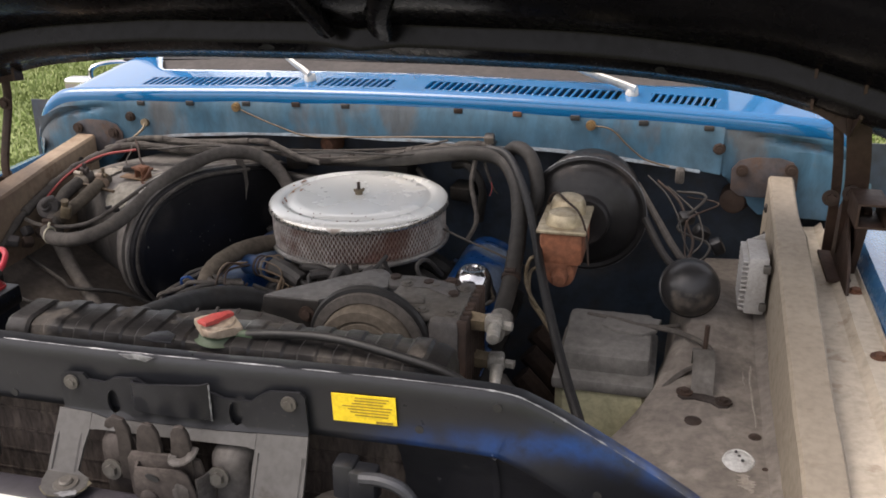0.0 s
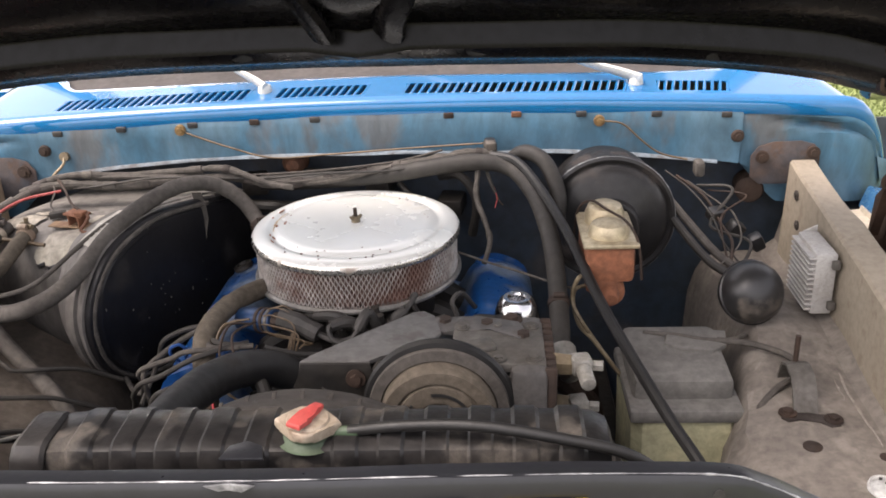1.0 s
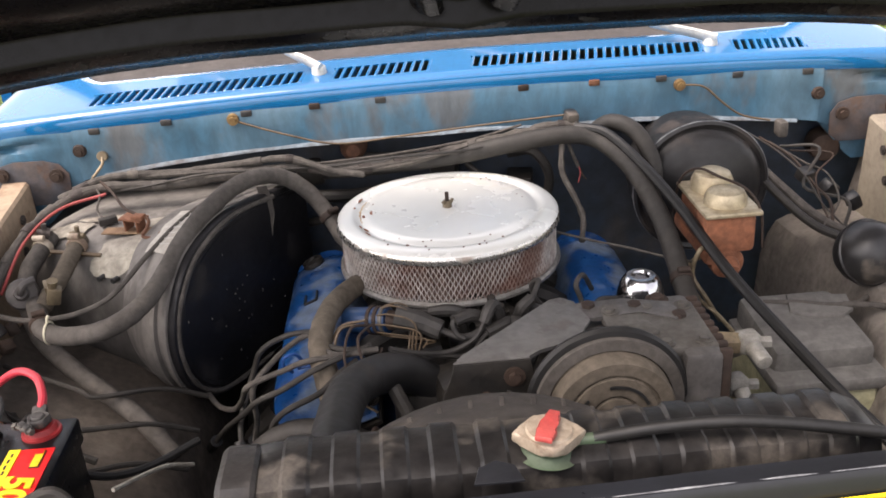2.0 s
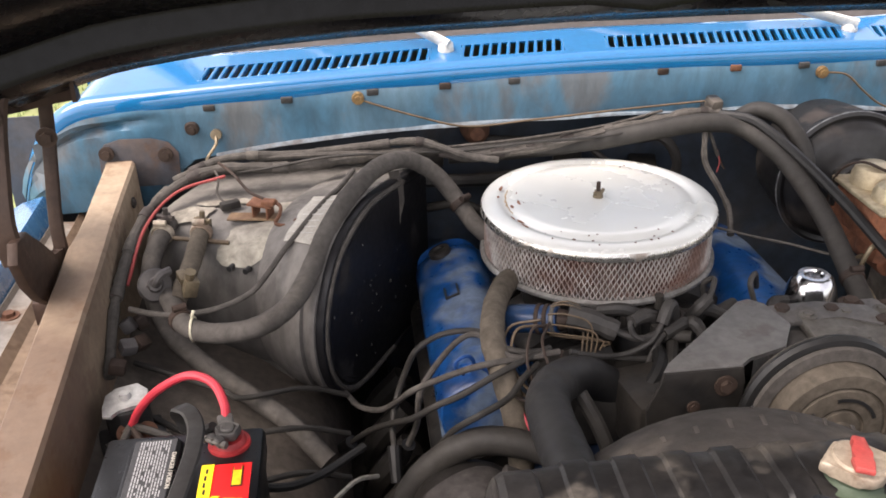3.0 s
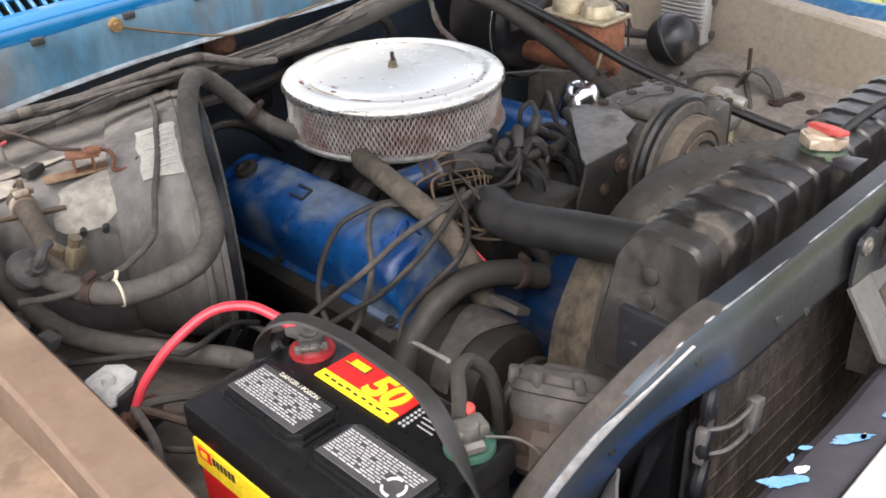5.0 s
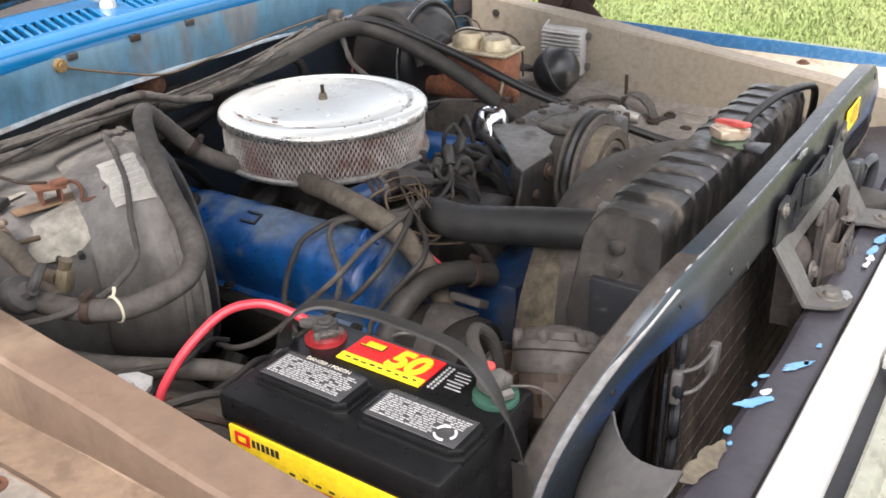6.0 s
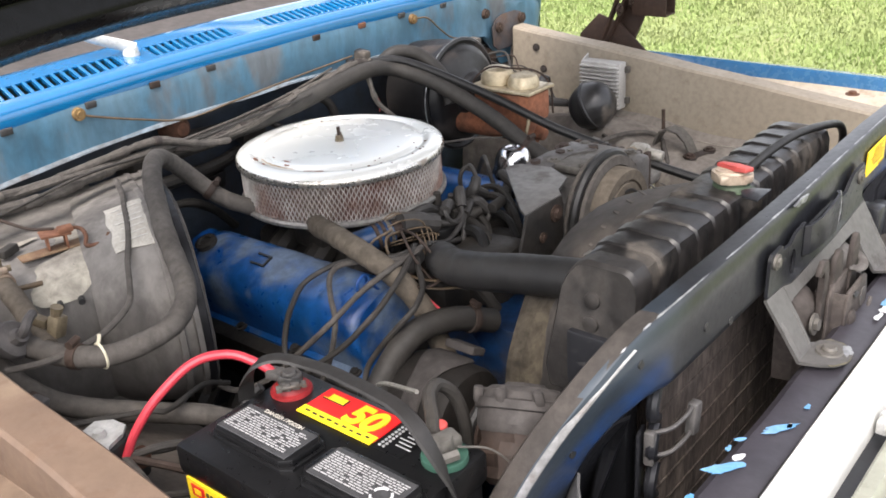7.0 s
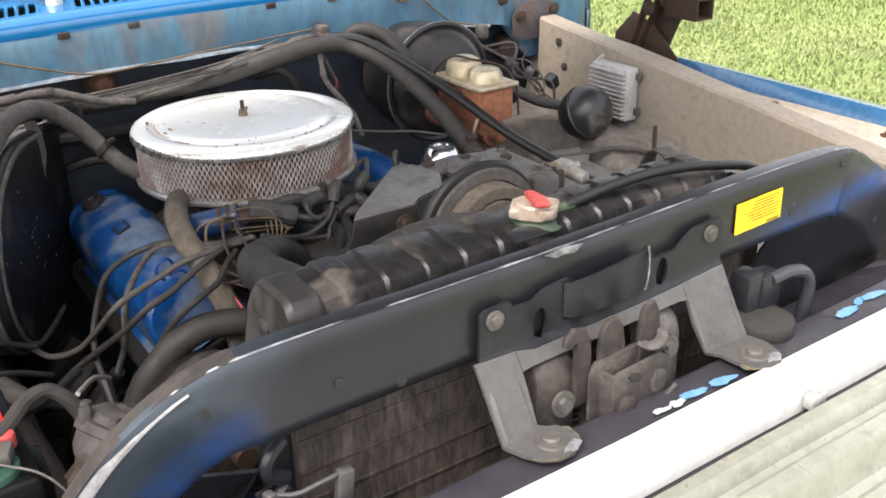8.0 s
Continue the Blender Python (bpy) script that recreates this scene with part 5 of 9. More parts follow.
part("tower", bm, rust_dark, coil, "brown insulating tower")
for k in range(6):
    a = 0.5 + 0.5 * k
    up, sd = Vector((0, 0, 1)), cd0.cross(Vector((0, 0, 1))).normalized()
    o = (up * math.cos(a * 1.3 - 1.2) + sd * math.sin(a * 1.3 - 1.2)) * 0.021
    bm = B()
    tube(bm, [cb - cd0 * 0.012 + o, cb + cd0 * 0.012 + o * 1.15, cb + cd0 * (0.030 + 0.004 * k) + o * 0.9 + Vector((0.004 * k, -0.004, -0.012)), cb + Vector((0.02 + 0.006 * k, -0.05, -0.045 + 0.006 * k))], 0.0013, 6, 5)
    part("lead", bm, golden_wire, coil)


IG = "ignition leads over the engine"


def booted_lead(pts, r, n_boot, label, r_boot=0.0105):
    """A lead whose first stretch is cased in a thicker rubber boot."""
    th = thing("ignition_lead", label, "cable", pts[0], IG)
    b = B()
    tube(b, pts, r, 8, 6)
    part("lead", b, black_boot, th)
    b = B()
    tube(b, pts[:n_boot], r_boot, 10, 5, 0.12, pts[0][0] * 50, r2=r_boot * 0.82)
    part("boot", b, black_boot, th, "dusty moulded rubber boot")
    return th


booted_lead([(-0.128, 0.612, 0.975), (-0.096, 0.602, 0.968), (-0.066, 0.590, 0.958), (-0.036, 0.580, 0.950), (-0.012, 0.585, 0.955), (0.000, 0.600, 0.962)], 0.0050, 3, "fat dusty boot and lead from the coil to the distributor", 0.0175)
for pts in ([(0.000, 0.612, 0.952), (-0.022, 0.602, 0.972), (-0.048, 0.588, 0.972), (-0.046, 0.580, 0.957), (-0.034, 0.576, 0.950)],
            [(0.018, 0.612, 0.960), (0.008, 0.602, 0.985), (-0.006, 0.588, 0.965), (-0.024, 0.576, 0.946), (-0.060, 0.570, 0.934), (-0.10, 0.555, 0.945), (-0.14, 0.545, 0.962)],
            [(0.035, 0.612, 0.940), (0.030, 0.600, 0.956), (-0.002, 0.586, 0.950), (-0.02, 0.575, 0.930), (-0.03, 0.57, 0.90)],
            [(0.035, 0.610, 0.942), (0.042, 0.596, 0.958), (0.056, 0.582, 0.938), (0.040, 0.576, 0.921), (0.0, 0.576, 0.919), (-0.040, 0.575, 0.922), (-0.090, 0.560, 0.940), (-0.130, 0.545, 0.958)],
            [(0.048, 0.620, 0.950), (0.052, 0.606, 0.975), (0.066, 0.612, 0.985), (0.080, 0.635, 1.000), (0.072, 0.650, 0.985), (0.085, 0.66, 0.95), (0.12, 0.67, 0.92)],
            [(0.058, 0.630, 0.945), (0.068, 0.622, 0.962), (0.100, 0.622, 0.945), (0.150, 0.635, 0.925), (0.143, 0.640, 0.960), (0.136, 0.642, 0.985), (0.15, 0.66, 0.99), (0.17, 0.69, 0.95)],
            [(-0.020, 0.630, 0.950), (-0.045, 0.630, 0.966), (-0.080, 0.640, 0.962), (-0.10, 0.67, 0.95)]):
    booted_lead(pts, 0.0040, 3, "dusty black ignition lead with a moulded boot")
lead_pts = (
    [(-0.155, 0.541, 0.966), (-0.212, 0.532, 0.966), (-0.255, 0.531, 0.962), (-0.285, 0.551, 0.940), (-0.339, 0.558, 0.915), (-0.360, 0.606, 0.864), (-0.385, 0.652, 0.817), (-0.415, 0.688, 0.800), (-0.436, 0.712, 0.812)],
    [(-0.165, 0.552, 0.966), (-0.196, 0.531, 0.968), (-0.242, 0.510, 0.960), (-0.286, 0.506, 0.937), (-0.318, 0.506, 0.924), (-0.345, 0.533, 0.888), (-0.370, 0.588, 0.841), (-0.400, 0.643, 0.790), (-0.43, 0.687, 0.737)],
    [(-0.170, 0.545, 0.966), (-0.204, 0.545, 0.968), (-0.234, 0.572, 0.966), (-0.246, 0.620, 0.955), (-0.269, 0.642, 0.945), (-0.299, 0.653, 0.933), (-0.330, 0.644, 0.919), (-0.345, 0.649, 0.885), (-0.360, 0.641, 0.848), (-0.370, 0.612, 0.822), (-0.370, 0.590, 0.800)],
    [(-0.175, 0.535, 0.966), (-0.218, 0.536, 0.968), (-0.236, 0.590, 0.960), (-0.254, 0.622, 0.951), (-0.276, 0.620, 0.943), (-0.305, 0.591, 0.932), (-0.333, 0.556, 0.912), (-0.338, 0.572, 0.850), (-0.35, 0.591, 0.800)],
    [(-0.185, 0.530, 0.958), (-0.207, 0.508, 0.954), (-0.231, 0.481, 0.945), (-0.268, 0.461, 0.939), (-0.286, 0.467, 0.924), (-0.300, 0.485, 0.899), (-0.310, 0.508, 0.866), (-0.320, 0.517, 0.844), (-0.332, 0.513, 0.820)],
)
for k, pts in enumerate(lead_pts):
    wire("ignition_lead", pts, 0.0043, rubber if k % 3 else rubber_grey, "dusty black ignition lead draped over the engine", "cable", IG, 8, 7)
    bm = B()
    a, b = Vector(pts[-1]), Vector(pts[-2])
    cy(bm, a, a + (a - b).normalized() * 0.05, 0.010, 0.008, n=10)
    solo("lead_boot", bm, rubber_clean, "black rubber boot at the end of an ignition lead", "boot", "rubber boots on the leads")
for k, pts in enumerate((
    [(-0.165, 0.575, 0.985), (-0.19, 0.55, 0.995), (-0.20, 0.52, 0.965), (-0.185, 0.50, 0.93), (-0.165, 0.52, 0.94), (-0.15, 0.545, 0.965)],
    [(-0.165, 0.575, 0.985), (-0.205, 0.57, 0.985), (-0.215, 0.54, 0.95), (-0.19, 0.49, 0.935), (-0.15, 0.48, 0.94)],
    [(-0.16, 0.58, 0.985), (-0.18, 0.53, 0.99), (-0.175, 0.50, 0.955), (-0.20, 0.48, 0.94), (-0.22, 0.50, 0.935), (-0.20, 0.53, 0.94)],
    [(-0.17, 0.59, 0.985), (-0.21, 0.60, 0.97), (-0.225, 0.56, 0.94), (-0.20, 0.50, 0.925), (-0.16, 0.46, 0.92)])):
    wire("thin_wire", pts, 0.0020, golden_wire if k % 2 else rust_dark, "thin dusty wire tangled beside the distributor", "wire", "thin wires at the distributor", 6, 6)
wire("pink_wire", [(-0.215, 0.50, 0.925), (-0.205, 0.475, 0.90), (-0.195, 0.455, 0.875)], 0.0019, red_cable_mat, "short pink insulated wire", "wire")
rnd = random.Random(11)
for k in range(9):
    x, y = -0.06 + 0.03 * k, 0.50 + 0.02 * (k % 3)
    pts = [(x, y, 0.90 + 0.012 * (k % 2)), (x + 0.03, y + 0.04, 0.93), (x + 0.05, y + 0.10, 0.925 + 0.01 * (k % 3)), (x + 0.045, y + 0.17, 0.905)]
    wire("vacuum_hose", [(a + rnd.uniform(-.01, .01), b + rnd.uniform(-.01, .01), c) for a, b, c in pts], rnd.choice((0.006, 0.008, 0.010)), rubber if k % 3 else rubber_clean, "short black vacuum hose on the intake", "hose", "vacuum hoses on the intake", 8, 5)
for k, (x, y, z) in enumerate(((0.00, 0.60, 0.94), (0.05, 0.57, 0.945), (0.09, 0.64, 0.94), (0.03, 0.66, 0.935), (-0.04, 0.64, 0.94), (0.13, 0.60, 0.935))):
    bm = B()
    cy(bm, (x, y, z), (x + 0.035, y + 0.02 * (k % 3 - 1), z + 0.006), 0.010, 0.008, n=12, bev=0.002)
    solo("hose_connector", bm, rubber, "dusty rubber elbow connector on the intake", "connector", "rubber connectors on the intake")

# ---- air cleaner ----
AC = (-0.034, 0.827)
air = thing("air_cleaner", "round chrome air cleaner with a wire screened filter, spotted with rust", "air filter", (AC[0], AC[1], 0.955))
am = Matrix.Translation((AC[0], AC[1], 0))
bm = B()
lathe(bm, [(0.0, 1.0475), (0.02, 1.0475), (0.06, 1.0485), (0.120, 1.0475), (0.136, 1.0465), (0.140, 1.043), (0.146, 1.0425), (0.150, 1.046), (0.158, 1.0465), (0.170, 1.0435), (0.1755, 1.0405), (0.1770, 1.038)], am, 96)
lid = part("lid", bm, chrome_worn, air, "dulled chrome lid with rust specks", 60)
LID_STAINS = ((157, 194, 0.140, 0.0026), (136, 150, 0.106, 0.0040))
lid_rust = material("yellow_brown_rust_stain", (0.36, 0.23, 0.11), 0.6, 0, (0.52, 0.42, 0.28), 0.8, 50, 120, 0.1)
bm = B()
lathe(bm, [(0.1762, 1.0395), (0.1782, 1.0365), (0.1785, 1.030), (0.1772, 1.0275), (0.172, 1.029)], am, 96)
part("rim", bm, rim_chrome, lid, "pitted chrome rim")
for a0, a1, r0, w in LID_STAINS:
    bm = B()
    rows = []
    for q in range(15):
        a = radians(a0 + (a1 - a0) * q / 14)
        ww = w * (0.35 + 0.9 * abs(noise.noise((q * 0.5, a0, 0)))) * math.sin(math.pi * (q + 0.5) / 15) ** 0.6
        rr = r0 + 0.002 * noise.noise((q * 0.7, a0, 4))
        rows.append([(AC[0] + (rr + d) * math.cos(a), AC[1] + (rr + d) * math.sin(a), 1.0472 if r0 < 0.135 else 1.0446) for d in (-ww, 0.0, ww)])
    sheet(bm, rows, 0.0004)
    part("rust_streak", bm, lid_rust, lid, "yellow-brown rust streak in the groove")
rnd = random.Random(21)
for k in range(34):
    a, r = rnd.uniform(0, 6.283), rnd.uniform(0.05, 0.165)
    if k % 2:
        a, r = rnd.uniform(3.9, 5.4), rnd.uniform(0.10, 0.165)
    w = rnd.uniform(0.0008, 0.0026)
    bm = B()
    plate(bm, [(w * rnd.uniform(0.6, 1.3) * math.cos(q), w * rnd.uniform(0.6, 1.3) * math.sin(q)) for q in (0, 0.9, 1.8, 2.7, 3.6, 4.5, 5.4)], Matrix.Translation((AC[0] + r * math.cos(a), AC[1] + r * math.sin(a), 1.0468 if r < 0.135 or r > 0.15 else 1.0435)), 0.0008)
    part("rust_spot", bm, rust_metal, lid)
for k in range(9):
    a, r = 2.75 + 0.12 * k + rnd.uniform(-0.03, 0.03), rnd.uniform(0.118, 0.160)
    w, h = rnd.uniform(0.004, 0.011), rnd.uniform(0.0012, 0.003)
    bm = B()
    plate(bm, [(w * rnd.uniform(0.5, 1.2) * math.cos(q), h * rnd.uniform(0.5, 1.2) * math.sin(q)) for q in [0.45 * i for i in range(14)]], Matrix.Translation((AC[0] + r * math.cos(a), AC[1] + r * math.sin(a), 1.0466 if r < 0.135 or r > 0.15 else 1.0432)) @ pose(0, 0, 0, 0, 0, math.degrees(a) + 90), 0.0009)
    part("rust_streak", bm, orange_rust, lid)
bm = B()
lathe(bm, [(0.0, 0.952), (0.12, 0.952), (0.168, 0.956), (0.1755, 0.957), (0.179, 0.960), (0.179, 0.964), (0.175, 0.967), (0.166, 0.966)], am, 96)
part("base", bm, pan_grey, air, "dull steel base pan")
bm = B()
rows = [[], []]
N = 240
for i in range(N):
    r = 0.166 if i % 2 else 0.1585
    a = 2 * math.pi * i / N
    for row, z in zip(rows, (0.965, 1.034)):
        row.append((AC[0] + r * math.cos(a), AC[1] + r * math.sin(a), z))
sheet(bm, rows, closed=True)
part("filter_element", bm, filter_paper, air, "pleated filter paper with rusty stains", 10)
verts, faces = [], []
NC, NR = 270, 9
for c in range(NC):
    for k in range(NR):
        sgn = 1 if (k + c) % 2 else -1
        z0, z1 = 0.966 + 0.066 * k / NR, 0.966 + 0.066 * (k + 1) / NR
        a0, a1 = 2 * math.pi * (c - sgn * 0.36) / NC, 2 * math.pi * (c + sgn * 0.36) / NC
        w = 2 * math.pi * 0.125 / NC
        q = len(verts)
        for a, z in ((a0 - w, z0), (a0 + w, z0), (a1 + w, z1), (a1 - w, z1)):
            for r in (0.1725, 0.1705):
                verts.append((AC[0] + r * math.cos(a), AC[1] + r * math.sin(a), z))
        faces += [(q, q + 2, q + 4, q + 6), (q + 1, q + 7, q + 5, q + 3), (q, q + 6, q + 7, q + 1), (q + 2, q + 3, q + 5, q + 4)]
me = bpy.data.meshes.new("wire_screen")
me.from_pydata(verts, [], faces)
me.materials.append(mesh_wire)
ws2 = new("wire_screen", me)
ws2.parent = air
ws2.matrix_parent_inverse = Matrix.Translation(-Vector(air.location))
tagged(ws2, "expanded steel mesh with rusty patches", kind="stuff")
bm = B()
cy(bm, (AC[0], AC[1], 1.046), (AC[0], AC[1], 1.072), 0.0032, n=10)
part("stud", bm, rust_dark, air)
bm = B()
cy(bm, (AC[0], AC[1], 1.0475), (AC[0], AC[1], 1.058), 0.008, 0.006, n=14)
for s in (-1, 1):
    plate(bm, [(0.003 * s, 0.0), (0.009 * s, 0.004), (0.012 * s, 0.009), (0.009 * s, 0.011), (0.004 * s, 0.007)][::s], Matrix.Translation((AC[0], AC[1], 1.049)) @ pose(0, 0, 0, 0, 0, 35) @ XZ, 0.003)
part("wing_nut", bm, brass, air, "tarnished wing nut")

# Emission duct from the air cleaner's base to the exhaust stove.
ad = wire("air_duct", [(-0.15, 0.79, 0.945), (-0.175, 0.752, 0.962), (-0.194, 0.722, 0.968), (-0.209, 0.683, 0.974), (-0.222, 0.645, 0.976), (-0.231, 0.605, 0.974), (-0.235, 0.570, 0.967), (-0.232, 0.542, 0.954), (-0.226, 0.520, 0.934), (-0.218, 0.49, 0.895), (-0.215, 0.46, 0.83)], 0.0165, duct_brown, "dusty grey flexible air duct running down from the air cleaner", "duct", n=16, res=6, lump=0.06)

# ---- heater housing on the firewall ----
HP, HS, HN = Vector((-0.33, 0.925, 0)), Vector((0.44, 0.898, 0)), Vector((0.898, -0.44, 0))


def heat_pt(s, d, z):
    """s along the flat side from its rear edge, d out from it."""
    return HP + HS * s + HN * d + Vector((0, 0, z))


OUT = [(0.12, 1.035), (0.02, 1.052), (-0.05, 1.062), (-0.11, 1.066), (-0.165, 1.058), (-0.215, 1.040), (-0.250, 1.012), (-0.275, 0.975), (-0.287, 0.935), (-0.287, 0.895), (-0.275, 0.855), (-0.250, 0.82), (-0.21, 0.792), (-0.15, 0.778), (-0.05, 0.77), (0.12, 0.765)]


def outline(grow):
    return [(s - grow * (0.3 + abs(s)) if s < 0.1 else s, 0.91 + (z - 0.91) * (1 + grow * 2)) for s, z in FINE]


def shell_drop(d, z):
    """The scroll's top falls away from the flat side cover."""
    return 0.02 * min(1.0, max(0.0, (-d - 0.050) / 0.085)) * max(0.0, (z - 0.91) / 0.165)


def shell_in(s, d):
    """The scroll's front draws back away from the side cover."""
    return 1.0 if s > -0.05 else 1.0 - 0.15 * min(1.0, max(0.0, (-d - 0.060) / 0.07)) * min(1.0, (-s - 0.05) / 0.2)


def shell_pt(u, d, off=0.0):
    """A point on the scroll: u counts along its outline, d out from the flat side."""
    i = min(int(u), len(OUT) - 2)
    s0, z0 = (OUT[i][k] + (OUT[i + 1][k] - OUT[i][k]) * (u - i) for k in (0, 1))
    ds, dz = OUT[i + 1][0] - OUT[i][0], OUT[i + 1][1] - OUT[i][1]
    ln = math.hypot(ds, dz)
    return heat_pt(s0 * shell_in(s0, d) + off * dz / ln, d, z0 - shell_drop(d, z0) - off * ds / ln)


FINE = [(p.x, p.y) for p in smooth_line([(a, b, 0) for a, b in OUT], 3)]
heater = thing("heater_housing", "dusty grey heater and blower housing on the firewall", "heater", (-0.5, 0.9, 0.74))
bm = B()
rows = [[heat_pt(s * shell_in(s, d), d, z - shell_drop(d, z)) for s, z in outline(g)] for d, g in ((-0.012, -0.004), (-0.013, 0.012), (-0.020, 0.012), (-0.022, 0.0), (-0.034, -0.002), (-0.036, 0.008), (-0.043, 0.008), (-0.045, 0.0), (-0.060, 0.0), (-0.075, 0.0), (-0.09, 0.0), (-0.105, 0.0), (-0.125, -0.002), (-0.135, -0.012))]
sheet(bm, rows, 0.0, 0.0018, 8)
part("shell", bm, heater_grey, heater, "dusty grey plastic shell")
bm = B()
rows = [[heat_pt(-0.09 + (s + 0.09) * g if s < 0.1 else s, d, 0.91 + (z - 0.91) * g) for s, z in FINE] for d, g in ((-0.014, 0.99), (-0.012, 1.012), (-0.005, 1.014), (-0.001, 1.004), (0.0, 0.985), (0.0, 0.955), (-0.003, 0.945), (-0.003, 0.915), (-0.001, 0.90), (-0.001, 0.86))]
sheet(bm, rows, 0.0, 0.0012, 8)
bm.faces.new([bm.verts.new(p) for p in rows[-1]])
cover = part("side_cover", bm, cover_black, heater, "flat black side cover with a rounded front, flecked with dirt")
bm = B()
tube(bm, [heat_pt(-0.09 + (s + 0.09) * 0.958, 0.0, 0.91 + (z - 0.91) * 0.958) for s, z in OUT[1:-1]], 0.0042, 8, 4, 0.3)
part("rim", bm, tape_grey, cover, "dusty bead round the cover")
rnd = random.Random(61)
bm = B()
for k in range(26):
    a, r, w = rnd.uniform(0.0, 6.28), rnd.uniform(0.1, 0.95), rnd.uniform(0.0005, 0.0012)
    c = heat_pt(-0.09 + 0.185 * r * math.cos(a), 0.0005, 0.92 + 0.145 * r * math.sin(a))
    bx(bm, c, (w, w * 2.0, w * rnd.uniform(1.5, 5)), (0, 0, -26))
tagged(part("dirt_fleck", bm, dust_fleck, cover, "pale flecks of dirt"), kind="stuff")
LOW = [(0.16, 1.024), (0.0, 1.028), (-0.12, 1.030), (-0.160, 1.026), (-0.195, 1.010), (-0.216, 0.98), (-0.226, 0.93), (-0.226, 0.87), (-0.21, 0.82), (-0.18, 0.785), (0.16, 0.775)]
LOWF = [(p.x, p.y) for p in smooth_line([(a, b, 0) for a, b in LOW], 3)]
bm = B()
rows = [[heat_pt(-0.05 + (s + 0.05) * g, d, 0.90 + (z - 0.90) * g) for s, z in LOWF] for d, g in ((-0.10, 1.0), (-0.16, 1.0), (-0.22, 1.0), (-0.28, 0.99), (-0.325, 0.97), (-0.345, 0.93), (-0.352, 0.85))]
sheet(bm, rows, 0.0, 0.004, 9)
bm.faces.new([bm.verts.new(p) for p in rows[-1]])
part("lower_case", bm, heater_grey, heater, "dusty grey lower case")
bm = B()
rows = []
for i in range(17):
    u = 3.0 + 2.05 * i / 16
    row = []
    for j in range(5):
        d = -0.043 - 0.052 * j / 4 + 0.004 * noise.noise((u * 2, 7.1, 0)) * (j in (0, 4))
        row.append(shell_pt(u + 0.06 * noise.noise((j * 1.7, i * 0.1, 2)) * (i in (0, 16)), d, 0.0035))
    rows.append(row)
sheet(bm, rows, 0.0008)
lab = part("paper_label", bm, paper_white, heater, "torn yellowed paper label")
for k in range(7):
    bm = B()
    u = 3.25 + 0.24 * k
    sheet(bm, [[shell_pt(u + e, d, 0.0050) for d in (-0.049, -0.066, -0.086 + 0.006 * (k % 3))] for e in (0, 0.035)], 0.0004)
    part("print_line", bm, faint_print, lab)


def bk_pt(s, d, z):
    """Offsets from the middle of the door bracket's plate."""
    return Vector((-0.541, 0.866, 1.034)) + HS * s + HN * d + Vector((0, 0, z))


bm = B()
bx(bm, bk_pt(0, 0, 0), (0.104, 0.024, 0.0025), (2, 0, -10), 0.001)
bk = part("bracket", bm, rusty_tan, heater, "tan rusted base plate of the door bracket")
bm = B()
for du in (-0.012, 0.012):
    bx(bm, bk_pt(0.004, du, 0.010), (0.003, 0.026, 0.020), (0, 0, -19), 0.001)
bx(bm, bk_pt(0.004, 0, 0.021), (0.040, 0.028, 0.004), (0, 4, -19), 0.0015)
bx(bm, bk_pt(0.0, 0.014, 0.0255), (0.020, 0.016, 0.008), (0, 0, -19), 0.002)
part("bridge", bm, orange_rust, bk, "folded rusty bridge")
bm = B()
tube(bm, [bk_pt(0.01, 0.013, 0.024), bk_pt(0, 0.033, 0.022), bk_pt(-0.013, 0.038, 0.014), bk_pt(-0.023, 0.036, 0.004), bk_pt(-0.023, 0.058, 0.004), bk_pt(-0.015, 0.068, 0.012)], 0.0030, 6, 4)
part("crank_rod", bm, rust_metal, bk)
bm = B()
cy(bm, (-0.672, 0.846, 1.018), (-0.590, 0.831, 1.011), 0.0035, n=10)
part("pipe_stub", bm, golden_wire, heater, "thin golden rod")
for s, d in ((-0.2275, -0.150), (-0.2275, -0.177), (-0.262, -0.085)):
    bm = B()
    z = 0.985 if s > -0.24 else 0.935
    cy(bm, heat_pt(s * 0.96, d, z), heat_pt(s * 1.0 - 0.003, d, z), 0.0045, n=10)
    part("screw", bm, ink, heater)
# Pale patches where the dust has been wiped off the top of the case.
for cx, cyy, rx, ry, sd in ((-0.545, 0.825, 0.060, 0.030, 1), (-0.50, 0.880, 0.035, 0.030, 2), (-0.655, 0.905, 0.040, 0.016, 3), (-0.60, 0.93, 0.05, 0.012, 4)):
    bm = B()
    poly = []
    for i in range(30):
        a = 2 * math.pi * i / 30
        q = 1 + 0.45 * noise.noise((math.cos(a) * 1.6, math.sin(a) * 1.6, sd))
        poly.append((cx + rx * q * math.cos(a), cyy + ry * q * math.sin(a)))
    rows = []
    for f in (0.02, 0.5, 1.0):
        row = []
        for px, py in poly:
            x, y = cx + (px - cx) * f, cyy + (py - cyy) * f
            v = Vector((x, y, 0)) - HP
            s0, d0 = v.dot(HS), v.dot(HN)
            z = max(b0 + (b1 - b0) * (s0 - a0) / (a1 - a0) for (a1, b1), (a0, b0) in zip(LOWF, LOWF[1:]) if a0 <= s0 <= a1 and b1 > 0.9) if s0 > -0.215 else 0.98
            row.append((x, y, z + 0.0045))
        rows.append(row)
    sheet(bm, rows, 0.0, closed=True)
    part("wiped_patch", bm, pale_dust, heater, "pale dusty patch on the case")

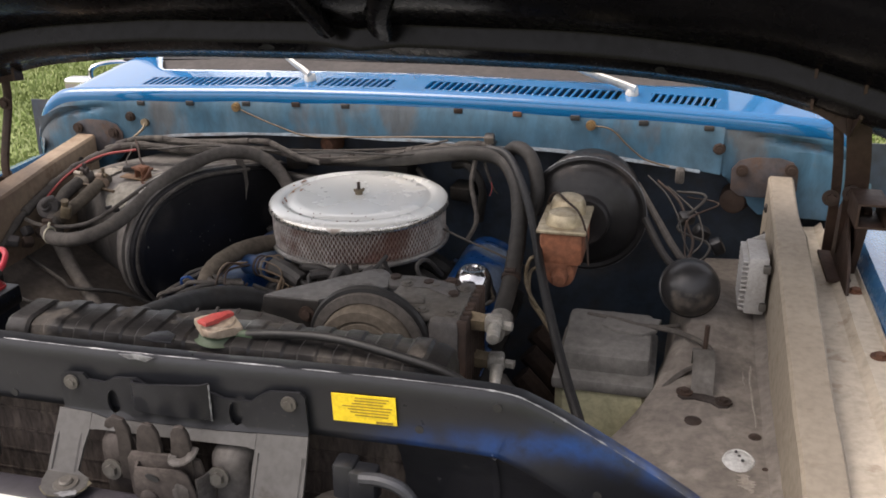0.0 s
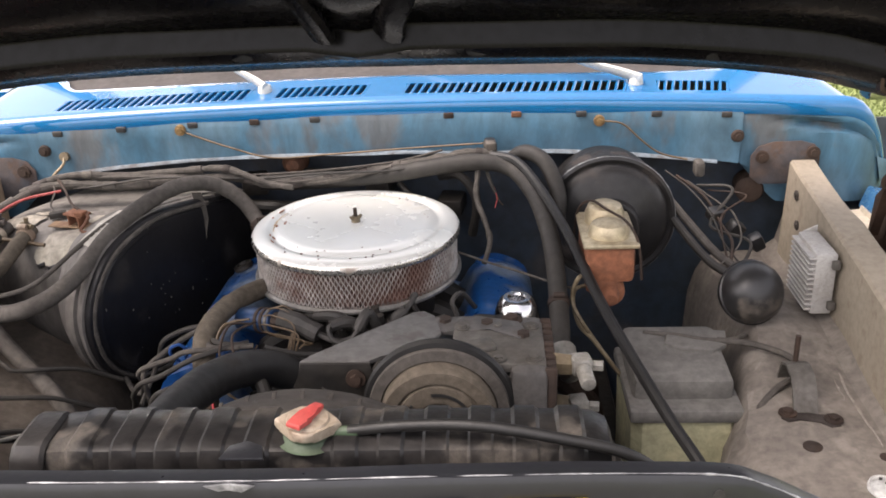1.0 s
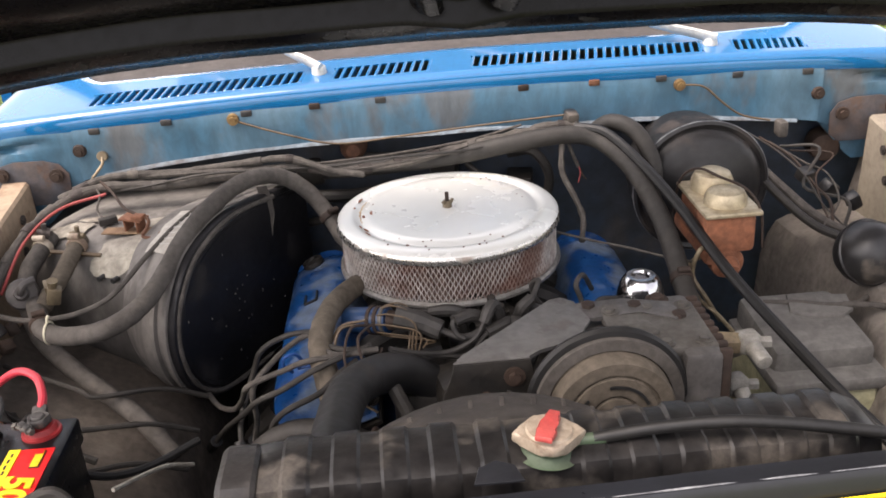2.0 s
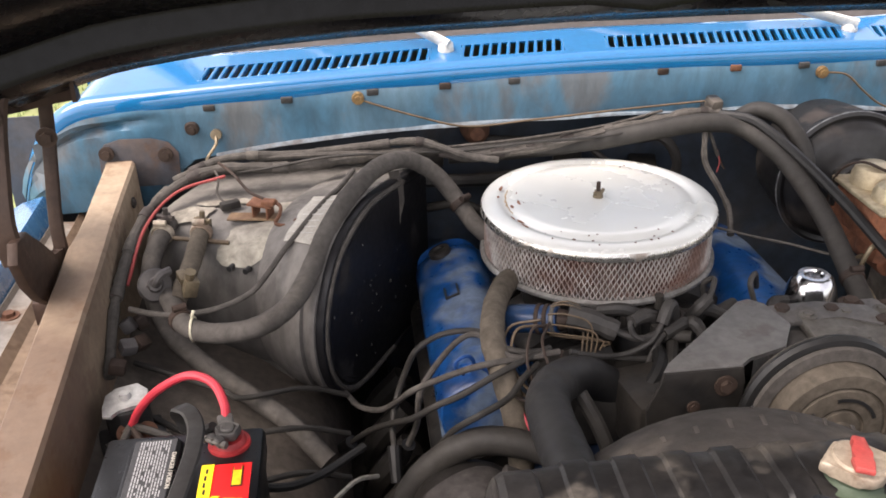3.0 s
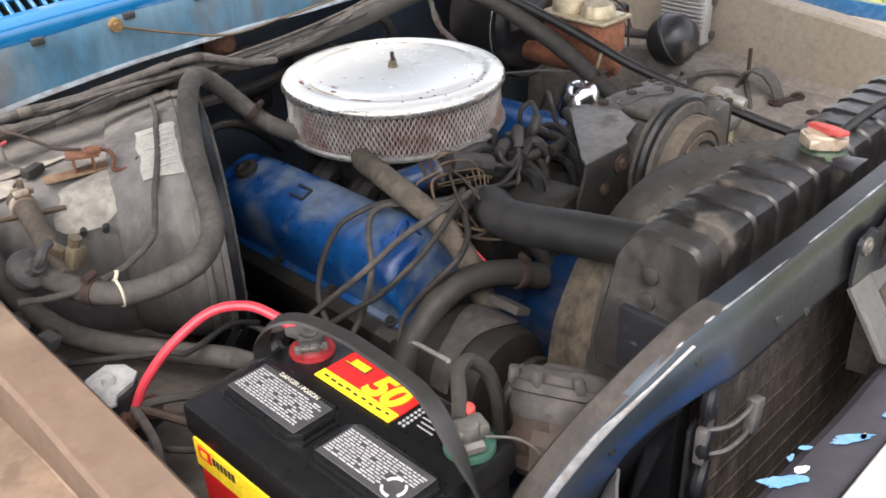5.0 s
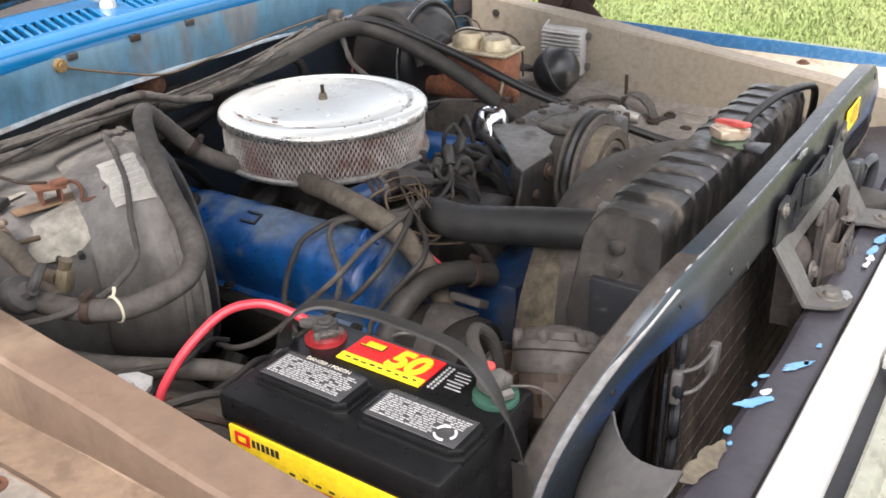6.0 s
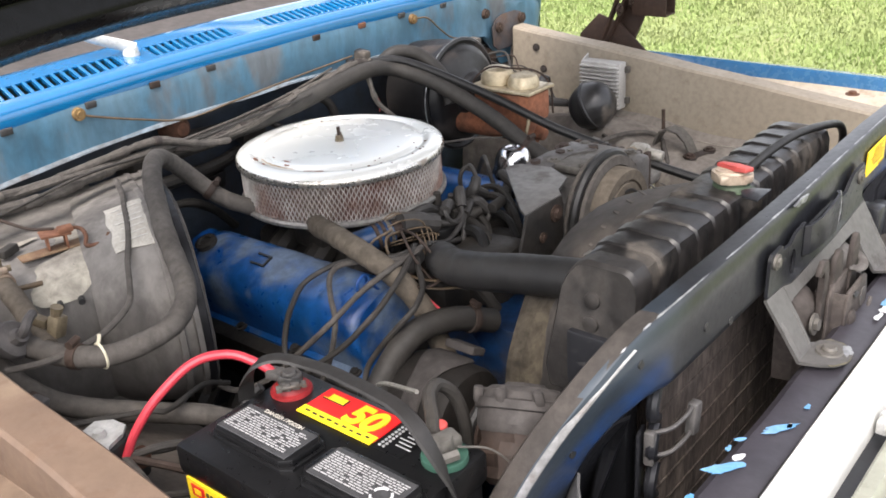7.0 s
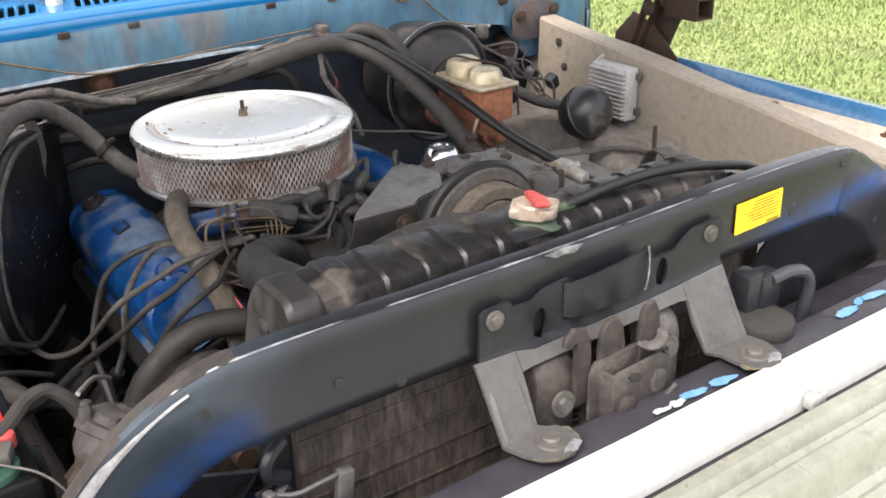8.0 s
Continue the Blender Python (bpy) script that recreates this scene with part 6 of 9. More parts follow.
bm = B()
bx(bm, (-0.592, 0.905, 1.040), (0.030, 0.014, 0.012), (0, 0, 25), 0.002)
solo("plug_connector", bm, rubber, "dark wiring plug lying on the heater housing", "connector")
wire("thin_wire", [(-0.600, 0.908, 1.042), (-0.612, 0.925, 1.052), (-0.610, 0.945, 1.068), (-0.618, 0.962, 1.078)], 0.0018, tape_grey, "thin curled wire to the plug on the heater", "wire")
wire("door_cable", [bk_pt(0.012, 0, 0.024), (-0.560, 0.900, 1.062), (-0.585, 0.935, 1.078), (-0.610, 0.968, 1.086)], 0.0024, rust_dark, "thin rusty cable to the heater door bracket", "cable")
HH = "hoses over the heater housing"
hh = thing("heater_hose", "fat dusty grey heater hose arching over the housing", "hose", (-0.5, 0.64, 0.99), HH)
bm = B()
tube(bm, [(-0.668, 0.730, 0.985), (-0.653, 0.695, 0.978), (-0.637, 0.660, 0.978), (-0.612, 0.640, 0.976), (-0.578, 0.626, 0.980), (-0.540, 0.622, 0.987), (-0.507, 0.638, 0.996), (-0.483, 0.667, 1.008), (-0.463, 0.710, 1.027), (-0.446, 0.750, 1.049), (-0.424, 0.790, 1.070), (-0.400, 0.832, 1.083), (-0.372, 0.872, 1.093), (-0.345, 0.905, 1.094), (-0.315, 0.935, 1.084), (-0.286, 0.953, 1.064), (-0.262, 0.957, 1.040), (-0.240, 0.948, 1.012), (-0.222, 0.925, 0.988), (-0.206, 0.893, 0.975), (-0.17, 0.86, 0.955)], 0.0140, 14, 6, 0.07)
part("hose", bm, rubber_grey, hh, "perished grey rubber")
clamp(hh, (-0.643, 0.672, 0.978), (-0.637, 0.660, 0.978), 0.0165, rust_dark)
clamp(hh, (-0.232, 0.938, 1.001), (-0.226, 0.931, 0.993), 0.0165, rust_dark)
wire("vacuum_line", [(-0.715, 0.70, 0.985), (-0.68, 0.685, 0.983), (-0.645, 0.675, 0.985), (-0.605, 0.680, 0.985), (-0.572, 0.690, 0.990), (-0.546, 0.700, 1.000), (-0.527, 0.724, 1.012), (-0.508, 0.752, 1.027), (-0.486, 0.778, 1.043), (-0.465, 0.808, 1.056), (-0.442, 0.848, 1.064), (-0.420, 0.885, 1.068), (-0.40, 0.93, 1.075)], 0.0042, rubber_grey, "thin dusty line across the heater housing", "hose", HH, 8, 7)
bm = B()
tube(bm, [(-0.624 + 0.002 * math.cos(a), 0.6485 + 0.0158 * math.cos(a), 0.977 + 0.0158 * math.sin(a)) for a in [0.5 * i for i in range(13)]], 0.0018, 6, 2)
tube(bm, [(-0.624, 0.650, 0.993), (-0.622, 0.648, 1.000), (-0.620, 0.650, 1.004)], 0.0022, 6, 3)
solo("cable_tie", bm, cream_tie, "yellowed plastic tie round the heater hose", "cable tie")
ah = thing("heater_hose", "dusty heater hose running down over the apron", "hose", (-0.69, 0.77, 0.92), HH)
bm = B()
tube(bm, [(-0.684, 0.890, 1.024), (-0.692, 0.850, 1.016), (-0.701, 0.806, 0.998), (-0.697, 0.770, 0.960), (-0.680, 0.742, 0.925), (-0.652, 0.722, 0.896), (-0.611, 0.690, 0.876), (-0.560, 0.650, 0.858), (-0.510, 0.610, 0.840), (-0.46, 0.57, 0.80)], 0.0140, 12, 6, 0.08, 3)
part("hose", bm, rubber_grey, ah)
clamp(ah, (-0.690, 0.862, 1.019), (-0.692, 0.850, 1.016), 0.0165, galvanised)
bh2 = thing("heater_hose", "short dusty heater hose at the housing outlet", "hose", (-0.635, 0.84, 1.01), HH)
bm = B()
tube(bm, [(-0.631, 0.872, 1.024), (-0.634, 0.835, 1.018), (-0.640, 0.790, 1.004), (-0.648, 0.750, 0.992), (-0.655, 0.715, 0.982)], 0.0135, 12, 6, 0.1, 5)
part("hose", bm, duct_brown, bh2)
clamp(bh2, (-0.632, 0.852, 1.021), (-0.634, 0.838, 1.018), 0.0165, galvanised)
for k, (x, y, z) in enumerate(((-0.684, 0.872, 1.040), (-0.628, 0.856, 1.038))):
    bm = B()
    bx(bm, (x, y, z), (0.013, 0.018, 0.012), (10, 20, 15 + 40 * k), 0.002)
    cy(bm, (x + 0.012, y - 0.006, z + 0.001), (x - 0.012, y + 0.004, z + 0.002), 0.0045, n=6)
    cy(bm, (x, y, z + 0.004), (x + 0.001, y, z + 0.016), 0.004, n=8)
    solo("hose_clamp", bm, brass if k else latch_brown, "corroded screw of a clamp on a heater hose", "hose clamp", "hose clamps")
vv = thing("vacuum_valve", "small dusty black vacuum control valve", "valve", (-0.668, 0.715, 1.0))
vm = pose(-0.684, 0.735, 1.000, 60, -8, 20) @ Matrix.Scale(0.72, 4)
bm = B()
lathe(bm, [(0.0, -0.022), (0.020, -0.022), (0.030, -0.014), (0.0335, -0.006), (0.0335, 0.003), (0.030, 0.010), (0.016, 0.016), (0.012, 0.030), (0.0, 0.030)], vm, 28, 0.002)
part("body", bm, plastic_dusty, vv)
bm = B()
tube(bm, [vm @ Vector((0, 0, 0.028)), vm @ Vector((0.004, 0.006, 0.042)), vm @ Vector((0.016, 0.014, 0.046)), vm @ Vector((0.034, 0.016, 0.040))], 0.006, 8, 5)
part("nozzle", bm, plastic_dusty, vv)
bm = B()
bx(bm, (-0.634, 0.722, 1.000), (0.020, 0.016, 0.028), (10, 15, 20), 0.003)
cy(bm, (-0.634, 0.722, 1.010), (-0.630, 0.718, 1.026), 0.006, 0.008, n=8)
bx(bm, (-0.646, 0.738, 1.008), (0.012, 0.022, 0.012), (15, 0, 25), 0.002)
part("fitting", bm, brass, vv, "corroded brass fitting")
for k in range(5):
    bm = B()
    bx(bm, (-0.722 + 0.010 * (k % 3), 0.62 + 0.028 * k, 0.945 + 0.012 * (k % 2)), (0.022, 0.02, 0.018), (20 * k, 15, 30 * k), 0.004)
    solo("plug_connector", bm, plastic_dusty if k % 2 else rust_dark, "dusty wiring plug beside the fender brace", "connector", "wiring plugs beside the brace")
FLAP_T, FLAP_B = Vector((-0.338, 0.925, 1.070)), Vector((-0.336, 0.931, 0.939))
bm = B()
sheet(bm, [[FLAP_T + Vector((0.009 * u, 0.004 * math.sin(3 * f), 0)) + (FLAP_B - FLAP_T) * f + Vector((0.006 * math.sin(5 * f), -0.006 * f, 0)) for u in (-1, -0.3, 0.4, 1)] for f in (0, 0.2, 0.4, 0.6, 0.8, 1.0)], 0.002, 0.003, 30)
solo("hanging_strap", bm, rubber_grey, "frayed dusty strap hanging from the heater hose", "strap")

# ---- looms along the firewall ----
LO = "wiring along the firewall"
def loom(pts, r, label, seed, every):
    """A taped loom: lumpy core with overlapping turns of cloth tape and a few bare stretches."""
    th = thing("wiring_loom", label, "wiring loom", pts[0], LO)
    b = B()
    tube(b, pts, r, 10, 8, 0.5, seed)
    part("core", b, tape_grey, th)
    line = smooth_line(pts, 8)
    rr = random.Random(int(seed * 10) + 3)
    for i in range(4, len(line) - 4, every):
        if rr.random() < 0.25:
            continue
        b = B()
        d = (line[i + 1] - line[i - 1]).normalized()
        w = rr.uniform(0.006, 0.014)
        cy(b, line[i] - d * w, line[i] + d * w, r * rr.uniform(1.12, 1.35), r * rr.uniform(1.12, 1.35), n=10, bev=0.001)
        part("tape_wrap", b, rr.choice((tape_grey, rubber_grey, latch_brown)), th)
    return th


loom([(-0.735, 0.62, 0.93), (-0.738, 0.72, 0.985), (-0.725, 0.85, 1.03), (-0.69, 0.93, 1.055), (-0.617, 0.965, 1.076), (-0.50, 0.972, 1.070), (-0.40, 0.975, 1.076), (-0.276, 0.981, 1.080), (-0.215, 0.975, 1.068), (-0.13, 0.99, 1.066), (-0.03, 1.0, 1.080), (0.08, 0.985, 1.103), (0.16, 0.98, 1.118), (0.205, 0.972, 1.118)], 0.0078, "grey taped wiring loom along the firewall", 0.0, 5)
loom([(-0.68, 0.955, 1.065), (-0.60, 0.975, 1.090), (-0.48, 0.985, 1.086), (-0.36, 0.985, 1.094), (-0.29, 0.975, 1.098), (-0.22, 0.965, 1.074), (-0.165, 0.955, 1.066)], 0.0062, "thin taped wiring loom with a frayed end", 2.0, 7)
bh = wire("thick_hose", [(-0.24, 1.02, 1.055), (-0.12, 1.01, 1.06), (0.0, 0.99, 1.075), (0.10, 0.965, 1.098), (0.18, 0.955, 1.108), (0.235, 0.94, 1.100), (0.272, 0.88, 1.075), (0.292, 0.81, 1.040), (0.300, 0.74, 1.005), (0.302, 0.67, 0.965), (0.300, 0.60, 0.935), (0.295, 0.55, 0.92)], 0.0155, rubber, "thick dusty rubber hose from the firewall to the compressor", "hose", "", 14, 7, 0.06, 4)
clamp(bh, (0.302, 0.67, 0.965), (0.301, 0.64, 0.952), 0.0175, rust_dark)
wire("black_hose", [(0.20, 0.962, 1.118), (0.245, 0.93, 1.115), (0.285, 0.86, 1.085), (0.325, 0.76, 1.040), (0.362, 0.64, 0.985), (0.40, 0.52, 0.945), (0.435, 0.42, 0.912), (0.465, 0.34, 0.888), (0.49, 0.27, 0.85)], 0.0085, rubber_clean, "thin black rubber hose slanting across to the front", "hose", "", 10, 7)
wire("black_hose", [(0.23, 0.975, 1.10), (0.26, 0.955, 1.125), (0.295, 0.92, 1.115), (0.315, 0.88, 1.07), (0.31, 0.86, 1.02)], 0.014, rubber, "curled dusty hose end at the firewall", "hose", "", 12, 6)
rnd = random.Random(31)
for k in range(4):
    off = rnd.uniform(-0.012, 0.012)
    pts = [(x + rnd.uniform(-0.012, 0.012), 0.985 + off + rnd.uniform(-0.012, 0.012), z + rnd.uniform(-0.010, 0.014)) for x, z in ((-0.66, 1.058), (-0.55, 1.075), (-0.44, 1.078), (-0.33, 1.082), (-0.22, 1.066), (-0.10, 1.078), (0.02, 1.094), (0.12, 1.110))][k % 3:8 - (k % 2)]
    wire("loose_strand", pts, rnd.choice((0.0025, 0.0035, 0.0045)), rnd.choice((tape_grey, rubber, rubber_grey)), "loose dusty wire beside the loom", "wire", LO, 6, 6)
wire("thin_wire", [(0.185, 0.97, 1.115), (0.175, 0.95, 1.09), (0.172, 0.93, 1.05), (0.185, 0.90, 1.02), (0.195, 0.87, 0.99), (0.185, 0.83, 0.965)], 0.005, tape_grey, "frayed dusty wire hanging from the clip", "wire", LO, 6, 6, 0.4)
wire("thin_wire", [(0.14, 0.82, 0.99), (0.20, 0.78, 0.985), (0.24, 0.75, 0.985), (0.29, 0.73, 0.975), (0.33, 0.70, 0.975)], 0.0022, rubber_grey, "thin wire sagging beside the air cleaner", "wire", LO, 6, 6)
bm = B()
bx(bm, (0.198, 0.985, 1.128), (0.022, 0.03, 0.026), (10, 0, 8), 0.006)
bx(bm, (0.198, 1.01, 1.115), (0.016, 0.03, 0.008), (0, 0, 0), 0.002)
solo("loom_clip", bm, plastic_black, "black clip holding the loom to the cowl", "clip", "clips on the cowl")
bm = B()
bx(bm, (0.582, 1.006, 1.072), (0.018, 0.03, 0.03), (0, 0, 0), 0.006)
solo("loom_clip", bm, rubber_grey, "dusty clip holding wires below the cowl", "clip", "clips on the cowl")
brass_stained = material("yellowed_plated_steel", (0.26, 0.17, 0.07), 0.55, 0.3, (0.15, 0.085, 0.04), 0.7, 60, 120, 0.2)
for s, pts in ((-1, [(-0.384, 1.024, 1.160), (-0.36, 1.022, 1.150), (-0.29, 1.012, 1.128), (-0.208, 1.006, 1.108), (-0.10, 1.008, 1.112), (0.05, 1.010, 1.120), (0.19, 1.005, 1.128)]), (1, [(0.399, 1.024, 1.160), (0.44, 1.020, 1.155), (0.475, 1.016, 1.125), (0.51, 1.012, 1.100), (0.56, 1.006, 1.088)])):
    g = thing("ground_strap", "thin brown wire fixed to the cowl with a rusty eyelet", "wire", pts[0], "earth wires on the cowl")
    bm = B()
    tube(bm, pts, 0.0020, 6, 6)
    part("strand", bm, golden_wire, g)
    bm = B()
    cy(bm, (pts[0][0], 1.031, 1.160), (pts[0][0], 1.023, 1.160), 0.0105, n=16, bev=0.001)
    bolt(bm, (pts[0][0], 1.023, 1.160), 0.006, (0, -1, 0))
    part("eyelet", bm, brass_stained, g, "yellowed eyelet screw with a rust stain")
bm = B()
tube(bm, [(-0.616, 1.022, 1.112), (-0.617, 1.012, 1.10), (-0.63, 0.99, 1.085), (-0.62, 0.97, 1.085)], 0.0028, 6, 5)
cy(bm, (-0.616, 1.030, 1.112), (-0.616, 1.020, 1.114), 0.009, n=14)
solo("ground_strap", bm, brass, "short earth wire with an eyelet on the cowl", "wire", "earth wires on the cowl")
bm = B()
lathe(bm, [(0.0, 0.02), (0.012, 0.02), (0.020, 0.012), (0.024, 0.0), (0.026, -0.02)], pose(-0.185, 1.075, 1.075, 90, 0, 0), 20)
solo("rubber_plug", bm, rust_metal, "brown rusty grommet in the firewall", "grommet")
wire("red_wire", [(-0.728, 0.76, 0.99), (-0.712, 0.85, 1.035), (-0.672, 0.92, 1.060), (-0.60, 0.950, 1.070)], 0.0026, faded_red, "faded red wire beside the loom", "wire", LO, 6, 6)
for k in range(5):
    pts = [(0.52 + 0.02 * k, 1.0, 1.07 - 0.01 * k), (0.56 + 0.025 * k, 0.96, 1.045 - 0.012 * (k % 3)), (0.585 + 0.02 * (k % 3), 0.90, 1.02 - 0.02 * (k % 2)), (0.60 + 0.015 * (k % 4), 0.86, 0.985), (0.625 - 0.02 * (k % 3), 0.82, 0.955)]
    wire("thin_wire", pts, 0.0018 + 0.0012 * (k % 2), (rubber, rust_dark, tape_grey)[k % 3], "tangled dusty wire behind the vacuum can", "wire", "tangled wires by the firewall", 6, 6)
for k, pts in enumerate(([(0.48, 0.99, 1.06), (0.53, 0.90, 1.00), (0.57, 0.82, 0.965), (0.61, 0.77, 0.955)], [(0.50, 1.0, 1.05), (0.55, 0.92, 1.00), (0.59, 0.85, 0.965), (0.63, 0.79, 0.95)])):
    wire("vacuum_hose", pts, 0.0075, rubber_grey if k else rubber, "dusty vacuum hose from the firewall to the can", "hose", "hoses to the vacuum can", 10, 6)
for k in range(3):
    bm = B()
    bx(bm, (0.60 + 0.03 * k, 0.93 - 0.03 * k, 1.01 - 0.015 * k), (0.03, 0.024, 0.022), (20, 30 * k, 25), 0.005)
    solo("plug_connector", bm, plastic_black, "dusty black wiring plug", "connector", "wiring plugs by the firewall")
bm = B()
cy(bm, (0.70, 1.09, 1.01), (0.69, 1.05, 1.01), 0.032, 0.026, n=20, bev=0.004)
solo("rubber_plug", bm, rust_dark, "dark rusty grommet in the firewall", "grommet")

wire("frayed_lead", [(0.198, 0.980, 1.125), (0.190, 0.972, 1.095), (0.197, 0.966, 1.068), (0.206, 0.962, 1.046)], 0.0032, tape_grey, "frayed taped lead dangling from the loom clip", "wire", "frayed leads at the loom clip", 8, 6, 0.2)
wire("frayed_lead", [(0.204, 0.963, 1.056), (0.209, 0.960, 1.036), (0.205, 0.958, 1.018)], 0.0013, faded_red, "thin faded red lead hanging loose", "wire", "frayed leads at the loom clip", 6, 5)
wire("frayed_lead", [(0.207, 0.962, 1.046), (0.214, 0.960, 1.030), (0.220, 0.962, 1.022)], 0.0012, golden_wire, "bare golden strands hanging loose", "wire", "frayed leads at the loom clip", 6, 5)

# ---- brake booster and master cylinder ----
bo = thing("brake_booster", "round black brake booster with a rusty rim", "brake booster", (0.40, 0.96, 1.0))
bm = B()
bom = pose(0.408, 0.960, 1.010, 90, 0, 0)
lathe(bm, [(0.0, 0.098), (0.044, 0.098), (0.048, 0.094), (0.050, 0.078), (0.060, 0.072), (0.086, 0.068), (0.098, 0.060), (0.104, 0.050), (0.108, 0.046)], bom, 56)
part("front_shell", bm, booster_black, bo, "black front shell filmed with dust")
bm = B()
lathe(bm, [(0.104, 0.048), (0.112, 0.052), (0.117, 0.050), (0.118, 0.044), (0.116, 0.038), (0.110, 0.034), (0.108, -0.02), (0.100, -0.075), (0.07, -0.10)], bom, 56)
part("rim", bm, booster_black, bo, "worn dark crimped rim")
# Pale ring drawn in place of the highlight on the crimped rim.
bm = B()
tube(bm, [bom @ Vector((0.1172 * math.cos(a), 0.1172 * math.sin(a), 0.0478)) for a in [0.15 * i for i in range(43)]], 0.0012, 6, 2, 0.8)
part("worn_or_glint_edge", bm, edge_wear_glint, bo, "thin pale ring drawn as the highlight of the rim")
mc = thing("master_cylinder", "rusty orange brake master cylinder with a yellowed lid", "brake cylinder", (0.385, 0.75, 0.94))
bm = B()
bx(bm, (0.385, 0.765, 1.015), (0.078, 0.135, 0.062), (0, 0, 0), 0.010)
cy(bm, (0.385, 0.90, 0.965), (0.385, 0.705, 0.965), 0.028, 0.026, n=24, bev=0.004)
cy(bm, (0.385, 0.705, 0.965), (0.385, 0.685, 0.96), 0.017, 0.012, n=16, bev=0.003)
bx(bm, (0.375, 0.73, 0.985), (0.05, 0.06, 0.05), (0, 10, 0), 0.01)
part("casting", bm, cast_rust, mc, "rust-orange cast iron body")
bm = B()
bx(bm, (0.385, 0.765, 1.050), (0.088, 0.148, 0.008), (0, 0, 0), 0.003)
for y, h, l in ((0.797, 0.034, 0.070), (0.735, 0.026, 0.062)):
    lathe(bm, [(0.034, 0.0), (0.033, h * 0.5), (0.028, h * 0.85), (0.018, h), (0.0, h * 1.03)], pose(0.385, y, 1.052) @ Matrix.Diagonal((0.98, l / 0.068, 1, 1)), 28)
part("lid", bm, gold_zinc, mc, "yellowed zinc lid with two domes")
bm = B()
tube(bm, [(0.435, 0.700, 0.99), (0.428, 0.702, 1.05), (0.412, 0.725, 1.078), (0.385, 0.765, 1.085), (0.362, 0.80, 1.088), (0.344, 0.828, 1.06), (0.338, 0.835, 1.0)], 0.0022, 6, 6)
part("bail_wire", bm, rust_dark, mc, "bent wire bail")
for pts in ([(0.36, 0.71, 0.99), (0.335, 0.69, 1.0), (0.325, 0.69, 0.96), (0.34, 0.67, 0.93), (0.37, 0.68, 0.88)], [(0.36, 0.73, 0.97), (0.33, 0.72, 0.96), (0.335, 0.69, 0.92), (0.36, 0.66, 0.90), (0.40, 0.64, 0.85)]):
    wire("brake_line", pts, 0.0035, brass, "thin dull brake line curling from the master cylinder", "pipe", "brake lines", 8, 6)

# ---- vacuum can, ignition box, washer bottle on the driver's side ----
can = thing("vacuum_can", "round dusty black vacuum can on a bracket", "vacuum can", (0.625, 0.72, 0.89))
bm = B()
lathe(bm, [(0.0, 0.055), (0.022, 0.053), (0.042, 0.040), (0.053, 0.020), (0.056, 0.004), (0.0585, 0.002), (0.0585, -0.003), (0.056, -0.005), (0.052, -0.022), (0.04, -0.042), (0.02, -0.053), (0.0, -0.055)], pose(0.612, 0.715, 0.958, 62, 0, 12) @ Matrix.Scale(0.91, 4), 40)
part("ball", bm, plastic_black, can)
bm = B()
bx(bm, (0.640, 0.75, 0.905), (0.035, 0.006, 0.08), (12, 0, 0), 0.002)
bx(bm, (0.640, 0.74, 0.875), (0.05, 0.05, 0.006), (0, 0, 0), 0.002)
part("bracket", bm, rust_dark, can)
box = thing("ignition_module", "pale grey finned ignition box on the fender brace wall", "ignition box", (0.72, 0.75, 0.92))
bm = B()
bx(bm, (0.7215, 0.752, 0.975), (0.034, 0.098, 0.105), (0, 0, 0), 0.004)
part("case", bm, ignition_grey, box)
for k in range(11):
    bm = B()
    bx(bm, (0.7005, 0.752, 0.931 + 0.0088 * k), (0.011, 0.096, 0.0036), (0, 0, 0), 0.0010, 1)
    part("fin", bm, ignition_grey, box)
bm = B()
plate(bm, [(0.0, 0.0), (0.030, 0.0), (0.030, 0.016), (0.022, 0.012), (0.010, 0.006)], Matrix.Translation((0.706, 0.803, 1.022)) @ XZ, 0.004, 0.001)
part("lip", bm, ignition_grey, box, "bent lip at the rear corner")
for z in (0.94, 1.01):
    bm = B()
    bx(bm, (0.735, 0.700, z), (0.012, 0.012, 0.014), (0, 0, 0), 0.002)
    part("tab", bm, grey_steel, box)
wb = thing("washer_bottle", "milky washer bottle with a dusty grey lid", "bottle", (0.48, 0.61, 0.60))
bm = B()
rows = []
for z, g in ((0.62, -0.010), (0.63, 0.0), (0.70, 0.0), (0.80, 0.002), (0.842, 0.002)):
    rows.append([(0.405 - g, 0.545 - g, z), (0.42 - g, 0.53 - g, z), (0.545 + g, 0.53 - g, z), (0.56 + g, 0.545 - g, z), (0.56 + g, 0.70 + g, z), (0.545 + g, 0.715 + g, z), (0.42 - g, 0.715 + g, z), (0.405 - g, 0.70 + g, z)])
sheet(bm, rows, closed=True)
bm.faces.new([bm.verts.new(p) for p in rows[-1]])
part("bottle", bm, milky, wb, "milky yellow plastic bottle")
bm = B()
bx(bm, (0.482, 0.622, 0.848), (0.168, 0.200, 0.022), (0, 0, 0), 0.006)
bx(bm, (0.482, 0.636, 0.872), (0.150, 0.160, 0.05), (4, 0, 0), 0.012)
part("lid", bm, lid_grey, wb, "dusty grey moulded lid")
bm = B()
plate(bm, [(-0.045, -0.02), (-0.02, -0.032), (0.03, -0.030), (0.05, -0.01), (0.05, 0.03), (-0.04, 0.03)], pose(0.515, 0.665, 0.894, 4, 0, -10), 0.010, 0.003)
part("flap", bm, lid_grey, wb)
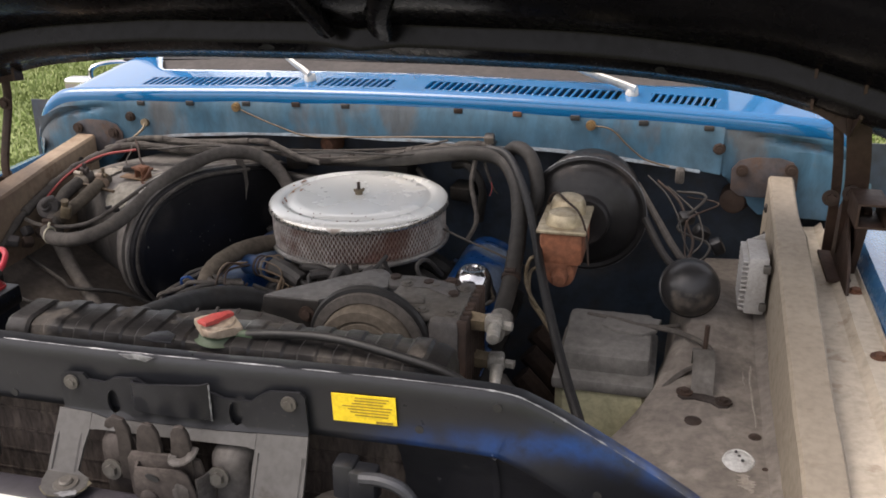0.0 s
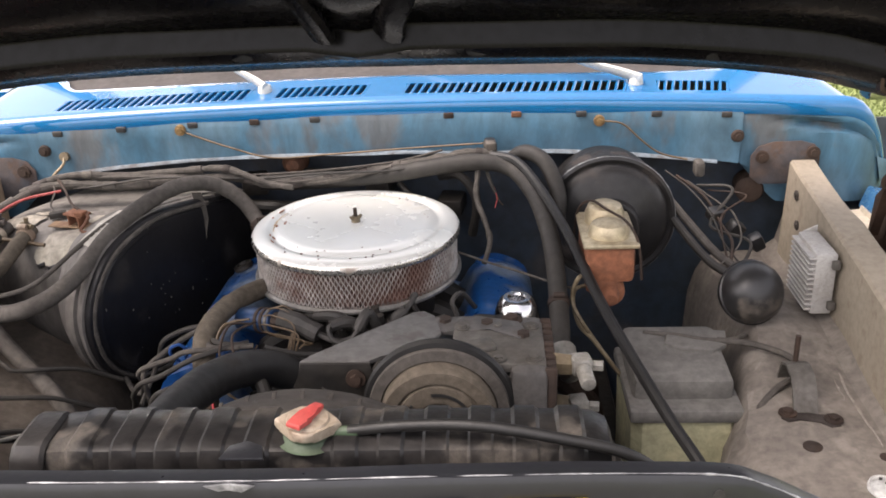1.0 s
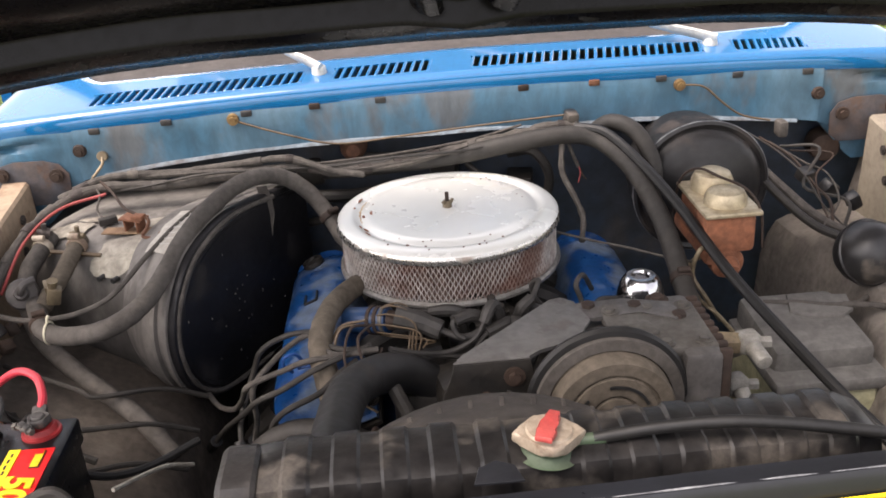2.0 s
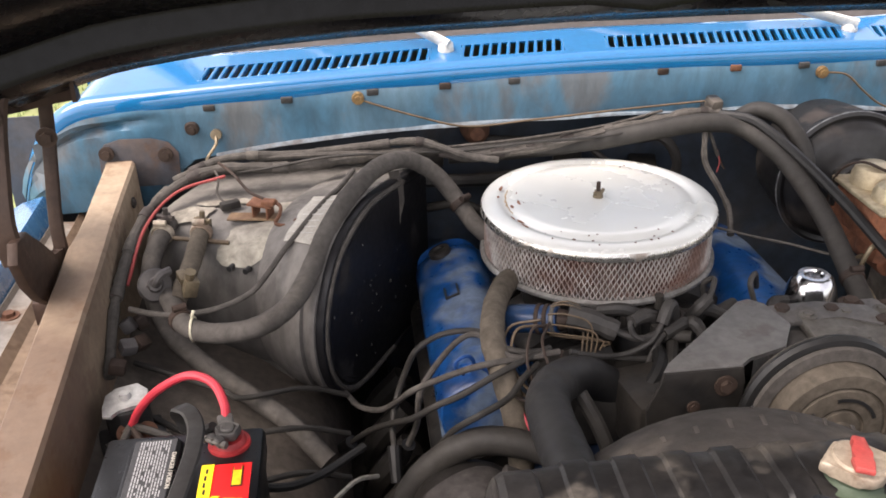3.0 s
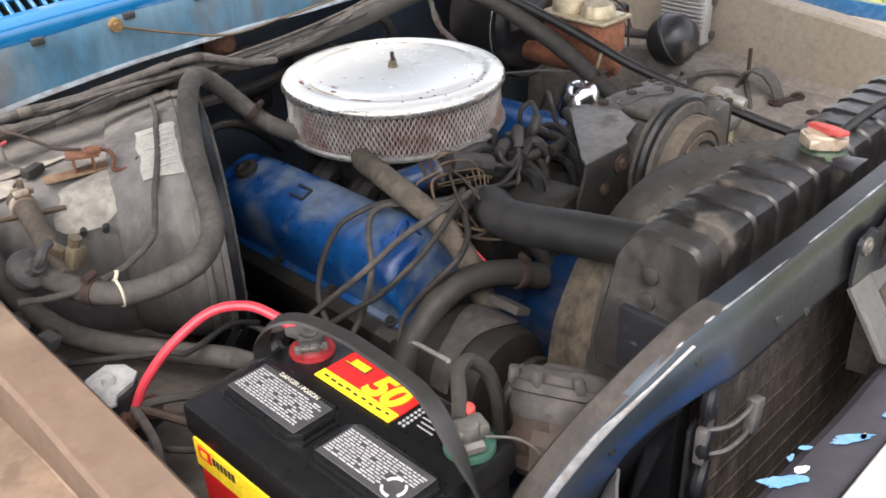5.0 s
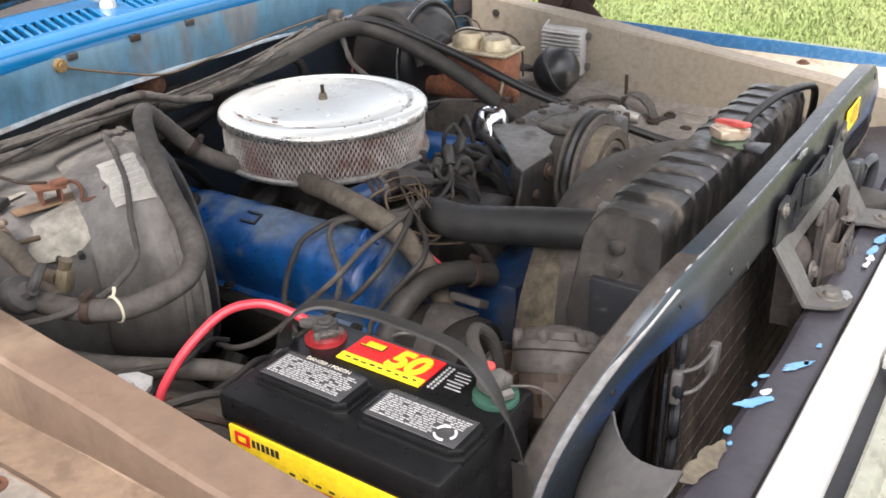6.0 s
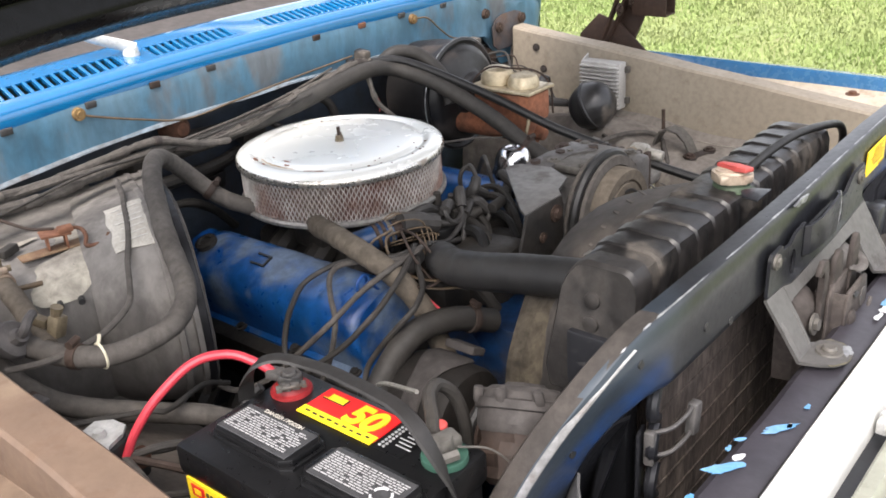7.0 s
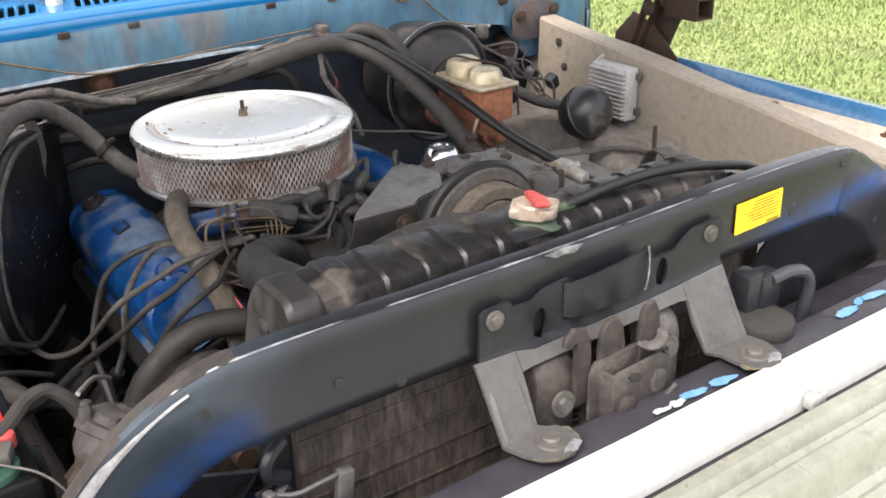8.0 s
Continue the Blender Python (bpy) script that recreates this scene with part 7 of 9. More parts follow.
wire("washer_tube", [(0.55, 0.655, 0.905), (0.60, 0.63, 0.91), (0.645, 0.60, 0.905), (0.65, 0.57, 0.895), (0.61, 0.54, 0.885), (0.575, 0.51, 0.86), (0.55, 0.47, 0.83), (0.52, 0.42, 0.80)], 0.005, rubber_grey, "thin grey tube looping from the washer bottle", "hose", "", 8, 7)
wire("washer_tube", [(0.44, 0.69, 0.90), (0.49, 0.675, 0.903), (0.53, 0.66, 0.903), (0.57, 0.655, 0.905), (0.60, 0.68, 0.90)], 0.004, rubber_grey, "thin tube lying on the washer bottle lid", "hose", "", 8, 6)
sn = thing("brake_valve", "small grey valve block on a bracket bolted to the apron", "valve", (0.64, 0.52, 0.865))
bm = B()
sheet(bm, [[(0.638 + dx, y, z) for y, z in ((0.486, 0.876), (0.502, 0.905), (0.520, 0.922), (0.542, 0.928), (0.562, 0.920), (0.574, 0.895), (0.578, 0.87))] for dx in (-0.017, -0.012, 0.012, 0.017)], 0.004, 0.002, 20)
part("body", bm, grey_steel, sn)
bm = B()
cy(bm, (0.640, 0.56, 0.918), (0.641, 0.562, 0.962), 0.004, n=10)
part("stud", bm, rust_dark, sn)
bm = B()
plate(bm, [(-0.038, -0.010), (-0.028, -0.016), (-0.012, -0.008), (0.012, -0.008), (0.028, -0.016), (0.040, -0.010), (0.042, 0.006), (0.030, 0.014), (0.010, 0.008), (-0.012, 0.010), (-0.030, 0.014), (-0.040, 0.004)], pose(0.641, 0.478, 0.874, 0, 0, -16), 0.005, 0.0015)
bracket = part("strap", bm, latch_brown, sn)
for p in ((0.612, 0.486, 0.868), (0.670, 0.469, 0.868)):
    bm = B()
    bolt(bm, (p[0], p[1], p[2] + 0.011), 0.008)
    part("bolt", bm, rust_dark, sn)
for k, (x, y, r, m) in enumerate(((0.626, 0.417, 0.013, rust_dark), (0.713, 0.39, 0.0115, rust_dark), (0.703, 0.47, 0.007, rust_dark), (0.722, 0.309, 0.006, rust_dark))):
    bm = B()
    lathe(bm, [(0.0, 0.004), (r * 0.6, 0.004), (r, 0.001), (r * 1.1, -0.004)], pose(x, y, 0.872, 0, 0, 0), 18)
    solo("body_plug", bm, m, "round dark plug pressed into the apron", "plug", "plugs in the apron")
white_plug = material("chalky_white_plug", (0.55, 0.55, 0.53), 0.5, 0, (0.36, 0.37, 0.37), 0.6, 30, 90, 0.1, (0.12, 0.10, 0.085), 0.15, 40)
op = thing("drain_plug", "oval chalky white drain plug pressed into the apron", "plug", (0.688, 0.326, 0.87))
bm = B()
k = 28
ring = [(math.cos(2 * math.pi * i / k), math.copysign(abs(math.sin(2 * math.pi * i / k)) ** 1.25, math.sin(2 * math.pi * i / k))) for i in range(k)]
sheet(bm, [[(0.688 + a * r * 0.021, 0.326 + b * r * 0.026, z) for a, b in ring] for r, z in ((1.12, 0.868), (1.06, 0.8735), (0.96, 0.8755), (0.9, 0.874), (0.6, 0.8775), (0.2, 0.879), (0.01, 0.879))], closed=True)
cap = part("cap", bm, white_plug, op)
for dx, dy in ((0.0, 0.002), (0.004, -0.008), (-0.004, 0.012)):
    bm = B()
    cy(bm, (0.688 + dx, 0.326 + dy, 0.878), (0.688 + dx, 0.326 + dy, 0.8800), 0.0022, n=10)
    part("hole", bm, ink, cap)


def spill(x0, y0, x1, y1, w, seed):
    """Ragged pale dribble dried on the apron."""
    b = B()
    rows = []
    for i in range(15):
        f = i / 14
        x, y = x0 + (x1 - x0) * f + 0.004 * noise.noise((f * 5, seed, 0)), y0 + (y1 - y0) * f
        ww = w * (0.35 + 0.9 * abs(noise.noise((f * 7, seed, 3)))) * math.sin(math.pi * min(1.0, f * 0.94 + 0.05)) ** 0.5
        hump = 0.05 * math.exp(-((y - 0.75) / 0.16) ** 2)
        q = (x - 0.66) / 0.065
        z = 0.868 + hump + (0.004 - 0.5 * hump) * q + 0.0045
        rows.append([(x - ww, y, z), (x, y, z + 0.0006), (x + ww, y, z)])
    sheet(b, rows, 0.001)
    return b


dried = material("dried_pale_spill", (0.30, 0.275, 0.24), 0.8, 0, (0.23, 0.20, 0.165), 0.7, 40, 120, 0.1)
for x0, y0, x1, y1, w, sd in ((0.713, 0.66, 0.715, 0.41, 0.0045, 2), (0.705, 0.60, 0.702, 0.52, 0.003, 5), (0.692, 0.292, 0.700, 0.25, 0.016, 8)):
    solo("dried_spill", spill(x0, y0, x1, y1, w, sd), dried, "pale dribble dried onto the dusty apron", "stain", "dribbles on the apron")


# ---- oil filler cap ----
oc = thing("oil_filler_cap", "shiny chrome breather cap on the valve cover", "oil cap", (0.236, 0.66, 0.93))
bm = B()
lathe(bm, [(0.0, -0.010), (0.011, -0.010), (0.012, 0.002), (0.014, 0.0045), (0.020, 0.0045), (0.0245, 0.001), (0.029, -0.008), (0.032, -0.018), (0.034, -0.030), (0.0375, -0.040), (0.0395, -0.045), (0.0395, -0.052), (0.036, -0.056)], Matrix.Translation((0.236, 0.657, 0.979)) @ Matrix.Diagonal((1.06, 1.06, 1.0, 1.0)), 48)
part("cap", bm, chrome, oc)
bm = B()
cy(bm, (0.236, 0.662, 0.905), (0.236, 0.662, 0.93), 0.026, n=24)
part("neck", bm, engine_blue, oc)
wire("breather_hose", [(0.20, 0.655, 0.945), (0.17, 0.635, 0.955), (0.155, 0.60, 0.945), (0.16, 0.57, 0.915)], 0.008, rubber, "black breather hose from the filler cap", "hose", "", 10, 6)

# ---- compressor ----
comp = thing("compressor", "dusty belt-driven air conditioning compressor with grooved pulley", "compressor", (0.17, 0.46, 0.80))
bm = B()
bx(bm, (0.185, 0.475, 0.92), (0.17, 0.13, 0.14), (0, 0, 0), 0.012)
bx(bm, (0.245, 0.475, 0.93), (0.05, 0.16, 0.15), (0, 0, 0), 0.010)
part("housing", bm, bracket_grey, comp, "grimy cast housing")
bm = B()
bx(bm, (0.205, 0.470, 1.000), (0.125, 0.115, 0.014), (0, 0, 0), 0.003)
for px in (0.155, 0.205, 0.252):
    for py in (0.425, 0.515):
        bolt(bm, (px, py, 1.006), 0.007)
bx(bm, (0.175, 0.455, 1.009), (0.05, 0.03, 0.010), (0, 0, 18), 0.003)
part("head_plate", bm, grey_steel, comp, "bolted head plate caked in dust")
for k in range(9):
    bm = B()
    bx(bm, (0.273, 0.405 + 0.017 * k, 0.93), (0.016, 0.010, 0.15), (0, 0, 0), 0.003)
    part("head_fin", bm, rust_dark, comp, "rust-brown head fin")
pm = pose(0.126, 0.412, 0.950, 90, 0, 0)
bm = B()
lathe(bm, [(0.0, -0.01), (0.088, -0.01), (0.092, -0.006), (0.093, 0.0), (0.084, 0.008), (0.084, 0.012), (0.093, 0.020), (0.092, 0.026), (0.078, 0.027), (0.076, 0.020)], pm, 64)
pulley = part("pulley", bm, rubber_grey, comp, "dusty dark drive pulley")
bm = B()
lathe(bm, [(0.076, 0.022), (0.0755, 0.046), (0.073, 0.0495), (0.058, 0.050), (0.0565, 0.047), (0.054, 0.047), (0.0525, 0.050), (0.030, 0.051), (0.0285, 0.048), (0.026, 0.048), (0.0245, 0.051), (0.014, 0.053), (0.012, 0.057), (0.0, 0.058)], pm, 64)
clutch = part("clutch_plate", bm, duct_brown, pulley, "dusty tan clutch plate with ring grooves")
for a0 in (20, 140, 260):
    bm = B()
    sheet(bm, [[pm @ Vector((r * math.cos(radians(a0 + 80 * i / 10)), r * math.sin(radians(a0 + 80 * i / 10)), 0.0515)) for i in range(11)] for r in (0.0405, 0.0445)], 0.001)
    part("groove", bm, ink, clutch)
bm = B()
tube(bm, [(0.218, 0.402, 0.95)] + [(0.126 + 0.0935 * math.cos(radians(a)), 0.402, 0.950 + 0.0935 * math.sin(radians(a))) for a in range(0, 181, 15)] + [(0.03, 0.38, 0.90), (0.04, 0.37, 0.80), (0.06, 0.37, 0.70)], 0.008, 8, 3)
part("belt", bm, rubber_clean, pulley, "black drive belt")
br = thing("compressor_bracket", "dark grey folded steel bracket bolted beside the compressor", "bracket", (0.06, 0.46, 0.90))
bm = B()
plate(bm, [(-0.061, 0.424), (0.034, 0.424), (0.047, 0.438), (0.098, 0.452), (0.126, 0.500), (0.114, 0.552), (0.098, 0.566), (0.082, 0.562), (-0.050, 0.440)], pose(0, 0, 0.997, 0.6, 0, 0), 0.005, 0.0015)
part("top_plate", bm, dusty_plate, br, "dust-paled folded top plate")
bm = B()
plate(bm, [(-0.061, 1.004), (-0.063, 0.985), (-0.078, 0.955), (-0.074, 0.90), (-0.05, 0.885), (0.02, 0.885), (0.036, 0.93), (0.038, 0.985), (0.034, 1.004)], Matrix.Translation((0, 0.426, 0)) @ XZ, 0.005, 0.0015)
part("front_plate", bm, engine_dark, br, "oily dark front plate")
for x, z in ((0.014, 0.982), (-0.022, 0.955), (-0.055, 0.925)):
    bm = B()
    bolt(bm, (x, 0.421, z), 0.0085 if x > 0 else 0.005, (0, -1, 0))
    part("bolt", bm, rust_dark, br)
bm = B()
plate(bm, [(0.0, 0.0), (0.05, -0.012), (0.11, -0.006), (0.15, -0.03), (0.165, -0.02), (0.15, 0.012), (0.09, 0.03), (0.03, 0.028)], pose(0.085, 0.52, 0.998, 5, -3, -4), 0.006, 0.0015)
part("strut", bm, bracket_grey, br)
for x, y in ((0.13, 0.535), (0.19, 0.525), (0.24, 0.49), (0.225, 0.54)):
    bm = B()
    bolt(bm, (x, y, 1.003), 0.010)
    part("bolt", bm, rust_dark, br)
bm = B()
bx(bm, (0.215, 0.505, 1.000), (0.045, 0.028, 0.012), (4, 0, 15), 0.003)
part("lug", bm, grey_steel, br)
for k, (y, z) in enumerate(((0.45, 0.985), (0.475, 0.905))):
    f = thing("hose_fitting", "oxidised pale metal hose fitting on the compressor", "fitting", (0.28, y, z), "fittings on the compressor")
    bm = B()
    cy(bm, (0.278, y, z), (0.305, y - 0.004, z), 0.017, 0.015, n=6, bev=0.002)
    part("nut", bm, brass, f)
    bm = B()
    bx(bm, (0.315, y - 0.006, z + 0.002), (0.028, 0.026, 0.026), (0, 0, 10), 0.005)
    cy(bm, (0.318, y - 0.018, z), (0.322, y - 0.05, z - 0.004 - 0.02 * k), 0.011, 0.010, n=14, bev=0.002)
    cy(bm, (0.33, y - 0.006, z), (0.345, y - 0.008, z), 0.008, n=6, bev=0.001)
    part("elbow", bm, white_metal, f)
bm = B()
cy(bm, (0.302, 0.585, 0.932), (0.304, 0.555, 0.92), 0.020, n=20, bev=0.003)
solo("hose_ferrule", bm, white_metal, "bright metal ferrule at the end of the thick hose", "fitting")
wire("suction_pipe", [(0.303, 0.555, 0.92), (0.305, 0.52, 0.925), (0.312, 0.48, 0.955), (0.315, 0.455, 0.98)], 0.012, white_metal, "short metal pipe into the compressor", "pipe", "", 10, 6)
wire("discharge_hose", [(0.325, 0.45, 0.885), (0.35, 0.42, 0.87), (0.37, 0.44, 0.80), (0.36, 0.52, 0.72)], 0.013, rubber, "black hose curling below the compressor", "hose", "", 10, 6)

cap_dusty = material("dust_dulled_tank_end", (0.018, 0.017, 0.017), 0.42, 0, (0.032, 0.029, 0.027), 0.7, 14, 80, 0.2, (0.058, 0.051, 0.045), 0.22, 12, mottle=0.5, spec=0.35)
# ---- radiator ----
rad = thing("radiator", "grimy black radiator with a ribbed top tank", "radiator", (0.01, 0.13, 0.45))
bm = B()
tank = [(0.118, 1.00), (0.118, 1.066), (0.123, 1.078), (0.133, 1.083), (0.186, 1.084), (0.198, 1.079), (0.204, 1.066), (0.204, 1.00)]
rows = []
xs = [-0.285, -0.279, -0.262] + [-0.24 + 0.02 * i for i in range(27)] + [0.300, 0.314, 0.319]
for i, x in enumerate(xs):
    e = {0: 0.75, 1: 0.9, 2: 0.98}.get(min(i, len(xs) - 1 - i), 1.0)
    rows.append([(x, 0.16 + (y - 0.16) * e, 1.0 + (z - 1.0) * e) for y, z in tank])
sheet(bm, rows, 0.0, 0.0012, 14)
for r in (rows[0], rows[-1]):
    bm.faces.new([bm.verts.new(p) for p in r])
bx(bm, (0.015, 0.16, 0.994), (0.62, 0.10, 0.018), (0, 0, 0), 0.004)
top_tank = part("top_tank", bm, tank_plastic, rad, "grimy black plastic top tank")
for i in range(12):
    x = -0.225 + 0.0455 * i
    if abs(x - 0.008) < 0.03:
        continue
    bm = B()
    sheet(bm, [[(x + dx, 0.16 + (y - 0.16) * g, 1.0 + (z - 1.0) * gz) for y, z in tank] for dx, g, gz in ((-0.0150, 0.99, 0.99), (-0.0105, 1.05, 1.030), (0.0105, 1.05, 1.030), (0.0150, 0.99, 0.99))], 0.0, 0.0006, 30)
    part("rib", bm, tank_plastic, top_tank)
bm = B()
bx(bm, (0.015, 0.155, 0.715), (0.60, 0.045, 0.56), (0, 0, 0), 0.004)
part("core", bm, core_mat, rad, "dirty finned radiator core")
for i in range(30):
    bm = B()
    bx(bm, (-0.27 + 0.0197 * i, 0.131, 0.715), (0.0035, 0.004, 0.54))
    part("core_tube", bm, core_mat, rad)
for s, x in ((-1, -0.30), (1, 0.33)):
    bm = B()
    bx(bm, (x, 0.155, 0.715), (0.025, 0.08, 0.58), (0, 0, 0), 0.004)
    part("side_bracket", bm, black_paint, rad)
bm = B()
rows = []
for x, g in ((-0.262, 0.98), (-0.266, 1.02), (-0.292, 1.02), (-0.298, 0.975)):
    rows.append([(x - 0.018 * (1.06 - z) / 0.16, 0.165 + (y - 0.165) * g, 1.0 + (z - 1.0) * g) for y, z in ((0.118, 0.925), (0.114, 1.02), (0.115, 1.064), (0.118, 1.074), (0.125, 1.0825), (0.133, 1.0850), (0.180, 1.0850), (0.192, 1.080), (0.203, 1.066), (0.210, 1.050), (0.214, 1.02), (0.224, 0.95), (0.217, 0.925))])
sheet(bm, rows, 0.0, 0.001, 12, closed=True)
bm.faces.new([bm.verts.new(p) for p in rows[-1]])
bm.faces.new([bm.verts.new(p) for p in rows[0]])
end = part("end_cap", bm, cap_dusty, rad, "moulded tank end with two plugs", 32)
for z in (1.044, 1.016):
    bm = B()
    xx = -0.2975 - 0.018 * (1.06 - z) / 0.16
    cy(bm, (xx + 0.002, 0.168, z), (xx - 0.004, 0.168, z), 0.010, n=18, bev=0.002)
    part("plug", bm, cap_dusty, end)
capm = pose(0.008, 0.146, 1.089, 0, 4, 0) @ Matrix.Scale(0.87, 4)
bm = B()
lathe(bm, [(0.036, -0.012), (0.030, -0.010), (0.026, -0.005), (0.026, 0.0)], capm, 32)
part("filler_neck", bm, green_stain, rad, "filler neck stained green by coolant")
cap2 = None
bm = B()
prof = []
for i in range(48):
    a = 2 * math.pi * i / 48
    prof.append(((0.030 + 0.0015 * math.cos(4 * a) + 0.008 * max(0, math.cos(2 * a)) ** 8) * math.cos(a), (0.030 + 0.0015 * math.cos(4 * a)) * math.sin(a)))
plate(bm, prof, capm @ Matrix.Translation((0, 0, 0.0)), 0.013, 0.003)
lathe(bm, [(0.026, 0.012), (0.024, 0.016), (0.010, 0.017), (0.0, 0.017)], capm, 32)
cap2 = part("radiator_cap", bm, galvanised, rad, "worn metal pressure cap")
bm = B()
plate(bm, [(-0.009, -0.032), (0.009, -0.032), (0.011, -0.016), (0.007, -0.003), (0.008, 0.016), (0.006, 0.026), (-0.006, 0.026), (-0.008, 0.016), (-0.007, -0.003), (-0.011, -0.016)], capm @ pose(0, 0, 0.016, -4, 0, -22), 0.008, 0.0025)
part("lever", bm, red_plastic, cap2, "faded red safety lever")
bm = B()
cy(bm, (0.026, 0.146, 1.085), (0.060, 0.143, 1.089), 0.006, n=12)
part("overflow_nipple", bm, green_stain, rad)
wire("overflow_hose", [(0.050, 0.144, 1.088), (0.11, 0.138, 1.098), (0.18, 0.128, 1.104), (0.26, 0.118, 1.096), (0.33, 0.115, 1.078), (0.37, 0.12, 1.04), (0.39, 0.13, 0.98)], 0.0060, rubber_clean, "black rubber overflow hose lying along the radiator", "hose", "", 18, 9)
sh = thing("fan_shroud", "dust-coated black plastic fan shroud with raised lettering", "fan shroud", (-0.03, 0.25, 0.60))
bm = B()
rows = []
for k in range(33):
    a = radians(-25 + 230 * k / 32)
    row = []
    for y, r in ((0.185, 0.258), (0.195, 0.261), (0.225, 0.258), (0.255, 0.250), (0.28, 0.242), (0.305, 0.231), (0.322, 0.220), (0.330, 0.212), (0.332, 0.206)):
        sq = 1.0 + 0.06 * max(0.0, 1 - (y - 0.185) / 0.1) * abs(math.sin(2 * a))
        row.append((-0.03 + r * sq * math.cos(a), y, 0.808 + r * min(sq, 1.02) * math.sin(a)))
    rows.append(row)
sheet(bm, rows, 0.004, 0.002, 8)
shell = part("shell", bm, shroud_mat, sh)
for k in range(9):
    a = radians(118 - 7.5 * k)
    bm = B()
    bx(bm, (-0.03 + 0.2515 * math.cos(a), 0.255, 0.808 + 0.2505 * math.sin(a)), (0.005, 0.018, 0.0014), (17, 90 - math.degrees(a), 0), 0.0005)
    part("raised_letter_bar", bm, shroud_mat, shell)
bm = B()
rows = []
for k in range(19):
    a = radians(131 + 88 * k / 18)
    rows.append([(-0.03 + r * math.cos(a), y, 0.808 + r * math.sin(a)) for y, r in ((0.20, 0.232), (0.222, 0.246), (0.255, 0.250), (0.285, 0.246), (0.302, 0.240), (0.312, 0.245), (0.320, 0.243), (0.320, 0.232))])
sheet(bm, rows, 0.004, 0.005, 14)
part("side_lip", bm, shroud_tan, sh, "tan dirt-caked outer lip of the shroud")
fan = thing("cooling_fan", "dark cooling fan inside the shroud", "fan", (-0.03, 0.30, 0.82))
bm = B()
cy(bm, (-0.03, 0.27, 0.82), (-0.03, 0.40, 0.82), 0.06, n=28, bev=0.006)
part("hub", bm, engine_dark, fan)
for k in range(6):
    bm = B()
    a = radians(60 * k + 15)
    c, s = math.cos(a), math.sin(a)
    sheet(bm, [[(-0.03 + r * c - w * s, 0.29 + w * 0.6, 0.82 + r * s + w * c) for r in (0.05, 0.12, 0.215)] for w in (-0.035, 0.0, 0.035)], 0.003)
    part("blade", bm, engine_dark, fan)
uh = thing("radiator_hose", "thick dusty black upper radiator hose", "hose", (-0.2, 0.35, 0.95))
bm = B()
tube(bm, [(-0.060, 0.555, 0.870), (-0.092, 0.548, 0.905), (-0.130, 0.528, 0.936), (-0.166, 0.492, 0.954), (-0.190, 0.445, 0.966), (-0.199, 0.39, 0.979), (-0.202, 0.34, 0.991), (-0.204, 0.28, 1.003), (-0.206, 0.23, 1.011), (-0.208, 0.195, 1.013)], 0.0265, 18, 7, 0.03)
part("hose", bm, material("smooth_black_hose", (0.012, 0.012, 0.0125), 0.5, 0, (0.024, 0.023, 0.022), 0.6, 9, 70, 0.08, (0.050, 0.045, 0.040), 0.10, 10, spec=0.4), uh)
bm = B()
cy(bm, (-0.2055, 0.232, 1.0105), (-0.2065, 0.219, 1.0115), 0.031, n=24, bev=0.002)
bx(bm, (-0.2055, 0.226, 1.044), (0.018, 0.014, 0.012), (0, 0, 0), 0.002)
part("clamp", bm, grey_steel, uh)
wire("bypass_hose", [(-0.15, 0.53, 0.95), (-0.14, 0.50, 0.935), (-0.12, 0.47, 0.90), (-0.105, 0.45, 0.86)], 0.010, rubber, "small black bypass hose", "hose", "", 10, 6)
lh = wire("lower_hose", [(-0.14, 0.43, 0.865), (-0.20, 0.450, 0.890), (-0.254, 0.464, 0.897), (-0.290, 0.470, 0.886), (-0.320, 0.474, 0.863), (-0.347, 0.476, 0.832), (-0.365, 0.472, 0.79), (-0.375, 0.45, 0.70)], 0.0180, rubber, "dusty black hose curving down beside the alternator", "hose", "", 14, 7, 0.05)
clamp(lh, (-0.175, 0.442, 0.880), (-0.20, 0.450, 0.890), 0.0205, rust_dark)

# ---- alternator and canister at the front ----
# Near-black alloy carries the shade cast by hood and shroud in its colour.
shaded_alloy = material("shade_blackened_alloy", (0.011, 0.010, 0.009), 0.6, 0.1, (0.024, 0.020, 0.017), 0.7, 14, 60, 0.4, spec=0.25)
al = thing("alternator", "dusty alternator with a tan belt guard below the hose", "alternator", (-0.27, 0.40, 0.68))
bm = B()
cy(bm, (-0.285, 0.47, 0.80), (-0.285, 0.36, 0.80), 0.072, n=36, bev=0.012)
part("housing", bm, shaded_alloy, al, "alloy housing, blackened in colour for the shade around it")
bm = B()
lathe(bm, [(0.0, 0.03), (0.014, 0.03), (0.016, 0.012), (0.040, 0.012), (0.042, 0.008), (0.034, 0.002), (0.042, -0.006), (0.040, -0.010), (0.0, -0.012)], pose(-0.285, 0.335, 0.80, 90, 0, 0), 36)
part("pulley", bm, rust_dark, al)
bm = B()
rows = []
for k in range(13):
    a = radians(52 + 120 * k / 12)
    w = 0.016 + 0.016 * math.exp(-((k - 2) / 3) ** 2)
    rows.append([(-0.285 + r * math.cos(a), 0.415 + dy, 0.80 + r * math.sin(a)) for dy, r in ((-w, 0.075), (-w * 0.8, 0.078), (w * 0.8, 0.078), (w, 0.075))])
sheet(bm, rows, 0.004, 0.002, 20)
bx(bm, (-0.232, 0.41, 0.872), (0.03, 0.05, 0.012), (0, 30, 0), 0.003)
part("guard", bm, canister_grey, al, "tan dusty strap over the housing")
bm = B()
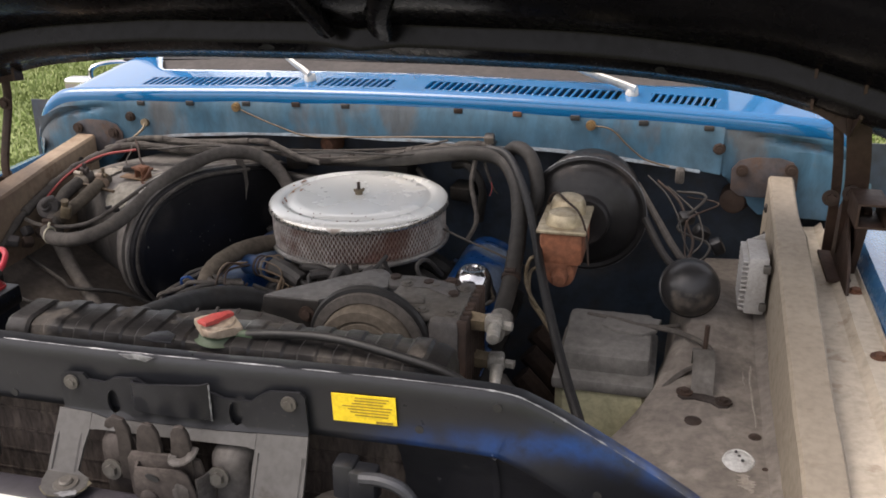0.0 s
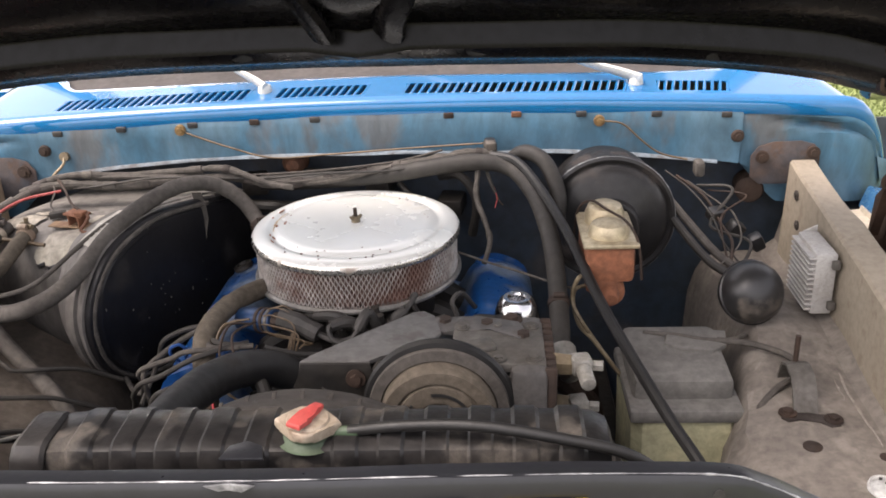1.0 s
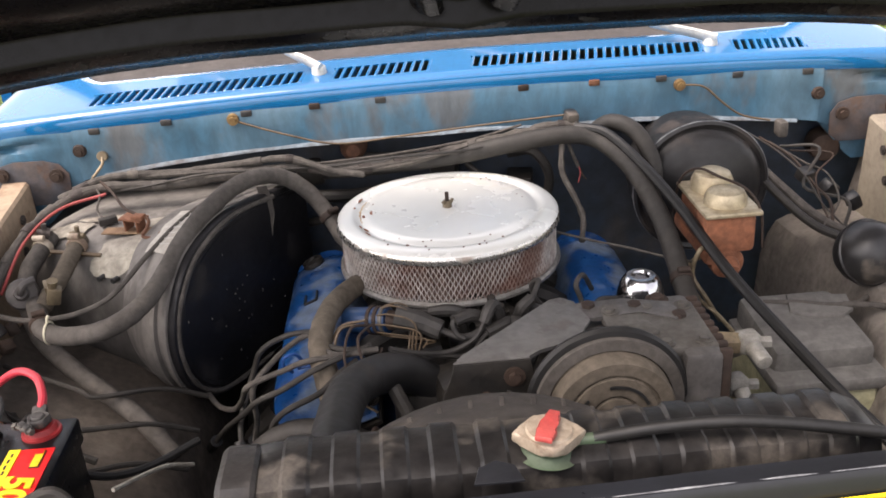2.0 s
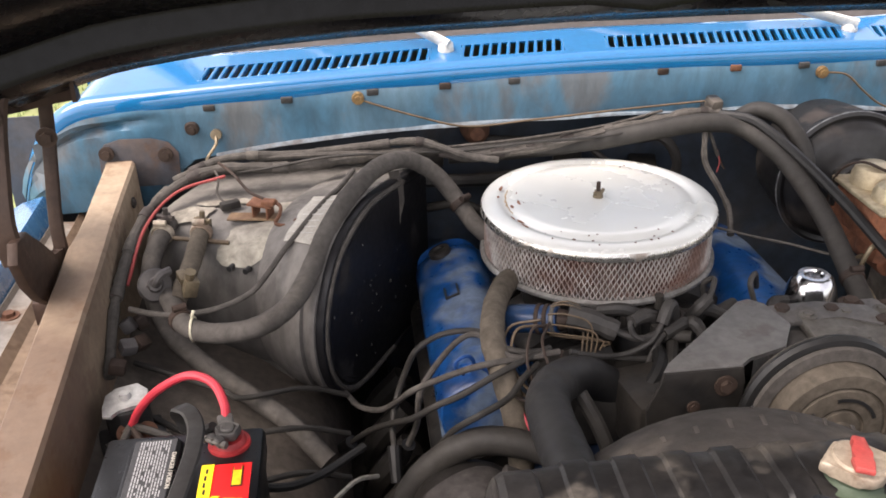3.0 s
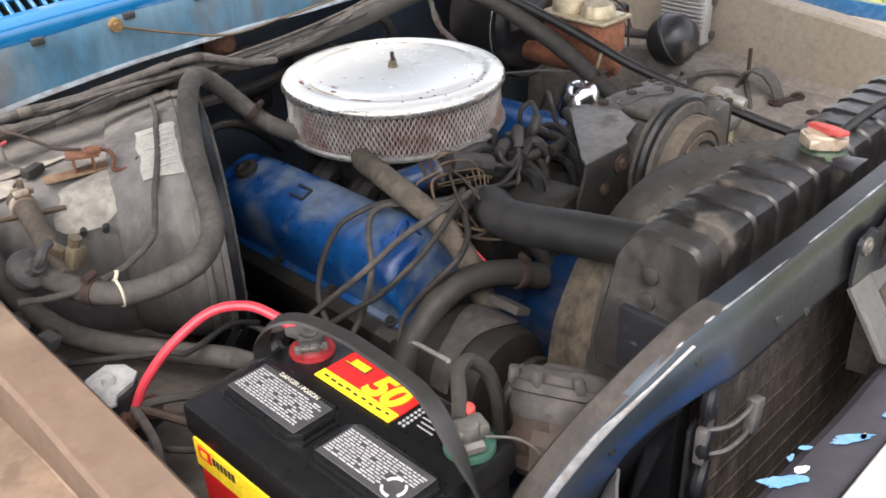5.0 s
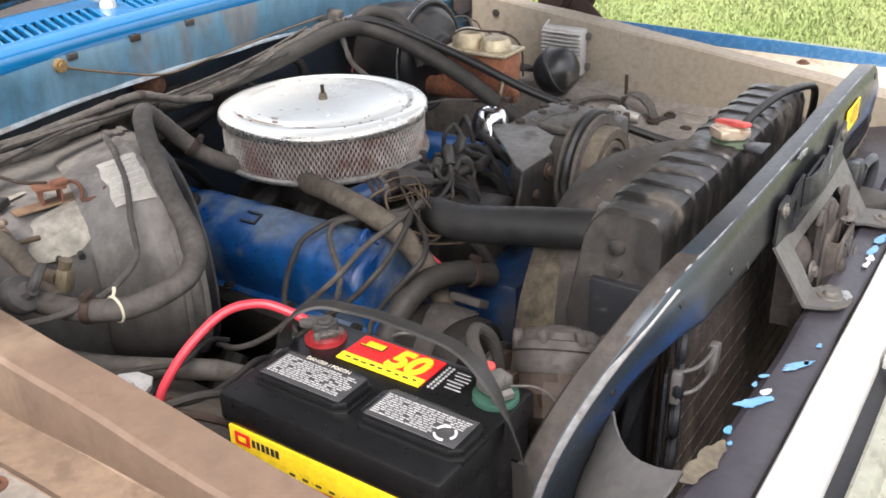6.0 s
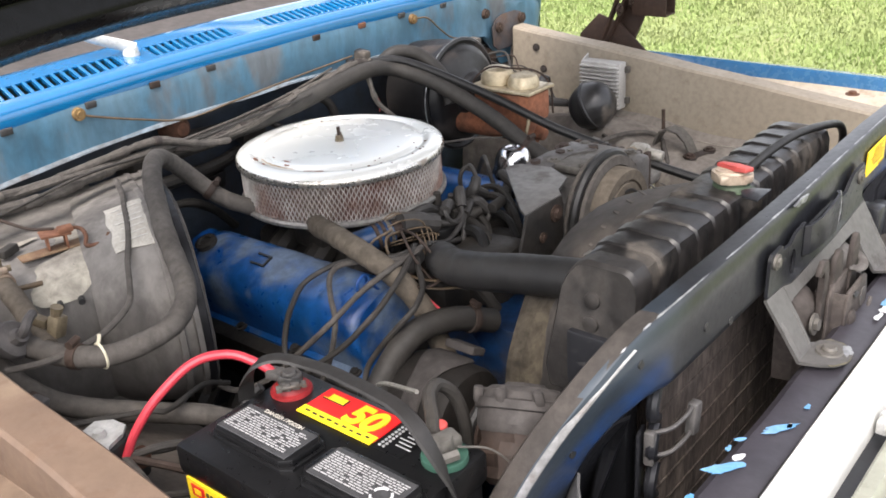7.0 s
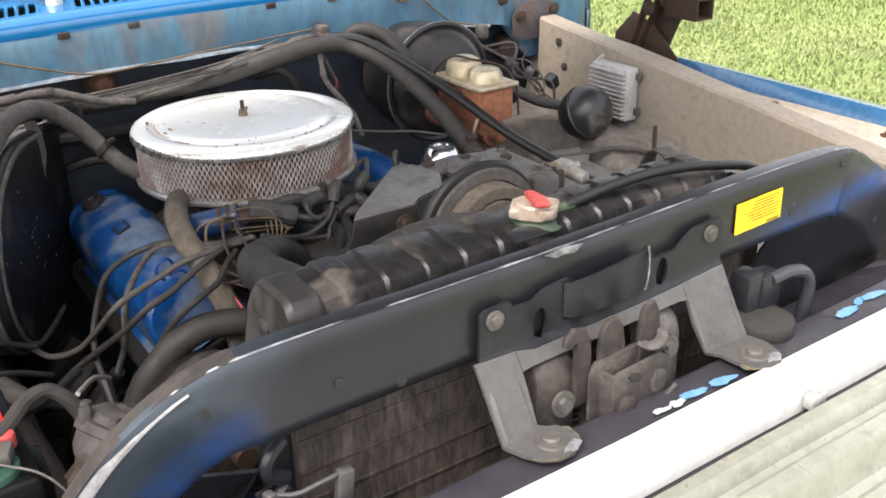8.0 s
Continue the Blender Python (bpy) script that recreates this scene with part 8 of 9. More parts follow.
tube(bm, [(-0.285 + 0.045 * math.cos(radians(a)), 0.333, 0.80 + 0.045 * math.sin(radians(a))) for a in range(40, 260, 20)] + [(-0.10, 0.333, 0.62)], 0.007, 8, 3)
part("belt", bm, rubber_clean, al)
pc = thing("canister", "round dust-caked metal canister with a ribbed cover", "canister", (-0.43, 0.165, 0.80))
cmx = pose(-0.440, 0.165, 0.972, -14, 34, 0) @ Matrix.Scale(0.86, 4)
bm = B()
lathe(bm, [(0.0, 0.040), (0.022, 0.040), (0.026, 0.036), (0.040, 0.035), (0.050, 0.028), (0.053, 0.020), (0.058, 0.018), (0.059, 0.008), (0.055, 0.006), (0.055, -0.01), (0.05, -0.02)], cmx, 40, 0.004)
cover = part("cover", bm, canister_grey, pc, "dusty grey ribbed cover")
for k in range(8):
    a = 2 * math.pi * k / 8
    bm = B()
    bx(bm, cmx @ Vector((0.057 * math.cos(a), 0.057 * math.sin(a), 0.022)), (0.010, 0.010, 0.018), (10, -6, math.degrees(a)), 0.003)
    part("clip", bm, canister_grey, cover)
bm = B()
lathe(bm, [(0.050, -0.012), (0.047, -0.03), (0.052, -0.045), (0.043, -0.06), (0.045, -0.072), (0.034, -0.080), (0.0, -0.082)], cmx, 36, 0.010)
part("body", bm, rust_dark, pc, "rusty mud-brown lower body")
bm = B()
bx(bm, (-0.435, 0.165, 0.79), (0.06, 0.05, 0.14), (0, 0, 10), 0.01)
part("bracket", bm, rust_dark, pc)
wire("canister_hose", [(-0.548, 0.192, 1.002), (-0.528, 0.210, 1.004), (-0.506, 0.232, 1.010), (-0.486, 0.238, 1.010), (-0.468, 0.232, 0.990), (-0.460, 0.226, 0.95), (-0.460, 0.225, 0.88), (-0.462, 0.225, 0.80)], 0.0072, rubber, "dusty hose looping up between battery and canister", "hose", "", 10, 6)
wire("dipstick_wire", [(-0.452, 0.30, 0.96), (-0.42, 0.38, 0.925), (-0.395, 0.42, 0.895)], 0.0028, white_metal, "thin bare metal rod behind the battery", "rod", "", 6, 4)

# ---- battery ----
bat = thing("battery", "black car battery with red and yellow labels", "battery", (-0.601, 0.285, 0.79))
bm = B()
bx(bm, (-0.601, 0.285, 0.882), (0.162, 0.258, 0.170), (0, 0, 0), 0.006)
part("case", bm, plastic_case, bat)
bm = B()
bx(bm, (-0.601, 0.285, 0.966), (0.170, 0.266, 0.036), (0, 0, 0), 0.006)
top_case = part("top_cover", bm, plastic_case, bat, "moulded black top cover")
for k, y in enumerate((0.342, 0.212)):
    bm = B()
    plate(bm, [(-0.029, -0.050), (-0.021, -0.060), (0.021, -0.060), (0.029, -0.050), (0.029, 0.050), (0.021, 0.060), (-0.021, 0.060), (-0.029, 0.050)], pose(-0.627, y, 0.980), 0.0075, 0.002)
    plate(bm, [(-0.027, -0.047), (-0.018, -0.057), (0.018, -0.057), (0.027, -0.047), (0.027, 0.047), (0.018, 0.057), (-0.018, 0.057), (-0.027, 0.047)], pose(-0.627, y, 0.9870), 0.0085, 0.003)
    vc = part("vent_cover", bm, plastic_case, top_case, "raised black vent cover with a grey warning label")
    bm = B()
    bx(bm, (-0.627, y, 0.9956), (0.044, 0.100, 0.0012), (0, 0, 0), 0.0004, 1)
    part("warning_label", bm, vent_label, vc, "grey warning label")
    rnd = random.Random(40 + k)
    for i in range(11):
        bm = B()
        yy = y + 0.047
        end_y = y - (0.020 if k and i > 4 else 0.046)
        while yy > end_y + 0.004:
            w = min(rnd.uniform(0.003, 0.009), yy - end_y)
            bx(bm, (-0.6120 - 0.0030 * i, yy - w / 2, 0.9964), (0.0013, w, 0.0004))
            yy -= w + 0.0014 + (0.006 if rnd.random() < 0.12 else 0)
        part("text_line", bm, print_grey, vc)
    if k:
        for i in range(3):
            bm = B()
            a = 2.1 * i
            tube(bm, [(-0.635 + 0.010 * math.cos(a + q), y - 0.032 + 0.010 * math.sin(a + q), 0.9964) for q in (0, 0.5, 1.0, 1.4)], 0.0014, 6, 3)
            part("symbol", bm, print_white, vc)
bm = B()
bx(bm, (-0.5485, 0.303, 0.9845), (0.046, 0.104, 0.0018))
rl = part("red_label", bm, red_paint, top_case, "red label with a yellow number")
bm = B()
bx(bm, (-0.5705, 0.303, 0.9858), (0.013, 0.104, 0.0014))
part("yellow_strip", bm, yellow_label, top_case)
rnd = random.Random(77)
for i in range(9):
    bm = B()
    bx(bm, (-0.5705 + rnd.uniform(-0.001, 0.001), 0.260 + 0.0105 * i, 0.9868), (0.0022, rnd.uniform(0.003, 0.007), 0.0006))
    part("text_bar", bm, ink, top_case)
bm = B()
bx(bm, (-0.539, 0.334, 0.9858), (0.011, 0.030, 0.0012))
part("logo_shape", bm, ink, top_case)
bm = B()
bx(bm, (-0.539, 0.334, 0.9866), (0.009, 0.028, 0.0012))
part("logo_shape", bm, yellow_label, top_case)
bm = B()
bx(bm, (-0.539, 0.346, 0.9874), (0.008, 0.008, 0.0012))
part("logo_shape", bm, red_paint, top_case)
bm = B()
bx(bm, (-0.552, 0.230, 0.9845), (0.048, 0.036, 0.0016))
gp = part("grey_panel", bm, plastic_case, top_case)
for i in range(18):
    bm = B()
    c = (-0.532 - 0.0048 * (i % 9), 0.243 - 0.005 * (i // 9), 0.9852)
    cy(bm, c, (c[0], c[1], c[2] + 0.001), 0.0016, n=8)
    part("dot", bm, print_grey, gp)
for i in range(6):
    bm = B()
    bx(bm, (-0.5345 - 0.0055 * i, 0.224 - 0.002 * (i % 3), 0.9856), (0.0012, 0.016 + 0.003 * (i % 2), 0.0008))
    part("text_bar", bm, print_grey, gp)


def text_mesh(name, body, size, m, mat, parent, depth=0.0006, shear=0.0, bold=0.0):
    cu = bpy.data.curves.new(name, "FONT")
    cu.body, cu.size, cu.extrude, cu.shear, cu.offset = body, size, depth, shear, bold
    cu.align_x, cu.align_y = "CENTER", "CENTER"
    tmp = bpy.data.objects.new(name + "_curve", cu)
    me = bpy.data.meshes.new_from_object(tmp)
    bpy.data.objects.remove(tmp)
    me.transform(m)
    me.materials.append(mat)
    ob = new(name, me)
    ob.parent = parent
    return ob


text_mesh("number", "50", 0.044, pose(-0.549, 0.284, 0.9866, 0, 0, -90), yellow_label, top_case, 0.0008, 0.15, 0.0016)
text_mesh("warning_text", "DANGER / POISON", 0.0066, pose(-0.6055, 0.340, 0.9966, 0, 0, -90), paper_white, top_case, 0.0004)
bm = B()
bx(bm, (-0.6828, 0.285, 0.862), (0.003, 0.236, 0.116))
part("side_label", bm, red_paint, bat, "red side label")
bm = B()
bx(bm, (-0.6843, 0.285, 0.932), (0.003, 0.244, 0.032))
ys = part("side_label_band", bm, yellow_label, bat, "yellow band of the side label")
bm = B()
bx(bm, (-0.6862, 0.389, 0.937), (0.0010, 0.020, 0.014))
part("logo_shape", bm, red_paint, ys)
bm = B()
bx(bm, (-0.6868, 0.389, 0.937), (0.0008, 0.010, 0.006))
part("logo_shape", bm, yellow_label, ys)
for i in range(6):
    bm = B()
    bx(bm, (-0.6860, 0.374 - 0.0062 * i, 0.937), (0.0008, 0.0042, 0.009))
    part("logo_shape", bm, ink, ys)
for i in range(11):
    bm = B()
    bx(bm, (-0.6860, 0.325 - 0.0165 * i, 0.921), (0.0008, 0.0070, 0.0024))
    part("text_bar", bm, ink, ys)
bm = B()
lathe(bm, [(0.0, 0.009), (0.016, 0.009), (0.0175, 0.007), (0.019, 0.003), (0.0225, 0.002), (0.023, 0.0), (0.023, -0.003)], pose(-0.552, 0.390, 0.9850), 32)
part("terminal_ring", bm, material("red_terminal_plastic", (0.30, 0.018, 0.020), 0.5), bat, "red moulded terminal base")
bm = B()
lathe(bm, [(0.0, 0.016), (0.0065, 0.016), (0.008, 0.0145), (0.0085, 0.0)], pose(-0.552, 0.390, 0.992), 20)
k = 26
ring_o = [(0.0155 + 0.0012 * math.sin(5 * 2 * math.pi * i / k), 2 * math.pi * i / k) for i in range(k)]
sheet(bm, [[(-0.552 + r * g * math.cos(a), 0.390 + r * g * math.sin(a), z) for r, a in ring_o] for g, z in ((0.55, 1.0055), (0.76, 1.0060), (0.84, 1.0040), (0.86, 0.998), (0.80, 0.996), (0.55, 0.996))], closed=True)
bx(bm, (-0.556, 0.408, 1.001), (0.017, 0.018, 0.010), (0, 0, 14), 0.003)
bx(bm, (-0.567, 0.379, 1.001), (0.009, 0.011, 0.010), (0, 0, 40), 0.002)
bx(bm, (-0.559, 0.373, 1.001), (0.009, 0.011, 0.010), (0, 0, 40), 0.002)
tc = part("terminal_clamp", bm, lead_grey, bat, "dull lead terminal clamp")
bm = B()
cy(bm, (-0.576, 0.381, 1.001), (-0.552, 0.366, 1.001), 0.0028, n=10)
cy(bm, (-0.578, 0.3825, 1.001), (-0.573, 0.379, 1.001), 0.0048, n=6, bev=0.0008)
cy(bm, (-0.555, 0.368, 1.001), (-0.551, 0.3655, 1.001), 0.0046, n=6, bev=0.0008)
part("bolt", bm, grey_steel, tc, "dull clamp bolt and nut")
bm = B()
cy(bm, (-0.550, 0.178, 0.982), (-0.550, 0.178, 0.991), 0.023, n=28, bev=0.002)
part("terminal_ring", bm, material("green_felt", (0.02, 0.075, 0.05), 0.8), bat, "green felt terminal ring")
bm = B()
cy(bm, (-0.550, 0.178, 0.990), (-0.550, 0.178, 1.010), 0.010, 0.009, n=20, bev=0.002)
bx(bm, (-0.546, 0.182, 0.999), (0.032, 0.022, 0.014), (0, 0, -20), 0.004)
cy(bm, (-0.57, 0.168, 0.998), (-0.552, 0.160, 0.998), 0.0055, n=6)
part("terminal_clamp", bm, grey_steel, bat)
bm = B()
cy(bm, (-0.532, 0.198, 0.992), (-0.532, 0.198, 1.006), 0.008, n=14, bev=0.002)
part("button", bm, red_plastic, bat, "small red terminal cap")
bm = B()
bx(bm, (-0.512, 0.200, 0.945), (0.012, 0.05, 0.05), (0, 0, 0), 0.004)
part("handle_boss", bm, plastic_case, bat)
bm = B()
bx(bm, (-0.601, 0.285, 0.792), (0.19, 0.28, 0.012), (0, 0, 0), 0.003)
for s in (-1, 1):
    bx(bm, (-0.601 + s * 0.093, 0.285, 0.805), (0.006, 0.28, 0.03), (0, 0, 0), 0.002)
solo("battery_tray", bm, rust_dark, "dark rusted steel battery tray", "tray")
bm = B()
bx(bm, (-0.61, 0.29, 0.70), (0.16, 0.20, 0.175), (0, 0, 0), 0.01)
solo("tray_support", bm, rust_dark, "rusted sheet metal support under the battery tray", "bracket")
wire("positive_cable", [(-0.556, 0.410, 1.001), (-0.559, 0.432, 1.007), (-0.574, 0.462, 1.016), (-0.605, 0.485, 1.013), (-0.645, 0.502, 0.985), (-0.674, 0.512, 0.952), (-0.689, 0.516, 0.925)], 0.0052, red_cable_mat, "bright red battery cable arching to the starter relay", "cable", "", 10, 7)
bm = B()
strap(bm, [(-0.598, 0.408, 0.992), (-0.601, 0.398, 1.020), (-0.596, 0.382, 1.043), (-0.582, 0.366, 1.048), (-0.573, 0.340, 1.047), (-0.571, 0.303, 1.049), (-0.573, 0.271, 1.050), (-0.576, 0.238, 1.051), (-0.579, 0.207, 1.050), (-0.584, 0.182, 1.044), (-0.588, 0.164, 1.032), (-0.586, 0.150, 1.008), (-0.580, 0.143, 0.975), (-0.572, 0.139, 0.93), (-0.569, 0.138, 0.86)], 0.0088, 0.0024)
solo("battery_cable", bm, dull_strap, "flat frayed black cable arching over the battery", "cable")
wire("thin_wire", [(-0.545, 0.165, 1.0), (-0.515, 0.15, 0.985), (-0.497, 0.135, 0.955), (-0.49, 0.13, 0.90)], 0.0012, grey_steel, "thin bare wire at the battery's corner", "wire", "", 6, 6)
wire("black_cable", [(-0.572, 0.416, 0.990), (-0.585, 0.426, 0.975), (-0.60, 0.430, 0.945), (-0.58, 0.435, 0.91), (-0.52, 0.44, 0.875), (-0.47, 0.47, 0.86), (-0.41, 0.52, 0.86)], 0.0055, rubber_clean, "black cable sagging behind the battery", "cable", "", 8, 7)
rl2 = thing("starter_relay", "starter relay with a pale metal cap on the apron", "relay", (-0.705, 0.52, 0.89))
bm = B()
cy(bm, (-0.698, 0.545, 0.86), (-0.698, 0.545, 0.942), 0.0275, n=28, bev=0.003)
bx(bm, (-0.698, 0.545, 0.885), (0.08, 0.05, 0.02), (0, 0, 20), 0.004)
part("body", bm, rubber_clean, rl2)
bm = B()
plate(bm, [(-0.024, -0.006), (-0.018, 0.013), (-0.006, 0.020), (0.016, 0.018), (0.024, 0.003), (0.021, -0.013), (0.008, -0.019), (-0.010, -0.016), (-0.018, -0.024), (-0.026, -0.019)], pose(-0.698, 0.545, 0.944, 4, -3, 20) @ Matrix.Scale(1.2, 4), 0.004, 0.0015)
lathe(bm, [(0.0, 0.008), (0.006, 0.008), (0.008, 0.002), (0.009, -0.001)], pose(-0.698, 0.545, 0.947, 0, 0, 0), 20)
part("cap", bm, zinc_white, rl2, "pale cut steel cap")
for y in (-1, 1):
    bm = B()
    bolt(bm, (-0.684 - 0.012 * y, 0.518, 0.915), 0.008, (0.3, -1, 0.4))
    part("terminal", bm, rust_metal, rl2)
for k, pts in enumerate(([(-0.688, 0.516, 0.925), (-0.66, 0.47, 0.915), (-0.63, 0.455, 0.89), (-0.60, 0.44, 0.87)], [(-0.69, 0.516, 0.925), (-0.70, 0.46, 0.92), (-0.715, 0.42, 0.90), (-0.72, 0.36, 0.88)], [(-0.69, 0.518, 0.925), (-0.65, 0.49, 0.93), (-0.59, 0.475, 0.905), (-0.53, 0.465, 0.88)])):
    wire("relay_wire", pts, 0.005, (rust_dark, tape_grey, rubber)[k], "dusty wire at the starter relay", "wire", "wires at the starter relay", 8, 6, 0.2)
for k in (0, 3, 6):
    y0 = 0.46 + 0.03 * k
    pts = [(-0.72 + 0.03 * (k % 3), y0 + 0.05, 0.905), (-0.66 + 0.01 * k, y0 - 0.01, 0.890), (-0.57, y0 - 0.02 + 0.01 * (k % 2), 0.880), (-0.49, y0 + 0.02, 0.86), (-0.43, y0 + 0.05, 0.82)]
    wire("loose_wire", pts, 0.004 + 0.002 * (k % 3), (rubber, tape_grey, rust_dark)[k % 3], "loose dusty wire across the apron", "wire", "loose wires on the passenger apron", 8, 5, 0.15, k)

# ---- radiator support front: label, latch brace, latch ----
lb = thing("service_label", "yellow service sticker on the radiator support", "label", (0.245, 0.037, 1.06))
bm = B()
bx(bm, (0.2435, 0.0365, 1.068), (0.077, 0.0016, 0.036), (0, -2, 0))
part("sticker", bm, yellow_label, lb)
rnd = random.Random(8)
for i in range(7):
    bm = B()
    w = rnd.uniform(0.035, 0.06)
    bx(bm, (0.250 + rnd.uniform(-0.004, 0.004), 0.0353, 1.083 - 0.0038 * i), (w, 0.0010, 0.0009), (0, -2, 0))
    part("text_bar", bm, label_ink, lb)
bm = B()
bx(bm, (0.268, 0.0353, 1.0535), (0.02, 0.0012, 0.0025), (0, -2, 0))
part("text_bar", bm, label_ink, lb)

lt = thing("latch_brace", "dusty grey pressed hood latch brace with two legs", "brace", (0.02, 0.02, 0.94))


def brace_at(x, v):
    """Folded profile of the brace: upright, then sloping forwards, then a flat foot. v runs down it."""
    if v < 0.050:
        y, z = 0.0335, 1.076 - v
    elif v < 0.135:
        f = (v - 0.050) / 0.085
        y, z = 0.0335 - 0.046 * f, 1.026 - 0.075 * f
    else:
        y, z = -0.0125 - (v - 0.135), 0.951
    return Vector((x, y, z + 0.03 * (x - 0.01) * (v < 0.09)))


def pressed(outline, holes, thick, folds=(0.050, 0.135)):
    """Sheet metal cut to an outline with holes, folded along the brace's profile."""
    b = B()
    es = []
    for loop in (outline, *holes):
        vs = [b.verts.new((x, v, 0)) for x, v in loop]
        es += [b.edges.new((vs[i], vs[(i + 1) % len(vs)])) for i in range(len(vs))]
    bmesh.ops.triangle_fill(b, use_beauty=True, edges=es, normal=(0, 0, 1))
    for v in folds:
        bmesh.ops.bisect_plane(b, geom=list(b.verts) + list(b.edges) + list(b.faces), plane_co=(0, v, 0), plane_no=(0, 1, 0))
    for q in b.verts:
        q.co = brace_at(q.co.x, q.co.y)
    bmesh.ops.recalc_face_normals(b, faces=b.faces)
    bmesh.ops.solidify(b, geom=list(b.faces), thickness=thick)
    return b


def oval(cx, cv, rx, rv, k=18):
    return [(cx + rx * math.cos(2 * math.pi * i / k), cv + rv * math.sin(2 * math.pi * i / k)) for i in range(k)]


top_line = [(-0.150, 0.006), (-0.145, 0.001), (-0.118, 0.000), (-0.112, 0.008), (-0.090, 0.010), (-0.075, 0.002), (-0.045, 0.000), (-0.030, 0.010), (0.055, 0.010), (0.070, 0.016), (0.105, 0.016), (0.118, 0.006), (0.130, 0.000), (0.168, -0.002), (0.174, 0.004)]
bm = pressed(top_line + [(0.176, 0.0565), (0.148, 0.0575), (0.104, 0.0590), (0.058, 0.0605), (0.010, 0.0605), (-0.040, 0.0605), (-0.090, 0.0605), (-0.112, 0.0555), (-0.152, 0.053)], [oval(-0.080, 0.037, 0.0085, 0.017), oval(0.084, 0.036, 0.0085, 0.017)], 0.004, (0.050,))
brace = part("brace_plate", bm, black_paint, lt, "scuffed black upper plate with two oval slots")
bm = pressed([(-0.158, 0.0535), (-0.112, 0.0560), (-0.1115, 0.0765), (-0.114, 0.100), (-0.116, 0.128), (-0.098, 0.140), (-0.091, 0.155), (-0.096, 0.172), (-0.110, 0.181), (-0.128, 0.181), (-0.143, 0.172), (-0.152, 0.157), (-0.158, 0.138)], [], 0.004, (0.135,))
part("leg", bm, primer_grey, lt, "dusty grey primed leg")
bm = pressed([(0.112, 0.0780), (0.1118, 0.0594), (0.148, 0.0580), (0.176, 0.0570), (0.178, 0.100), (0.179, 0.138), (0.184, 0.160), (0.178, 0.182), (0.163, 0.195), (0.145, 0.195), (0.131, 0.184), (0.125, 0.166), (0.124, 0.148), (0.114, 0.132), (0.111, 0.100)], [], 0.004, (0.135,))
part("leg", bm, primer_grey, lt, "dusty grey primed leg")
bm = pressed([(-0.1112, 0.0563), (-0.090, 0.0612), (-0.040, 0.0612), (0.010, 0.0612), (0.058, 0.0612), (0.104, 0.0600), (0.1113, 0.0597), (0.1115, 0.0778), (0.100, 0.0757), (0.02, 0.0755), (-0.100, 0.0750), (-0.1110, 0.0763)], [], 0.004, ())
part("arch", bm, primer_grey, lt, "dusty grey primed arch between the legs")
for x, fy, xs in ((-0.118, -0.0345, (-0.156, -0.117)), (0.153, -0.0455, (0.113, 0.176))):
    for k, ex in enumerate(xs):
        bm = B()
        sheet(bm, [[brace_at(ex, v) + Vector((0, -0.003, 0.001)), brace_at(ex + (0.004, -0.004)[k], v) + Vector((0, -0.004, 0.0035))] for v in (0.082, 0.095, 0.11, 0.12, 0.131)], 0.003)
        leg = part("leg_flange", bm, primer_grey, lt, "rolled edge of the leg")
    for q, (sx_, sy_, grow, mat) in enumerate(((0.030, 0.019, 1.0, zinc_stain), (0.020, 0.006, 0.6, edge_wear_glint))):
        bm = B()
        k = 22
        plate(bm, [((sx_ * grow + 0.006 * noise.noise((i * 0.5, x, q))) * math.cos(2 * math.pi * i / k), (sy_ + 0.005 * noise.noise((i * 0.6, x, 4))) * math.sin(2 * math.pi * i / k)) for i in range(k)], pose(x + (0.0, 0.012)[q], fy - (0.004, 0.016)[q], (0.9537, 0.9545)[q], 0, 0, 15), 0.0007)
        part("paint_stain", bm, mat, leg, ("chipped yellowed paint round the bolt", "edge worn to bare metal")[q])
    bm = B()
    lathe(bm, [(0.0, 0.0062), (0.0065, 0.0062), (0.0085, 0.0045), (0.009, 0.0025), (0.0145, 0.0022), (0.0155, 0.0)], pose(x, fy, 0.955), 20)
    part("bolt", bm, grey_steel, leg, "round dusty bolt head with a washer")
for x in (-0.135, 0.154):
    bm = B()
    bolt(bm, brace_at(x, 0.013) + Vector((0, -0.004, 0)), 0.006, (0, -1, 0))
    part("bolt", bm, grey_steel, brace)
bm = B()
sheet(bm, [[(x, 0.0285 - 0.010 * e, z0 + 0.10 * (x + 0.05) * (z0 > 1.05)) for x, e in ((-0.052, 0.0), (-0.046, 0.6), (-0.02, 1.0), (0.02, 1.0), (0.046, 0.8), (0.055, 0.2))] for z0 in (1.072, 1.069, 1.056, 1.043, 1.035)] + [[(x, 0.0295, 1.031) for x in (-0.050, -0.044, -0.02, 0.02, 0.044, 0.053)]], 0.003, 0.0008, 20)
part("flap", bm, black_paint, lt, "black folded flap over the latch")
bm = B()
tube(bm, [(0.0555, 0.024, 1.082), (0.0562, 0.022, 1.068), (0.0562, 0.022, 1.048), (0.0550, 0.024, 1.033)], 0.0011, 6, 4, 0.8)
part("worn_or_glint_edge", bm, edge_wear_glint, lt, "bare metal along the flap's edge")


def ribbon(line, half):
    """Outline of a flat strip along a line, with its half width at each point."""
    left, right = [], []
    for i, (x, z) in enumerate(line):
        a, b = line[max(i - 1, 0)], line[min(i + 1, len(line) - 1)]
        d = math.hypot(b[0] - a[0], b[1] - a[1])
        nx, nz = -(b[1] - a[1]) / d * half[i], (b[0] - a[0]) / d * half[i]
        left.append((x + nx, z + nz))
        right.append((x - nx, z - nz))
    return left + right[::-1]


